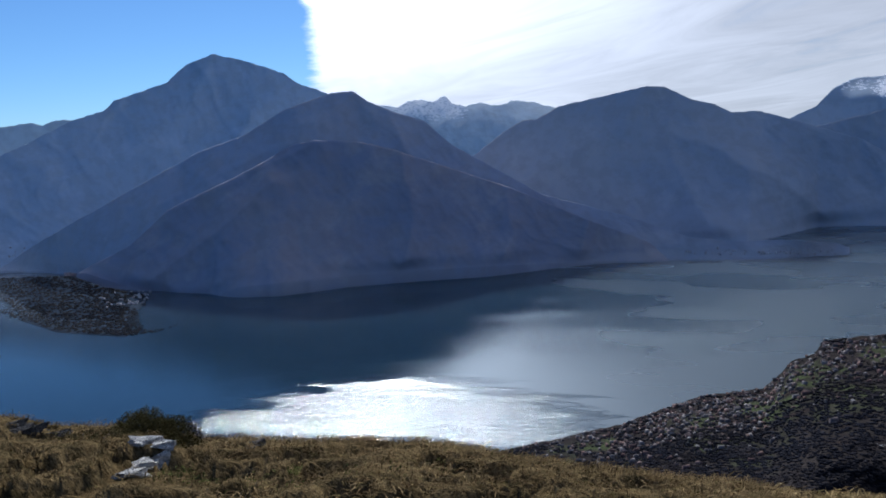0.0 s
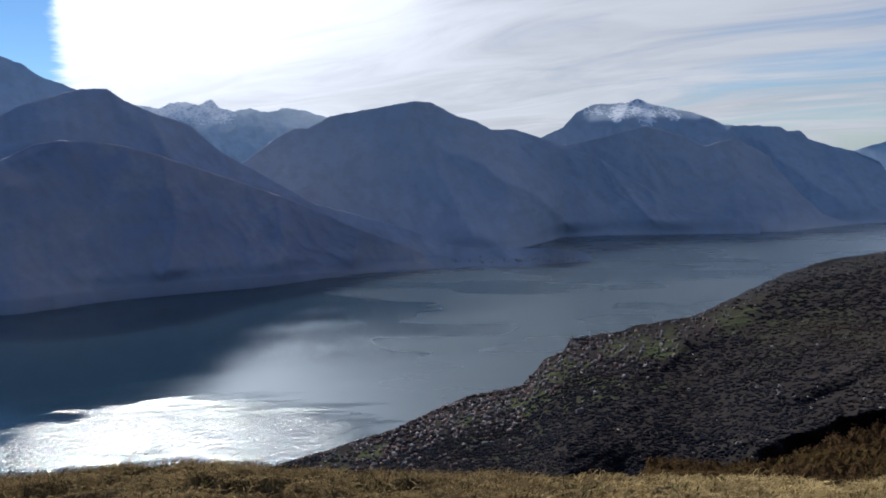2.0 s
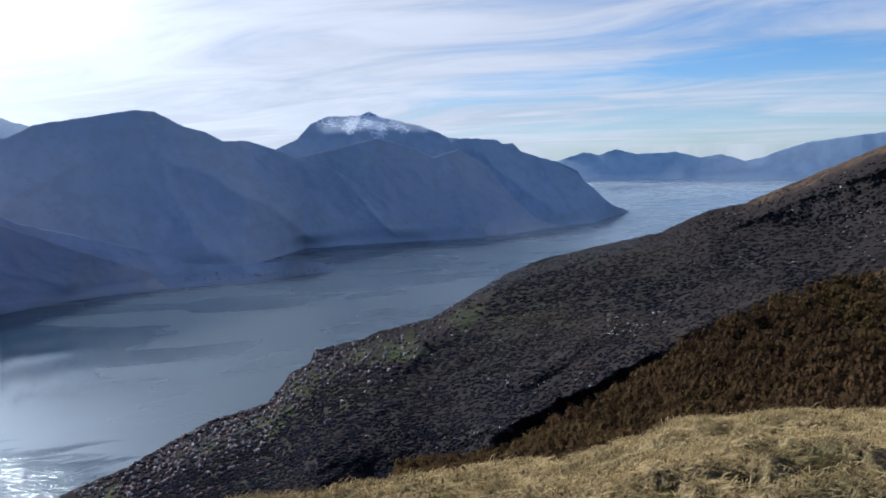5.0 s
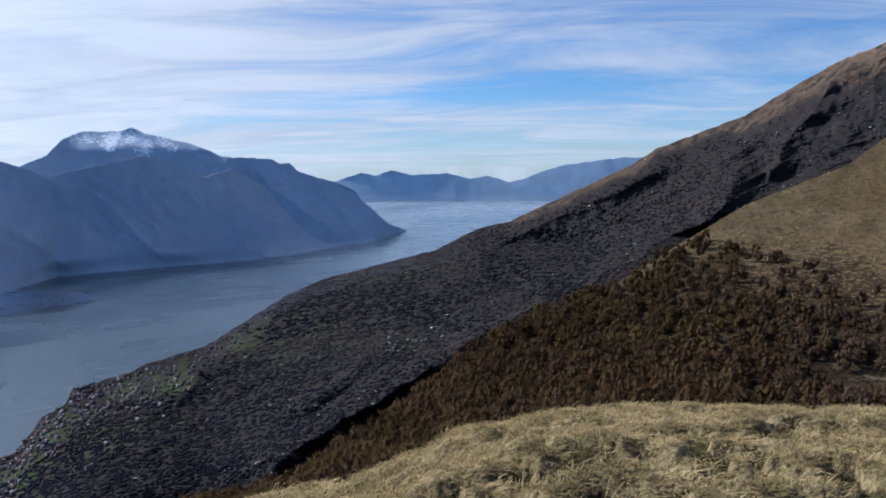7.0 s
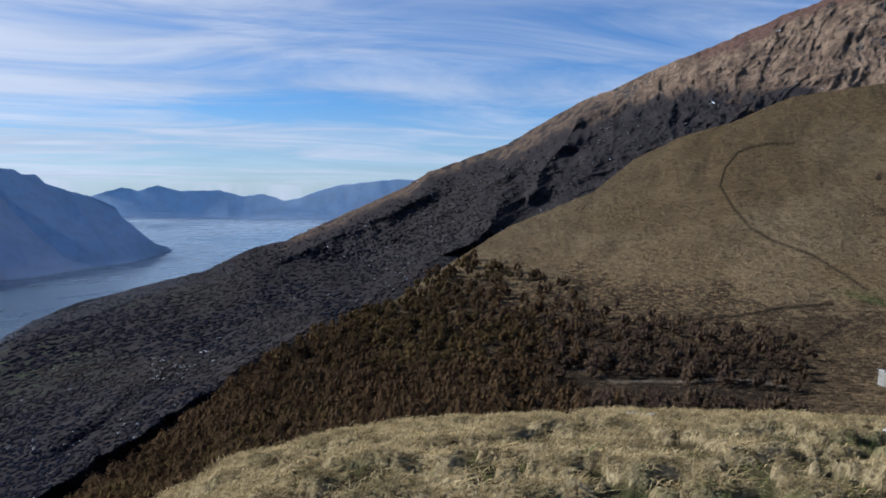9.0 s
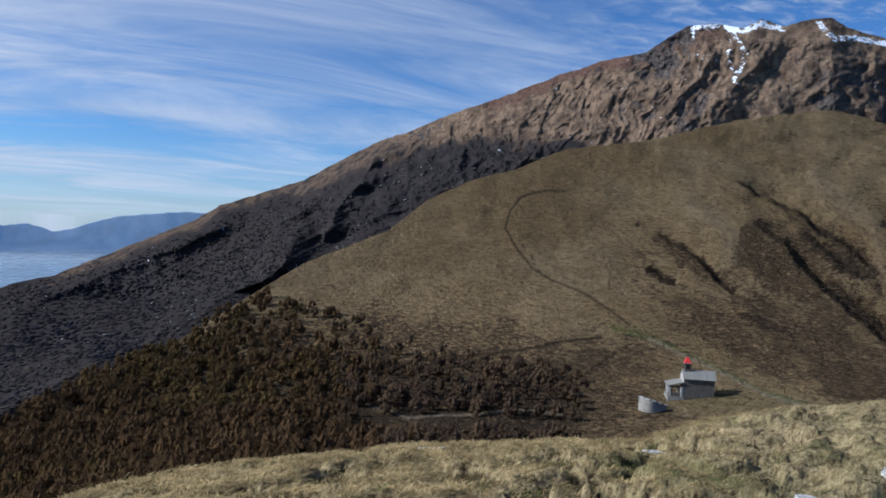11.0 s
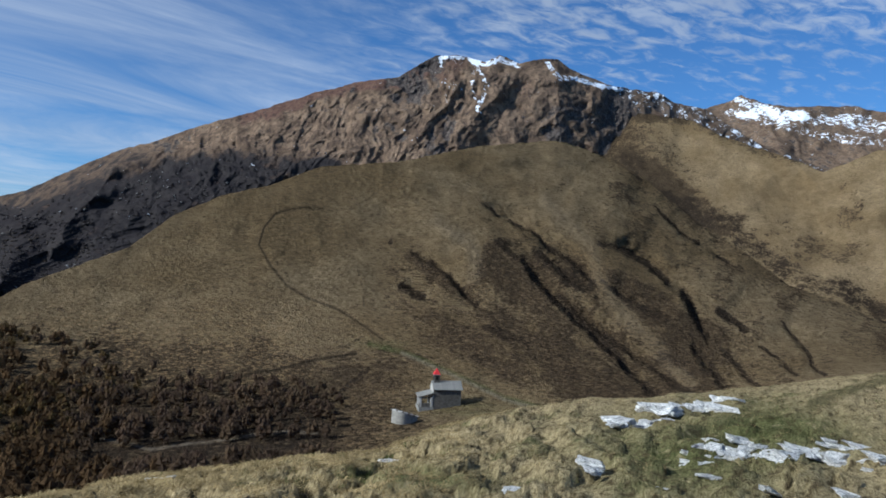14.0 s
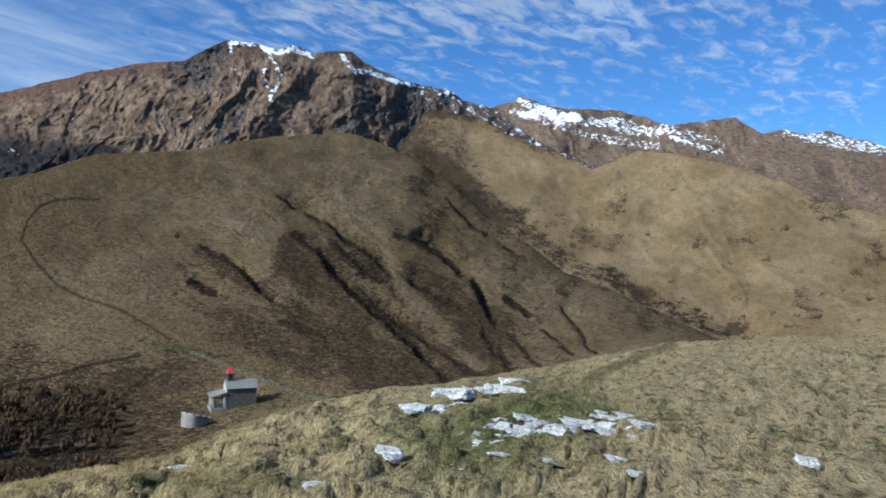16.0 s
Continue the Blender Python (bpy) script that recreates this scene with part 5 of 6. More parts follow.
part("porch_floor", block((PORCH + 0.4, PW + 0.2, 1.7), (p0 - PORCH / 2, 0, -1.6), 0.03), slab_roof, chapel)
part("door", block((0.08, 1.1, 2.1), (p0 - 0.03, 0, 0.1), 0.02), dark_void, chapel, "dark timber door")
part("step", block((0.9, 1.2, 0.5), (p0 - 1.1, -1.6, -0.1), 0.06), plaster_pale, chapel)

# the bastion wall below the porch, capped with loose stones
bastion = new("retaining_wall")
tagged(bastion, "curved pale retaining wall topped with loose stones below the chapel", "wall")
under = Vector(chapel_hill.at(np.array(104.5), np.array(-12.45)).tolist())
bastion.matrix_world = Matrix.Translation(under) @ Matrix.Rotation(radians(-104.5), 4, "Z") @ Matrix.Diagonal((unit, unit, unit, 1))
N_ARC = 15
arc = [(-2.9 + 5.6 * k / (N_ARC - 1), -1.5 + 2.2 * (k / (N_ARC - 1) - 0.42) ** 2 * 4) for k in range(N_ARC)]
tops = [2.3 + 0.5 * math.sin(k / (N_ARC - 1) * 2.4 + 0.5) - 1.5 * (k / (N_ARC - 1)) ** 1.3 for k in range(N_ARC)]
bm = bmesh.new()
outer = [bm.verts.new((x, y, -1.6)) for x, y in arc]
outer_t = [bm.verts.new((x * 0.96, y + 0.25, z)) for (x, y), z in zip(arc, tops)]
inner_t = [bm.verts.new((x * 0.96, y + 0.85, z)) for (x, y), z in zip(arc, tops)]
inner = [bm.verts.new((x, y + 0.95, -1.6)) for x, y in arc]
for i in range(N_ARC - 1):
    bm.faces.new((outer[i], outer[i + 1], outer_t[i + 1], outer_t[i]))
    bm.faces.new((outer_t[i], outer_t[i + 1], inner_t[i + 1], inner_t[i]))
    bm.faces.new((inner_t[i], inner_t[i + 1], inner[i + 1], inner[i]))
for i in (0, N_ARC - 1):
    bm.faces.new((outer[i], outer_t[i], inner_t[i], inner[i]))
bmesh.ops.recalc_face_normals(bm, faces=bm.faces)
part("wall_face", bm, plain("weathered_plaster", (0.27, 0.245, 0.205), 0.95, 0.35, 0.9, bump=0.4), bastion)
rng = random.Random(5)
for i, ((x, y), z) in enumerate(zip(arc, tops)):
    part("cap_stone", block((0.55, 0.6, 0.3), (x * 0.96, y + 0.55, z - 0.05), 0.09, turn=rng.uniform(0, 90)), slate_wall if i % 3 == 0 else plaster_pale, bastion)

# ---- rocks on the meadow ----
def limestone():
    m, n, b_ = material("pale_limestone", 0.85)
    p = n.add("ShaderNodeTexCoord").outputs["Object"]
    f, g = n.noise(p, 1.6, 6, 0.65, 0.4), n.noise(p, 7.0, 6, 0.7)
    c = n.mix(n.step(f, 0.42, 0.62), (0.62, 0.59, 0.54), (0.93, 0.89, 0.82))
    c = n.mix(n.step(g, 0.56, 0.68, 0.0, 0.7), c, (0.20, 0.19, 0.175))
    crack = n.add("ShaderNodeTexVoronoi")
    crack.feature = "DISTANCE_TO_EDGE"
    crack.inputs["Scale"].default_value = 4.5
    n.link(n.stretch(p, 1.0, 1.6, 0.7), crack.inputs["Vector"])
    c = n.mix(n.step(crack.outputs["Distance"], 0.05, 0.01, 0.0, 0.85), c, (0.06, 0.06, 0.055))
    n.link(c, b_.inputs["Base Color"])
    relief_bump(n, b_, n.math("ADD", g, f), 0.8, 0.06)
    return m


lime = limestone()
dark_lime = plain("weathered_dark_rock", (0.10, 0.095, 0.09), 0.9, 0.6, 3.0, bump=0.7, depth=0.05)


def rock_mesh(seed, detail=3):
    """A jagged, fissured block about one metre across."""
    bm = bmesh.new()
    r = random.Random(seed)
    for _ in range(15):
        d = Vector((r.uniform(-1, 1), r.uniform(-1, 1), r.uniform(-1, 1)))
        d = Vector([math.copysign(abs(c) ** 0.6, c) for c in d])
        bm.verts.new(d * 0.5)
    made = bmesh.ops.convex_hull(bm, input=bm.verts)
    bmesh.ops.delete(bm, geom=[v for v in made["geom_interior"] if isinstance(v, bmesh.types.BMVert)], context="VERTS")
    for _ in range(detail):
        bmesh.ops.subdivide_edges(bm, edges=bm.edges, cuts=1, use_grid_fill=True)
        bmesh.ops.triangulate(bm, faces=bm.faces)
        for v in bm.verts:
            v.co *= 1 + r.uniform(-0.07, 0.05)
    off = Vector((seed * 7.3, seed * 3.1, seed * 1.7))
    for v in bm.verts:
        d = v.co.copy()
        n1 = noise.fractal(d * 3.5 + off, 1.0, 2.0, 4)
        crack = 0.13 * max(0.0, 1 - abs(noise.noise(Vector((d.x * 2.4, d.y * 2.4, d.z * 0.6)) + off * 1.3)) * 8) + 0.07 * max(0.0, 1 - abs(noise.noise(d * 5.0 - off)) * 7)
        v.co = d * (1 + 0.10 * n1 - crack)
    mesh = bpy.data.meshes.new("rock")
    bm.to_mesh(mesh)
    bm.free()
    return mesh


CLEARED = []
rock_meshes = [rock_mesh(k) for k in range(7)]
for me in rock_meshes:
    me.materials.append(lime)
dark_meshes = [rock_mesh(k + 20) for k in range(3)]
for me in dark_meshes:
    me.materials.append(dark_lime)


def rock(k, az, el, width, depth, height, label, group, sink=0.3, lean=0.0, meshes=rock_meshes):
    ob = new("rock", meshes[k % len(meshes)])
    p = Vector(turf_at(az, el).tolist())
    if az > 100:
        p += SIDE * 0.21
    width, depth, height = width * 1.1, depth * 1.0, height * 0.68
    CLEARED.append((p.x, p.y, width * 0.5))
    ob.matrix_world = Matrix.Translation((p.x, p.y, p.z + height * (0.5 - sink))) @ Matrix.Rotation(radians(-az + lean), 4, "Z") @ Matrix.Rotation(radians(lean * 0.3), 4, "Y") @ Matrix.Diagonal((width, depth, height, 1))
    tagged(ob, label, "rock", group)
    return ob


# bearing, height angle, width, depth, height, turn
def rock_line(seed, count, points, thick, sizes, flat):
    """Pieces strewn along a line of bearings and height angles."""
    r = random.Random(seed)
    out = []
    for k in range(count):
        u = (k + r.random()) / count * (len(points) - 1)
        i0 = min(int(u), len(points) - 2)
        (a0, e0), (a1, e1) = points[i0], points[i0 + 1]
        w_ = r.uniform(*sizes)
        out.append((a0 + (a1 - a0) * (u - i0) + r.uniform(-0.3, 0.3), e0 + (e1 - e0) * (u - i0) - thick * r.random() ** 1.4, w_, w_ * r.uniform(0.6, 0.9), w_ * flat * r.uniform(0.7, 1.3), r.uniform(-40, 40)))
    return out


# bearing, height angle, width, depth, height, turn
RIDGE_ROCKS = rock_line(3, 32, [(122.6, -11.0), (123.6, -10.5), (124.8, -10.15), (126.2, -9.8), (127.4, -9.55), (128.8, -9.35)], 0.5, (0.30, 0.52), 0.5) + rock_line(4, 7, [(119.9, -11.5), (121.4, -11.2)], 0.35, (0.16, 0.3), 0.55)
SLAB_ROCKS = rock_line(5, 48, [(125.9, -12.9), (128.0, -12.2), (130.0, -12.1), (132.3, -12.2), (134.8, -11.5), (136.8, -11.3), (138.3, -11.9)], 0.75, (0.18, 0.40), 0.42) + rock_line(6, 10, [(126.0, -13.1), (133.5, -12.7)], 0.3, (0.1, 0.22), 0.4)
SMALL_ROCKS = [(118.9, -15.1, 0.26, 0.2, 0.12, 0), (119.2, -15.6, 0.2, 0.18, 0.1, 40), (127.4, -14.9, 0.22, 0.14, 0.07, 10), (128.9, -15.4, 0.2, 0.14, 0.07, 0), (131.5, -15.4, 0.22, 0.16, 0.07, 70), (136.1, -14.8, 0.2, 0.18, 0.12, 20), (134.1, -15.8, 0.12, 0.1, 0.08, 0),
               (149.1, -13.4, 0.17, 0.14, 0.13, 35), (113.8, -17.5, 0.3, 0.16, 0.08, 10), (103.6, -15.9, 0.3, 0.2, 0.13, 0), (102.2, -15.9, 0.24, 0.15, 0.08, 0), (88.0, -17.0, 0.28, 0.2, 0.12, 0), (89.0, -16.9, 0.26, 0.2, 0.13, 20), (87.2, -17.2, 0.15, 0.12, 0.07, 0), (130.0, -14.2, 0.16, 0.12, 0.05, 0), (137.5, -15.6, 0.14, 0.1, 0.06, 0), (124.0, -15.9, 0.18, 0.1, 0.05, 0)]
EDGE_ROCKS = rock_line(8, 15, [(-24.6, -21.0), (-23.4, -20.8), (-22.0, -20.5), (-20.6, -20.6)], 0.9, (0.13, 0.27), 0.6)
DARK_ROCKS = rock_line(9, 7, [(-32.5, -17.6), (-30.8, -18.2), (-29.2, -18.9)], 0.7, (0.2, 0.34), 0.7) + rock_line(10, 5, [(-18.0, -21.9), (-15.4, -22.2)], 0.2, (0.14, 0.26), 0.45)
for k, row in enumerate(RIDGE_ROCKS):
    rock(k, *row[:5], "white weathered limestone block on a grassy ridge", "limestone ridge", 0.3, row[5])
for k, row in enumerate(SLAB_ROCKS):
    rock(k + 2, *row[:5], "low fissured white limestone slab sunk in turf", "limestone slab", 0.4, row[5])
for k, row in enumerate(SMALL_ROCKS):
    rock(k + 1, *row[:5], "small white stone lying in dry grass", "loose stones", 0.3, row[5])
for k, row in enumerate(EDGE_ROCKS):
    rock(k + 3, *row[:5], "grey-white limestone rock at the meadow brow", "brow rocks", 0.48, row[5])
for k, row in enumerate(DARK_ROCKS):
    rock(k, *row[:5], "dark weathered rock at the meadow brow", "brow rocks", 0.42, row[5], dark_meshes)

# ---- a juniper bush at the brow ----
def tuft_cloud(rnd, count, spread, leaf, flat=1.0):
    """Many small pointed leaves through an uneven crown."""
    d = rnd.normal(size=(count, 3))
    d /= np.linalg.norm(d, axis=1)[:, None]
    d[:, 2] = np.abs(d[:, 2])
    lump = 1 + 0.22 * np.sin(d[:, 0] * 5 + 1) * np.cos(d[:, 1] * 6) + 0.04 * rnd.normal(size=count)
    c = d * (lump * rnd.uniform(0.75, 1.0, count))[:, None] * np.array(spread)
    t = d + rnd.normal(size=(count, 3)) * 0.6
    t /= np.linalg.norm(t, axis=1)[:, None]
    s = np.cross(t, rnd.normal(size=(count, 3)))
    s /= np.linalg.norm(s, axis=1)[:, None]
    a, w = rnd.uniform(0.6, 1.4, count)[:, None] * leaf, 0.3
    v = np.stack([c - s * a * w, c + s * a * w, c + t * a], 1).reshape(-1, 3)
    return v, np.arange(count * 3).reshape(-1, 3)


juniper_leaf = island_material("juniper_green", [(0.090, 0.078, 0.030), (0.135, 0.115, 0.048), (0.180, 0.147, 0.060)])
bark = plain("grey_bark", (0.16, 0.13, 0.10), 0.95, 0.4, 6.0, bump=0.6)
white_bark = plain("pale_birch_bark", (0.42, 0.38, 0.33), 0.9, 0.4, 3.0, bump=0.4)


def stem(points, radii, sides=5, bm=None):
    """A tapered stem through the points."""
    bm = bm or bmesh.new()
    rings = []
    for p, r in zip(points, radii):
        rings.append([bm.verts.new((p[0] + r * math.cos(2 * math.pi * k / sides), p[1] + r * math.sin(2 * math.pi * k / sides), p[2])) for k in range(sides)])
    for a, c in zip(rings[:-1], rings[1:]):
        for k in range(sides):
            bm.faces.new((a[k], a[(k + 1) % sides], c[(k + 1) % sides], c[k]))
    return bm


def bush(az, el, spread, label, leaves, seed):
    ob = new("bush")
    p = Vector(turf_at(az, el).tolist())
    ob.location = p - Vector((0, 0, 0.12))
    tagged(ob, label, "bush")
    bm = bmesh.new()
    r = random.Random(seed)
    for k in range(7):
        a = k * 0.9
        stem([(0.05 * math.cos(a), 0.05 * math.sin(a), 0), (spread[0] * 0.3 * math.cos(a), spread[1] * 0.3 * math.sin(a), spread[2] * 0.4), (spread[0] * 0.6 * math.cos(a), spread[1] * 0.6 * math.sin(a), spread[2] * 0.7)], (0.03, 0.02, 0.006), 5, bm)
    part("stems", bm, bark, ob)
    v, f = tuft_cloud(np.random.default_rng(seed), leaves, spread, 0.02)
    crown = new("crown", triangles_mesh("crown", v, f))
    crown.data.materials.append(juniper_leaf)
    crown.parent = ob
    return ob


bush(-23.6, -19.9, (0.47, 0.40, 0.42), "rounded olive-green juniper bush at the meadow brow", 24000, 3)
bush(-28.0, -19.4, (0.5, 0.4, 0.15), "low dark juniper bush at the meadow brow", 2200, 4)
bush(66.5, -21.9, (0.16, 0.16, 0.12), "small green cushion of moss and herbs in dry grass", 500, 6)

# ---- grass ----
def grass_field(name, label, mat, tufts, blades, height, width, seed, az0=-34.0, az1=156.0, u0=0.18, u1=1.15, lean=0.9, on_top=True):
    rnd = np.random.default_rng(seed)
    az = rnd.uniform(az0, az1, tufts * 4)
    u = np.sqrt(rnd.uniform(u0 ** 2, u1 ** 2, tufts * 4))
    ground_xy = place(az, 0.0, u * brow(az))
    mound = tussocks(ground_xy[:, 0], ground_xy[:, 1])
    keep = rnd.uniform(size=tufts * 4) < (1 - 0.65 * smooth(az, 104, 120)) * (smooth(az, 22, 44) if az0 > 0 else 1.0) * (np.clip(mound * 2.2 - 0.95, 0.01, 1) if on_top else np.clip(1.1 - 1.5 * mound, 0.05, 1) * np.clip(0.3 + 2.2 * fbm(ground_xy[:, 0] * 0.8, ground_xy[:, 1] * 0.8, 3, seed), 0.05, 1))
    az, u = az[keep][:tufts], u[keep][:tufts]
    r = u * brow(az)
    base = turf(az, r)
    gap = np.min([np.hypot(base[:, 0] - x, base[:, 1] - y) - w for x, y, w in CLEARED], 0)
    az, r, base = az[gap > 0.0], r[gap > 0.0], base[gap > 0.0]
    size = (0.6 + 0.8 * rnd.uniform(size=len(az))) * (1 - 0.35 * smooth(az, 100, 118))
    n = len(az) * blades
    root = np.repeat(base, blades, 0) + np.concatenate([rnd.normal(size=(n, 2)) * 0.045 * np.repeat(size, blades)[:, None], np.zeros((n, 1)) - 0.01], 1)
    turn_ = rnd.uniform(0, 2 * np.pi, n)
    wind = np.stack([np.cos(turn_), np.sin(turn_), 0 * turn_], -1) * 0.85 + np.array([0.3, -0.25, 0])
    h = height * np.repeat(size, blades) * rnd.uniform(0.5, 1.2, n)
    bend = lean * rnd.uniform(0.3, 1.3, n)
    tip = root + wind * (h * bend)[:, None] + np.array([0, 0, 1.0]) * (h * np.clip(1.1 - 0.55 * bend, 0.2, 1))[:, None]
    mid = root + wind * (h * bend * 0.4)[:, None] + np.array([0, 0, 1.0]) * (h * 0.62 * np.clip(1.25 - 0.4 * bend, 0.3, 1))[:, None]
    across = np.stack([-np.sin(turn_), np.cos(turn_), 0 * turn_], -1) * (width * np.repeat(size, blades))[:, None]
    v = np.stack([root, mid + across, mid - across, tip], 1).reshape(-1, 3)
    k = np.arange(n)[:, None] * 4
    f = np.concatenate([k + np.array([[0, 1, 2]]), k + np.array([[2, 1, 3]])], 0)
    ob = new(name, triangles_mesh(name, v, f))
    ob.data.materials.append(mat)
    tagged(ob, label, "grass", kind="stuff")
    return ob


straw = island_material("straw_blades", [(0.118, 0.077, 0.030), (0.275, 0.196, 0.084), (0.44, 0.33, 0.16), (0.20, 0.136, 0.055)], 0.8, 0.6, 3.0)
fresh = island_material("green_blades", [(0.05, 0.06, 0.016), (0.095, 0.105, 0.03), (0.15, 0.14, 0.05)], 0.7, 0.4, 3.5)
# heath blades with their backlit darkness put into the colour
backlit_heath_blade = island_material("backlit_brown_blades", [(0.08, 0.05, 0.024), (0.15, 0.10, 0.045), (0.24, 0.17, 0.085), (0.11, 0.085, 0.032)], 0.85, 0.5, 3.0)
grass_field("brown_grass", "short brown grass and heath, coloured darker as backlit, at the brow", backlit_heath_blade, 5000, 10, 0.055, 0.0034, 15, az0=-34.0, az1=34.0, lean=1.8)
grass_field("dry_grass", "dry bent straw-coloured grass tufts covering the hilltop", straw, 23000, 10, 0.055, 0.0034, 11, az0=22.0, lean=2.4)
grass_field("green_grass", "short green grass and moss between straw tufts", fresh, 6000, 9, 0.055, 0.0045, 12, lean=1.2, on_top=False)

# ---- trees on the spur ----
def birch_cloud(rnd, tall, twigs, wide=0.20):
    """Trunk, limbs and a leafless crown of fine twig sprays, as triangles."""
    v, f = [], []
    for k in range(3):
        a0, a1 = 2.1 * k, 2.1 * (k + 1)
        v += [(0.011 * tall * math.cos(a0), 0.011 * tall * math.sin(a0), -0.06 * tall), (0.011 * tall * math.cos(a1), 0.011 * tall * math.sin(a1), -0.06 * tall), (0, 0, 0.85 * tall)]
    for k in range(5):
        a, z = rnd.uniform(0, 6.28), tall * rnd.uniform(0.3, 0.6)
        out = tall * rnd.uniform(0.12, 0.2)
        v += [(0.02 * math.cos(a), 0.02 * math.sin(a), z), (0, 0, z + 0.02 * tall), (out * math.cos(a), out * math.sin(a), z + tall * 0.2)]
    trunk = np.array(v)
    # crown: small sprays that face outwards over several uneven lobes
    lobes = 7
    la = rnd.uniform(0, 6.28, lobes)
    lz = np.linspace(0.30, 0.86, lobes)
    lr = wide * np.sin(np.pi * np.clip((lz - 0.05) / 0.98, 0, 1)) ** 0.8
    centre = np.stack([lr * 0.55 * np.cos(la), lr * 0.55 * np.sin(la), lz], -1) * tall
    which = rnd.integers(0, lobes, twigs)
    d = rnd.normal(size=(twigs, 3))
    d /= np.linalg.norm(d, axis=1)[:, None]
    size = tall * (0.10 + 0.5 * lr[which])[:, None] * rnd.uniform(0.6, 1.05, (twigs, 1))
    c = centre[which] + d * size * np.array([1, 1, 1.25])
    face = d + np.array([0, 0, 0.3]) + rnd.normal(size=(twigs, 3)) * 0.12
    face /= np.linalg.norm(face, axis=1)[:, None]
    t = np.array([0, 0, 1.0]) + d * 0.6 + rnd.normal(size=(twigs, 3)) * 0.4
    s = np.cross(t, face)
    s /= np.linalg.norm(s, axis=1)[:, None] + 1e-6
    t = np.cross(face, s)
    ln, w = tall * rnd.uniform(0.06, 0.13, twigs)[:, None], tall * 0.026
    crown = np.stack([c - s * w, c + s * w, c + t * ln], 1).reshape(-1, 3)
    # the dense inner twigs of each lobe
    inner = []
    for q, r_ in zip(centre, tall * (0.10 + 0.5 * lr) * 0.62):
        six = q + np.array([[1, 0, 0], [0, 1, 0], [-1, 0, 0], [0, -1, 0], [0, 0, 1.3], [0, 0, -1.1]]) * r_ * rnd.uniform(0.75, 1.2, (6, 1))
        inner += [six[i] for tri_ in ((0, 1, 4), (1, 2, 4), (2, 3, 4), (3, 0, 4), (1, 0, 5), (2, 1, 5), (3, 2, 5), (0, 3, 5)) for i in tri_]
    return trunk, np.concatenate([crown, np.array(inner)])


twig = island_material("brown_twigs", [(0.104, 0.065, 0.033), (0.118, 0.073, 0.036), (0.136, 0.082, 0.039), (0.124, 0.076, 0.037)], 0.9, 0.22, 0.06, 0.5, True)
olive_twig = island_material("budding_twigs", [(0.116, 0.077, 0.033), (0.134, 0.088, 0.036), (0.152, 0.099, 0.039)], 0.9, 0.22, 0.06, 0.5, True)
# greyer twig copy: the unlit tone of birches past bearing 80, as colour
unlit_twig = island_material("unlit_twigs", [(0.092, 0.062, 0.041), (0.120, 0.078, 0.050), (0.149, 0.098, 0.055), (0.108, 0.073, 0.050)], 0.9, 0.22, 0.06, 0.5, True)


def forest_density(az, el):
    hi = np.interp(az, [p[0] for p in CHAPELHILL], [p[1] for p in CHAPELHILL])
    a = smooth(az, 88, 72) * smooth(el, hi + 0.2, hi - 0.6)
    band = smooth(el, -9.3, -10.2) * smooth(az, 101, 96) * np.where(az > 82, smooth(np.abs(el + 14.75 - 0.02 * (az - 90)), 0.6, 0.95), 1.0)
    slant = smooth(el, np.interp(az, [60, 75, 85, 100], [-8, -5.5, -8.5, -10.2]) + 0.8, np.interp(az, [60, 75, 85, 100], [-8, -5.5, -8.5, -10.2]) - 0.4)
    a = a * smooth(az, 43, 50)
    return np.clip(np.maximum(a * slant * np.where(az > 82, smooth(np.abs(el + 14.75), 0.6, 0.95), 1.0), band * slant), 0, 1)


def scatter(rnd, count, slope, density, az0, az1, el_low, el_top):
    az = rnd.uniform(az0, az1, count)
    lo, hi = el_low(az), el_top(az)
    el = lo + (hi - lo) * rnd.uniform(size=count)
    keep = rnd.uniform(size=count) < density(az, el)
    return az[keep], el[keep]


rnd = np.random.default_rng(8)
t_az, t_el = scatter(rnd, 4600, chapel_hill, forest_density, 34, 101, lambda a: edge_line(a) - 1.5, line(CHAPELHILL))
spots = chapel_hill.at(t_az, t_el)
dist = np.hypot(spots[:, 0], spots[:, 1])
order = np.argsort(dist)
spots, t_az, dist = spots[order], t_az[order], dist[order]


def birch(seed, mat):
    r = np.random.default_rng(seed)
    trunk_v, crown_v = birch_cloud(r, 1.0, 420, 0.34)
    ob = new("birch_tree")
    tagged(ob, "leafless birch with brown twigs on the slope" if mat is twig else "birch with budding olive twigs on the slope", "tree", "birches below the meadow")
    bm = stem([(0, 0, -0.08), (0.01, 0, 0.3), (0.0, 0.01, 0.6), (0.01, 0, 0.92)], (0.014, 0.011, 0.007, 0.002), 5)
    for k in range(7):
        a, z = k * 2.4, 0.28 + 0.07 * k
        stem([(0, 0, z), (0.08 * math.cos(a), 0.08 * math.sin(a), z + 0.1), (0.15 * math.cos(a), 0.15 * math.sin(a), z + 0.22)], (0.006, 0.004, 0.001), 3, bm)
    part("trunk", bm, white_bark, ob, "pale slender trunk")
    crown = new("crown", triangles_mesh("crown", crown_v, np.arange(len(crown_v)).reshape(-1, 3)))
    tree_tone(crown.data, np.full(len(crown_v), r.uniform()))
    crown.data.materials.append(mat)
    crown.parent = ob
    return ob


near_count = min(240, len(spots) - 20)
models = [birch(30 + k, olive_twig if k % 4 == 0 else twig) for k in range(6)] + [birch(40 + k, unlit_twig) for k in range(2)]
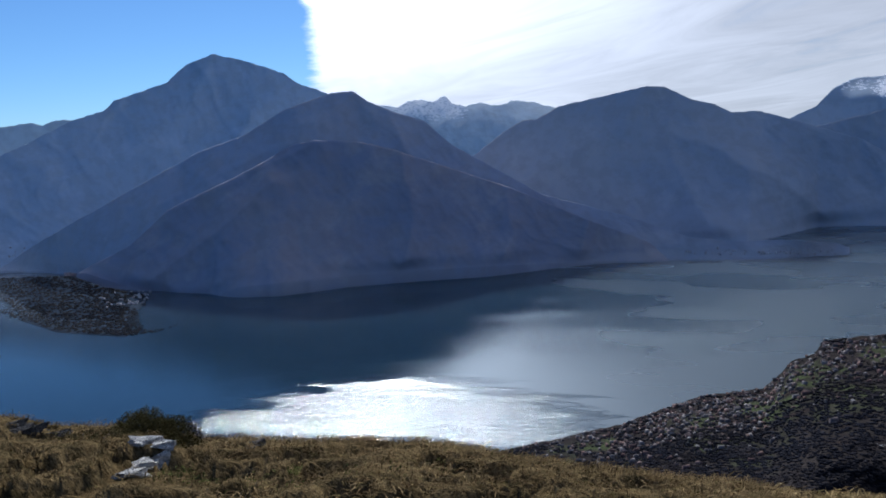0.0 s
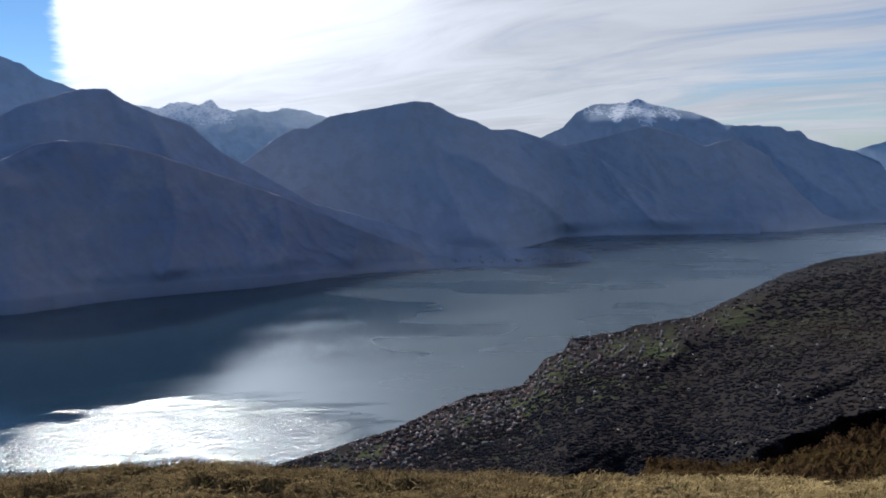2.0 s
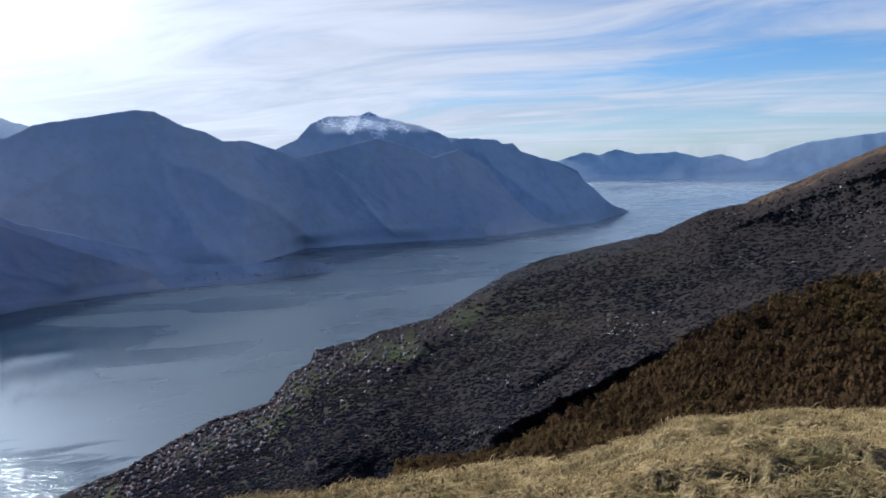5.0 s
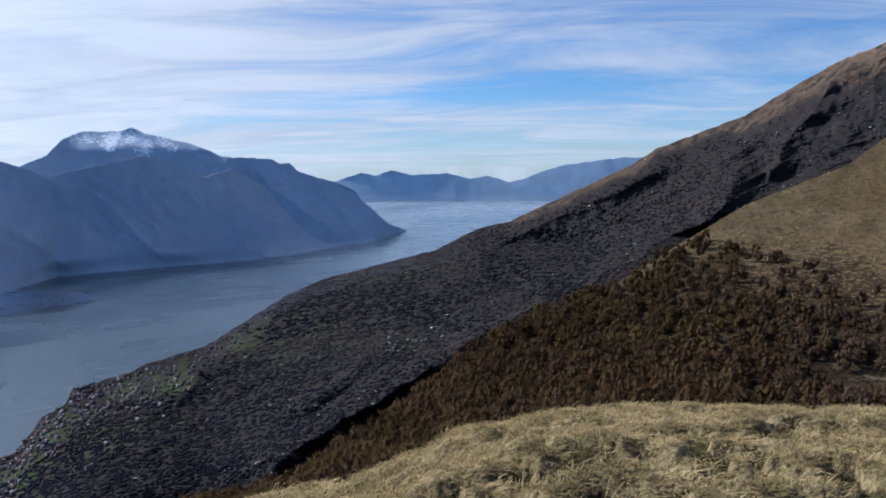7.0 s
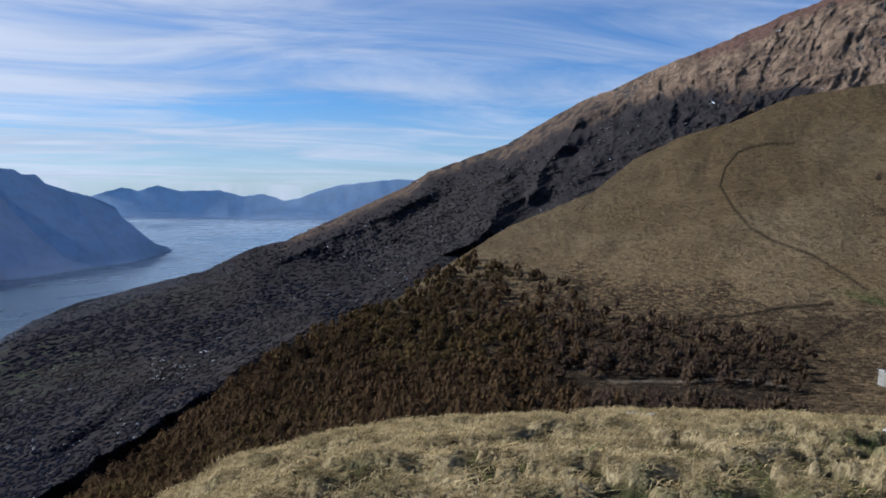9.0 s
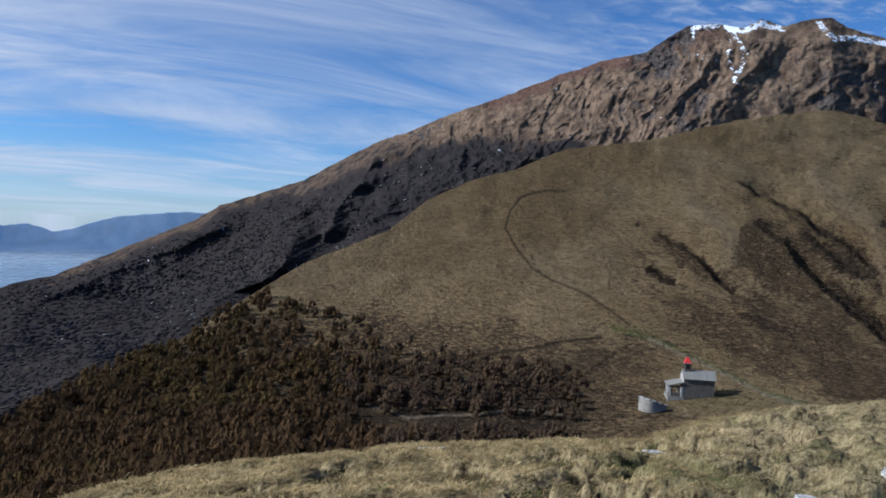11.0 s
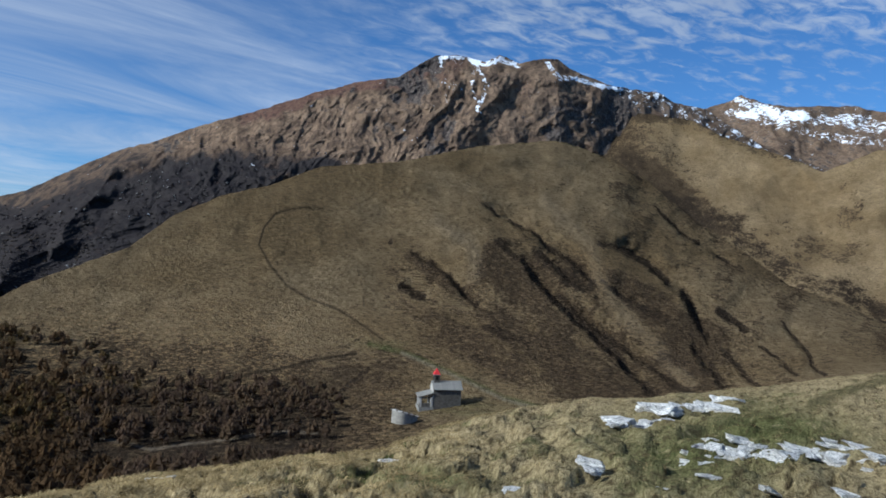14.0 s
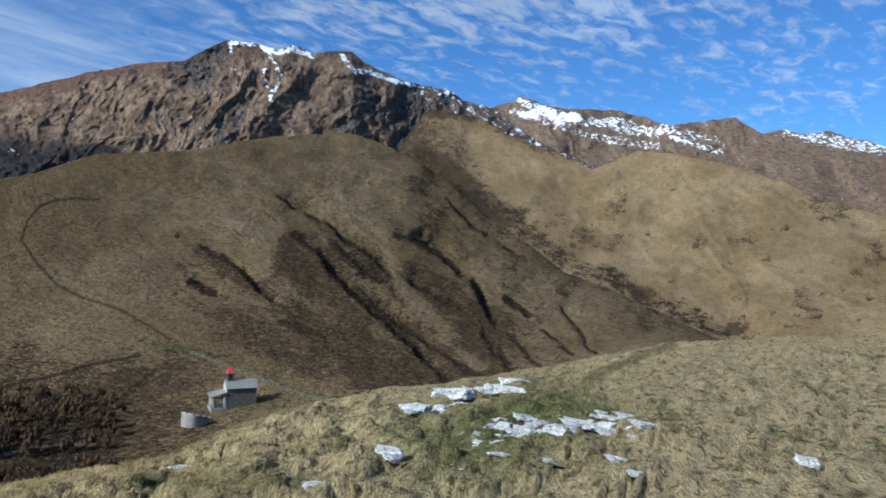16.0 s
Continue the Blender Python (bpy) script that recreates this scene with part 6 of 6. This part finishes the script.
for k in (6, 7):
    models[k]["label"] = "bare birch with twigs coloured a greyer, unlit tone on the slope"
used = set()
for i in range(near_count):
    tall = rnd.uniform(2.9, 4.6)
    m = Matrix.Translation(spots[i].tolist()) @ Matrix.Rotation(rnd.uniform(0, 6.28), 4, "Z") @ Matrix.Diagonal((tall * 1.4, tall * 1.4, tall, 1))
    k = 6 + i % 2 if t_az[i] > 80 else i % 6
    if k in used:
        copy_thing(models[k], m).matrix_world = m
    else:
        models[k].matrix_world = m
        used.add(k)
for k in range(8):
    if k not in used:
        models[k].matrix_world = Matrix.Translation(spots[near_count + k].tolist()) @ Matrix.Diagonal((5.2, 5.2, 4.6, 1))


def merge_trees(name, label, places, talls, mat, twigs, rnd, wide=0.2, kinds=12):
    base = [np.concatenate(birch_cloud(rnd, 1.0, twigs, wide), 0) for _ in range(kinds)]
    out = []
    for i, (p, h) in enumerate(zip(places, talls)):
        b0, a = base[i % kinds], rnd.uniform(0, 6.28)
        c, s = math.cos(a), math.sin(a)
        q = np.empty_like(b0)
        q[:, 0], q[:, 1], q[:, 2] = (b0[:, 0] * c - b0[:, 1] * s) * h, (b0[:, 0] * s + b0[:, 1] * c) * h, b0[:, 2] * h
        out.append(q + p)
    v = np.concatenate(out, 0)
    ob = new(name, triangles_mesh(name, v, np.arange(len(v)).reshape(-1, 3)))
    tree_tone(ob.data, np.repeat(rnd.uniform(size=len(out)), [len(q) for q in out]))
    ob.data.materials.append(mat)
    tagged(ob, label, "woods", kind="stuff")
    return ob


far_az, rest = t_az[near_count + 8:], spots[near_count + 8:]
shady = far_az + rnd.normal(size=len(rest)) * 2.5 > 82
merge_trees("dark_birch_wood", "bare birch wood coloured in an unlit tone below the chapel", rest[shady], rnd.uniform(2.9, 4.8, shady.sum()), unlit_twig, 105, rnd, 0.46)
rest = rest[~shady]
pick = (fbm(rest[:, 0] * 0.03, rest[:, 1] * 0.03, 3, 4) + rnd.normal(size=len(rest)) * 0.25 > 0.28)
merge_trees("birch_wood", "leafless brown birch wood on the lower spur", rest[~pick], rnd.uniform(2.9, 5.2, (~pick).sum()), twig, 105, rnd, 0.46)
merge_trees("budding_birch_wood", "birch wood with olive buds on the lower spur", rest[pick], rnd.uniform(3.0, 4.8, pick.sum()), olive_twig, 105, rnd, 0.46)

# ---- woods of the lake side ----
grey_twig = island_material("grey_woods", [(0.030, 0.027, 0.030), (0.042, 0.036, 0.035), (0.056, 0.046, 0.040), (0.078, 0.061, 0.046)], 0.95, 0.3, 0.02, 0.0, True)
# the dark set carries hollow shade and a little blue haze in its colour
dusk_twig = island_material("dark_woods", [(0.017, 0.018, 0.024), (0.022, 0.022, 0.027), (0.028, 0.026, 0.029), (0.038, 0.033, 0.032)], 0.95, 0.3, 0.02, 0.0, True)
blossom = island_material("white_blossom", [(0.30, 0.29, 0.27), (0.42, 0.40, 0.37)], 0.9, 0.2, 0.6, 0.3)


def canopy(name, label, places, size, mat, rnd, leaves=14, leaf=1.0):
    """Small uneven crowns of short leaf sprays."""
    n = len(places)
    d = rnd.normal(size=(n * leaves, 3))
    d /= np.linalg.norm(d, axis=1)[:, None]
    d[:, 2] = np.abs(d[:, 2]) * 1.1
    s = np.repeat(size, leaves)[:, None]
    c = np.repeat(places, leaves, 0) + d * s * rnd.uniform(0.5, 0.95, (n * leaves, 1))
    face = d * 0.5 + np.array([0, 0, 0.75])
    face /= np.linalg.norm(face, axis=1)[:, None]
    e1 = np.cross(face, rnd.normal(size=d.shape))
    e1 /= np.linalg.norm(e1, axis=1)[:, None] + 1e-6
    e2 = np.cross(face, e1)
    s = s * leaf
    v = np.stack([c + e1 * s * 0.5, c - e1 * s * 0.3 + e2 * s * 0.42, c - e1 * s * 0.3 - e2 * s * 0.42], 1).reshape(-1, 3)
    ob = new(name, triangles_mesh(name, v, np.arange(len(v)).reshape(-1, 3)))
    tree_tone(ob.data, np.repeat(rnd.uniform(size=n), leaves * 3))
    ob.data.materials.append(mat)
    tagged(ob, label, "woods", kind="stuff")
    return ob


def soft_crowns(name, label, places, size, mat, rnd, tall=0.38, tones=None):
    """Far bare trees: uneven soft domes, each of two lumpy rings and a top."""
    n, k = len(places), 5
    a = np.arange(k)[None, :] * 2 * np.pi / k + rnd.uniform(0, 6.28, (n, 1))
    rows_ = []
    for z, r in ((-0.15, 0.85), (0.5, 0.8)):
        rr = r * rnd.uniform(0.62, 1.25, (n, k))
        rows_.append(np.stack([rr * np.cos(a + z), rr * np.sin(a + z), (z + rnd.uniform(-0.14, 0.14, (n, k))) * tall], -1))
    top = np.stack([rnd.uniform(-0.25, 0.25, n), rnd.uniform(-0.25, 0.25, n), tall * rnd.uniform(0.95, 1.3, n)], -1)[:, None, :]
    v = (np.concatenate(rows_ + [top], 1) * size[:, None, None] + places[:, None, :]).reshape(-1, 3)
    one = []
    for i in range(k):
        j = (i + 1) % k
        one += [(i, j, k + j), (i, k + j, k + i), (k + i, k + j, 2 * k)]
    f = (np.array(one)[None] + (np.arange(n) * (2 * k + 1))[:, None, None]).reshape(-1, 3)
    mesh = triangles_mesh(name, v, f)
    mesh.polygons.foreach_set("use_smooth", np.ones(len(f), bool))
    tones = rnd.uniform(size=n) if tones is None else np.clip(tones + rnd.uniform(-0.28, 0.28, n), 0, 1)
    tree_tone(mesh, np.repeat(tones, 2 * k + 1))
    ob = new(name, mesh)
    ob.data.materials.append(mat)
    tagged(ob, label, "woods", kind="stuff")
    return ob


def lake_woods(az, el):
    hi = breg_top(az)
    hill_top = np.where(az > 38, np.interp(az, [p[0] for p in CHAPELHILL], [p[1] for p in CHAPELHILL]), -40)
    town = smooth(hi - el, 3.6, 1.6) * smooth(az, 3, 6) * smooth(az, 44, 38) * np.clip(0.9 + 0.7 * fbm(az * 0.35, el * 0.7, 3, 27), 0, 0.96)
    return (1 - town) * np.where(el > hill_top - 0.5, np.clip(0.85 + 0.5 * fbm(az * 0.5, el * 0.7, 3, 19), 0.15, 1) * smooth(hi - el, 0.0, 0.3) * np.maximum(smooth(az, 66, 60), smooth((hi - el) / (1 + 2.2 * smooth(az, 72, 88)), 0.4, 1.7)) * smooth(az + 0.8 * fbm(az * 0.8, el * 0.8, 3, 14), 98, 92), 0)


w_az, w_el = scatter(rnd, 54000, near_mountain, lake_woods, 2.5, 98, lambda a: np.maximum(edge_line(a) - 0.6, -27.0), breg_top)
w = near_mountain.at(w_az, w_el)
w_r = np.hypot(w[:, 0], w[:, 1])
# negative in hollows, where the dark set paints shade; also at small bearings
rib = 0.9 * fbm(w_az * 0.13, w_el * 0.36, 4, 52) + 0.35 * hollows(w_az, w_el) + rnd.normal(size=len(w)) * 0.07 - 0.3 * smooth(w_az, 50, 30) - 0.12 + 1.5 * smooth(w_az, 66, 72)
w_tone = 0.5 + 1.1 * fbm(w_az * 0.16 + 0.1 * w_el, w_el * 0.45, 4, 58) - 0.4 * smooth(w_az, 68, 46)
w_size = np.clip(w_r * 0.0040, 1.0, 3.8) * rnd.uniform(0.6, 1.35, len(w)) * (1 - 0.5 * smooth(w_az, 70, 88))
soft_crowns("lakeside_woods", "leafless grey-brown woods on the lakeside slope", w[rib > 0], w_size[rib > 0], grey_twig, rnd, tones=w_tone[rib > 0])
soft_crowns("lakeside_dark_woods", "leafless woods with shade painted dark in the hollows above the lake", w[rib <= 0], w_size[rib <= 0], dusk_twig, rnd, tones=w_tone[rib <= 0])
few = rnd.uniform(size=len(w)) < 0.11 * smooth(rib, -0.3, 0.4) * smooth(w_az, 30, 46) * np.clip(-0.25 + 4.0 * fbm(w_az * 0.25, w_el * 0.45, 3, 44), 0.03, 4)
canopy("blossoming_trees", "scattered white-blossoming trees among bare woods", w[few] + np.array([0, 0, 0.6]), np.clip(w_r[few] * 0.0028, 0.7, 2.4) * rnd.uniform(0.5, 1.1, few.sum()), blossom, rnd)

p_az, p_s = rnd.uniform(-37, -19.8, 5000), rnd.uniform(0.02, 1, 5000)
p_el = headland.low(p_az) + (headland.top(p_az) - headland.low(p_az)) * p_s
p_w = headland.at(p_az, p_el)
clear = np.hypot(p_az + 23.0, (p_el + 10.2) * 2) > rnd.uniform(0.3, 1.6, len(p_az))
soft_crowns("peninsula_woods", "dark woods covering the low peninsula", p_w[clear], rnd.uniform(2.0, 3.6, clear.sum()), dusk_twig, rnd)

# ---- heather and bracken on the spur ----
heath = island_material("dark_heather", [(0.05, 0.034, 0.022), (0.085, 0.056, 0.034), (0.13, 0.088, 0.048), (0.07, 0.048, 0.028)], 0.95, 0.4)


def heath_density(az, el):
    d = hill_masks["dark"](az, el, 0) + 0.5 * hill_masks["scrub"](az, el, chapel_hill.top(az))
    return np.clip(d * (0.7 + 0.9 * fbm(az * 0.9, el * 1.2, 4, 33)), 0.006, 1)


s_az, s_el = scatter(rnd, 60000, chapel_hill, heath_density, 78, 146, lambda a: edge_line(a) - 0.5, line(CHAPELHILL))
s_p = chapel_hill.at(s_az, s_el)
keep = np.hypot(s_p[:, 0] - foot.x, s_p[:, 1] - foot.y) > 9
s_p = s_p[keep]
canopy("heather_scrub", "dark brown heather and bracken clumps on the slope", s_p, np.clip(np.hypot(s_p[:, 0], s_p[:, 1]) * 0.0013, 0.2, 0.6) * rnd.uniform(0.5, 1.5, len(s_p)), heath, rnd, 9)

# ---- the lakeside town ----
wall_paint = object_material("house_paint", [(0.168, 0.158, 0.147), (0.133, 0.119, 0.105), (0.210, 0.203, 0.196), (0.112, 0.098, 0.091), (0.098, 0.095, 0.095)])
roof_tile = object_material("roof_tiles", [(0.152, 0.100, 0.088), (0.120, 0.092, 0.084), (0.176, 0.128, 0.112), (0.208, 0.196, 0.192), (0.096, 0.080, 0.076)])


def house(kind):
    ob = new("house")
    tagged(ob, "small plastered lakeside house with a pitched tiled roof", "house", "lakeside town")
    lx, ly, h, rise = [(1.0, 0.75, 0.62, 0.26), (1.3, 0.8, 0.8, 0.28), (0.8, 0.7, 0.95, 0.22)][kind]
    part("wall", block((lx, ly, h + 0.6), (0, 0, -0.6), 0.015), wall_paint, ob)
    bm = prism([(-ly / 2 - 0.07, h), (ly / 2 + 0.07, h), (0, h + rise)], -lx / 2 - 0.06, lx / 2 + 0.06)
    bmesh.ops.rotate(bm, verts=bm.verts, matrix=Matrix.Rotation(radians(90), 3, "Z"))
    part("roof", bm, roof_tile, ob)
    for x in (-lx * 0.25, lx * 0.25):
        for y in (-ly / 2 - 0.004, ly / 2 + 0.004):
            part("window", block((0.14, 0.02, 0.22), (x, y, h * 0.45), 0.0), dark_void, ob)
    return ob


homes = [house(k) for k in range(3)]
h_rnd = random.Random(12)
made = 0
while made < 290:
    az = h_rnd.triangular(4.5, 42, 20)
    hi = float(breg_top(az))
    depth_ = abs(h_rnd.gauss(0, 1)) * (1.9 if 12 < az < 36 else 1.1)
    el = hi - 0.15 - depth_
    if el < hi - 5.5:
        continue
    p = near_mountain.at(np.array(az), np.array(el))
    s = max(1.6, min(math.hypot(p[0], p[1]) * 0.0036, 2.6)) * h_rnd.uniform(0.8, 1.3)
    m = Matrix.Translation(p.tolist()) @ Matrix.Rotation(radians(-az + h_rnd.choice((20, 110)) + h_rnd.uniform(-12, 12)), 4, "Z") @ Matrix.Diagonal((s, s, s, 1))
    if made < 3:
        homes[made].matrix_world = m
    else:
        copy_thing(homes[made % 3], m).matrix_world = m
    made += 1

# ---- villages on the far shores ----
village_paint = island_material("far_houses", [(0.22, 0.22, 0.26), (0.40, 0.40, 0.42), (0.30, 0.26, 0.27), (0.52, 0.52, 0.54)], 0.9, 0.1)


roof_mix = island_material("town_roofs", [(0.121, 0.081, 0.077), (0.194, 0.134, 0.121), (0.154, 0.138, 0.138), (0.267, 0.243, 0.235), (0.089, 0.073, 0.072)], 0.9, 0.15)


def village(name, slope, spots, label, paint=village_paint):
    r = np.random.default_rng(len(name))
    v, f = [], []
    for az0, el0, wa, we, count, size in spots:
        for _ in range(count):
            p = slope.at(np.array(az0 + r.normal() * wa), np.array(el0 + abs(r.normal()) * we))
            a, s = r.uniform(0, 3.14), size * r.uniform(0.5, 1.3)
            c, d = math.cos(a), math.sin(a)
            k = len(v)
            shape = [(-1, -0.6, -0.5), (1, -0.6, -0.5), (1, 0.6, -0.5), (-1, 0.6, -0.5), (-1, -0.6, 0.8), (1, -0.6, 0.8), (1, 0.6, 0.8), (-1, 0.6, 0.8), (-1, 0, 1.25), (1, 0, 1.25)]
            v += [(p[0] + s * (x * c - y * d), p[1] + s * (x * d + y * c), p[2] + s * z) for x, y, z in shape]
            f += [(k + i, k + j, k + l) for i, j, l in ((0, 1, 5), (0, 5, 4), (1, 2, 6), (1, 6, 5), (2, 3, 7), (2, 7, 6), (3, 0, 4), (3, 4, 7), (4, 5, 9), (4, 9, 8), (6, 7, 8), (6, 8, 9), (4, 8, 7), (5, 6, 9))]
    ob = new(name, triangles_mesh(name, v, f))
    ob.data.materials.append(paint)
    tagged(ob, label, "houses", kind="stuff")


def town_roofs():
    """The close small roofs of the town, down to the water."""
    r = np.random.default_rng(77)
    out = []
    for _ in range(900):
        az = r.triangular(4.0, 21.0, 43.0)
        out.append((az, float(breg_top(az)) - 0.12 - abs(r.normal()) * (1.5 if 11 < az < 36 else 0.8), 0.02, 0.02, 1, 0.85 + 0.0008 * float(shore_radius(breg_top(az)))))
    return out


village("town_roofs", near_mountain, town_roofs(), "close pinkish and grey roofs of a lakeside town", roof_mix)
village("peninsula_village", headland, [(-23.0, -10.2, 1.1, 0.35, 60, 1.9), (-20.6, -11.3, 0.5, 0.15, 12, 1.8)], "pale houses on the wooded peninsula")
village("east_shore_village", front, [(-18.0, -10.5, 0.8, 0.3, 22, 1.5), (-9.5, -9.7, 0.5, 0.1, 12, 1.3), (-4.5, -9.6, 1.6, 0.35, 46, 1.3), (2.0, -9.7, 0.8, 0.1, 12, 1.2), (11.0, -9.4, 2.0, 0.15, 20, 1.3), (22.0, -9.2, 2.2, 0.25, 40, 1.4), (26.5, -9.1, 1.2, 0.2, 26, 1.4)], "pale villages along the far lake shore")
village("plain_village", legnone, [(-30.0, -6.2, 1.2, 0.5, 30, 1.2)], "pale houses on the plain below the high peak")
village("mountain_farm", front, [(-3.7, -0.7, 0.05, 0.03, 2, 2.0)], "single white farmhouse high on the wooded mountain")
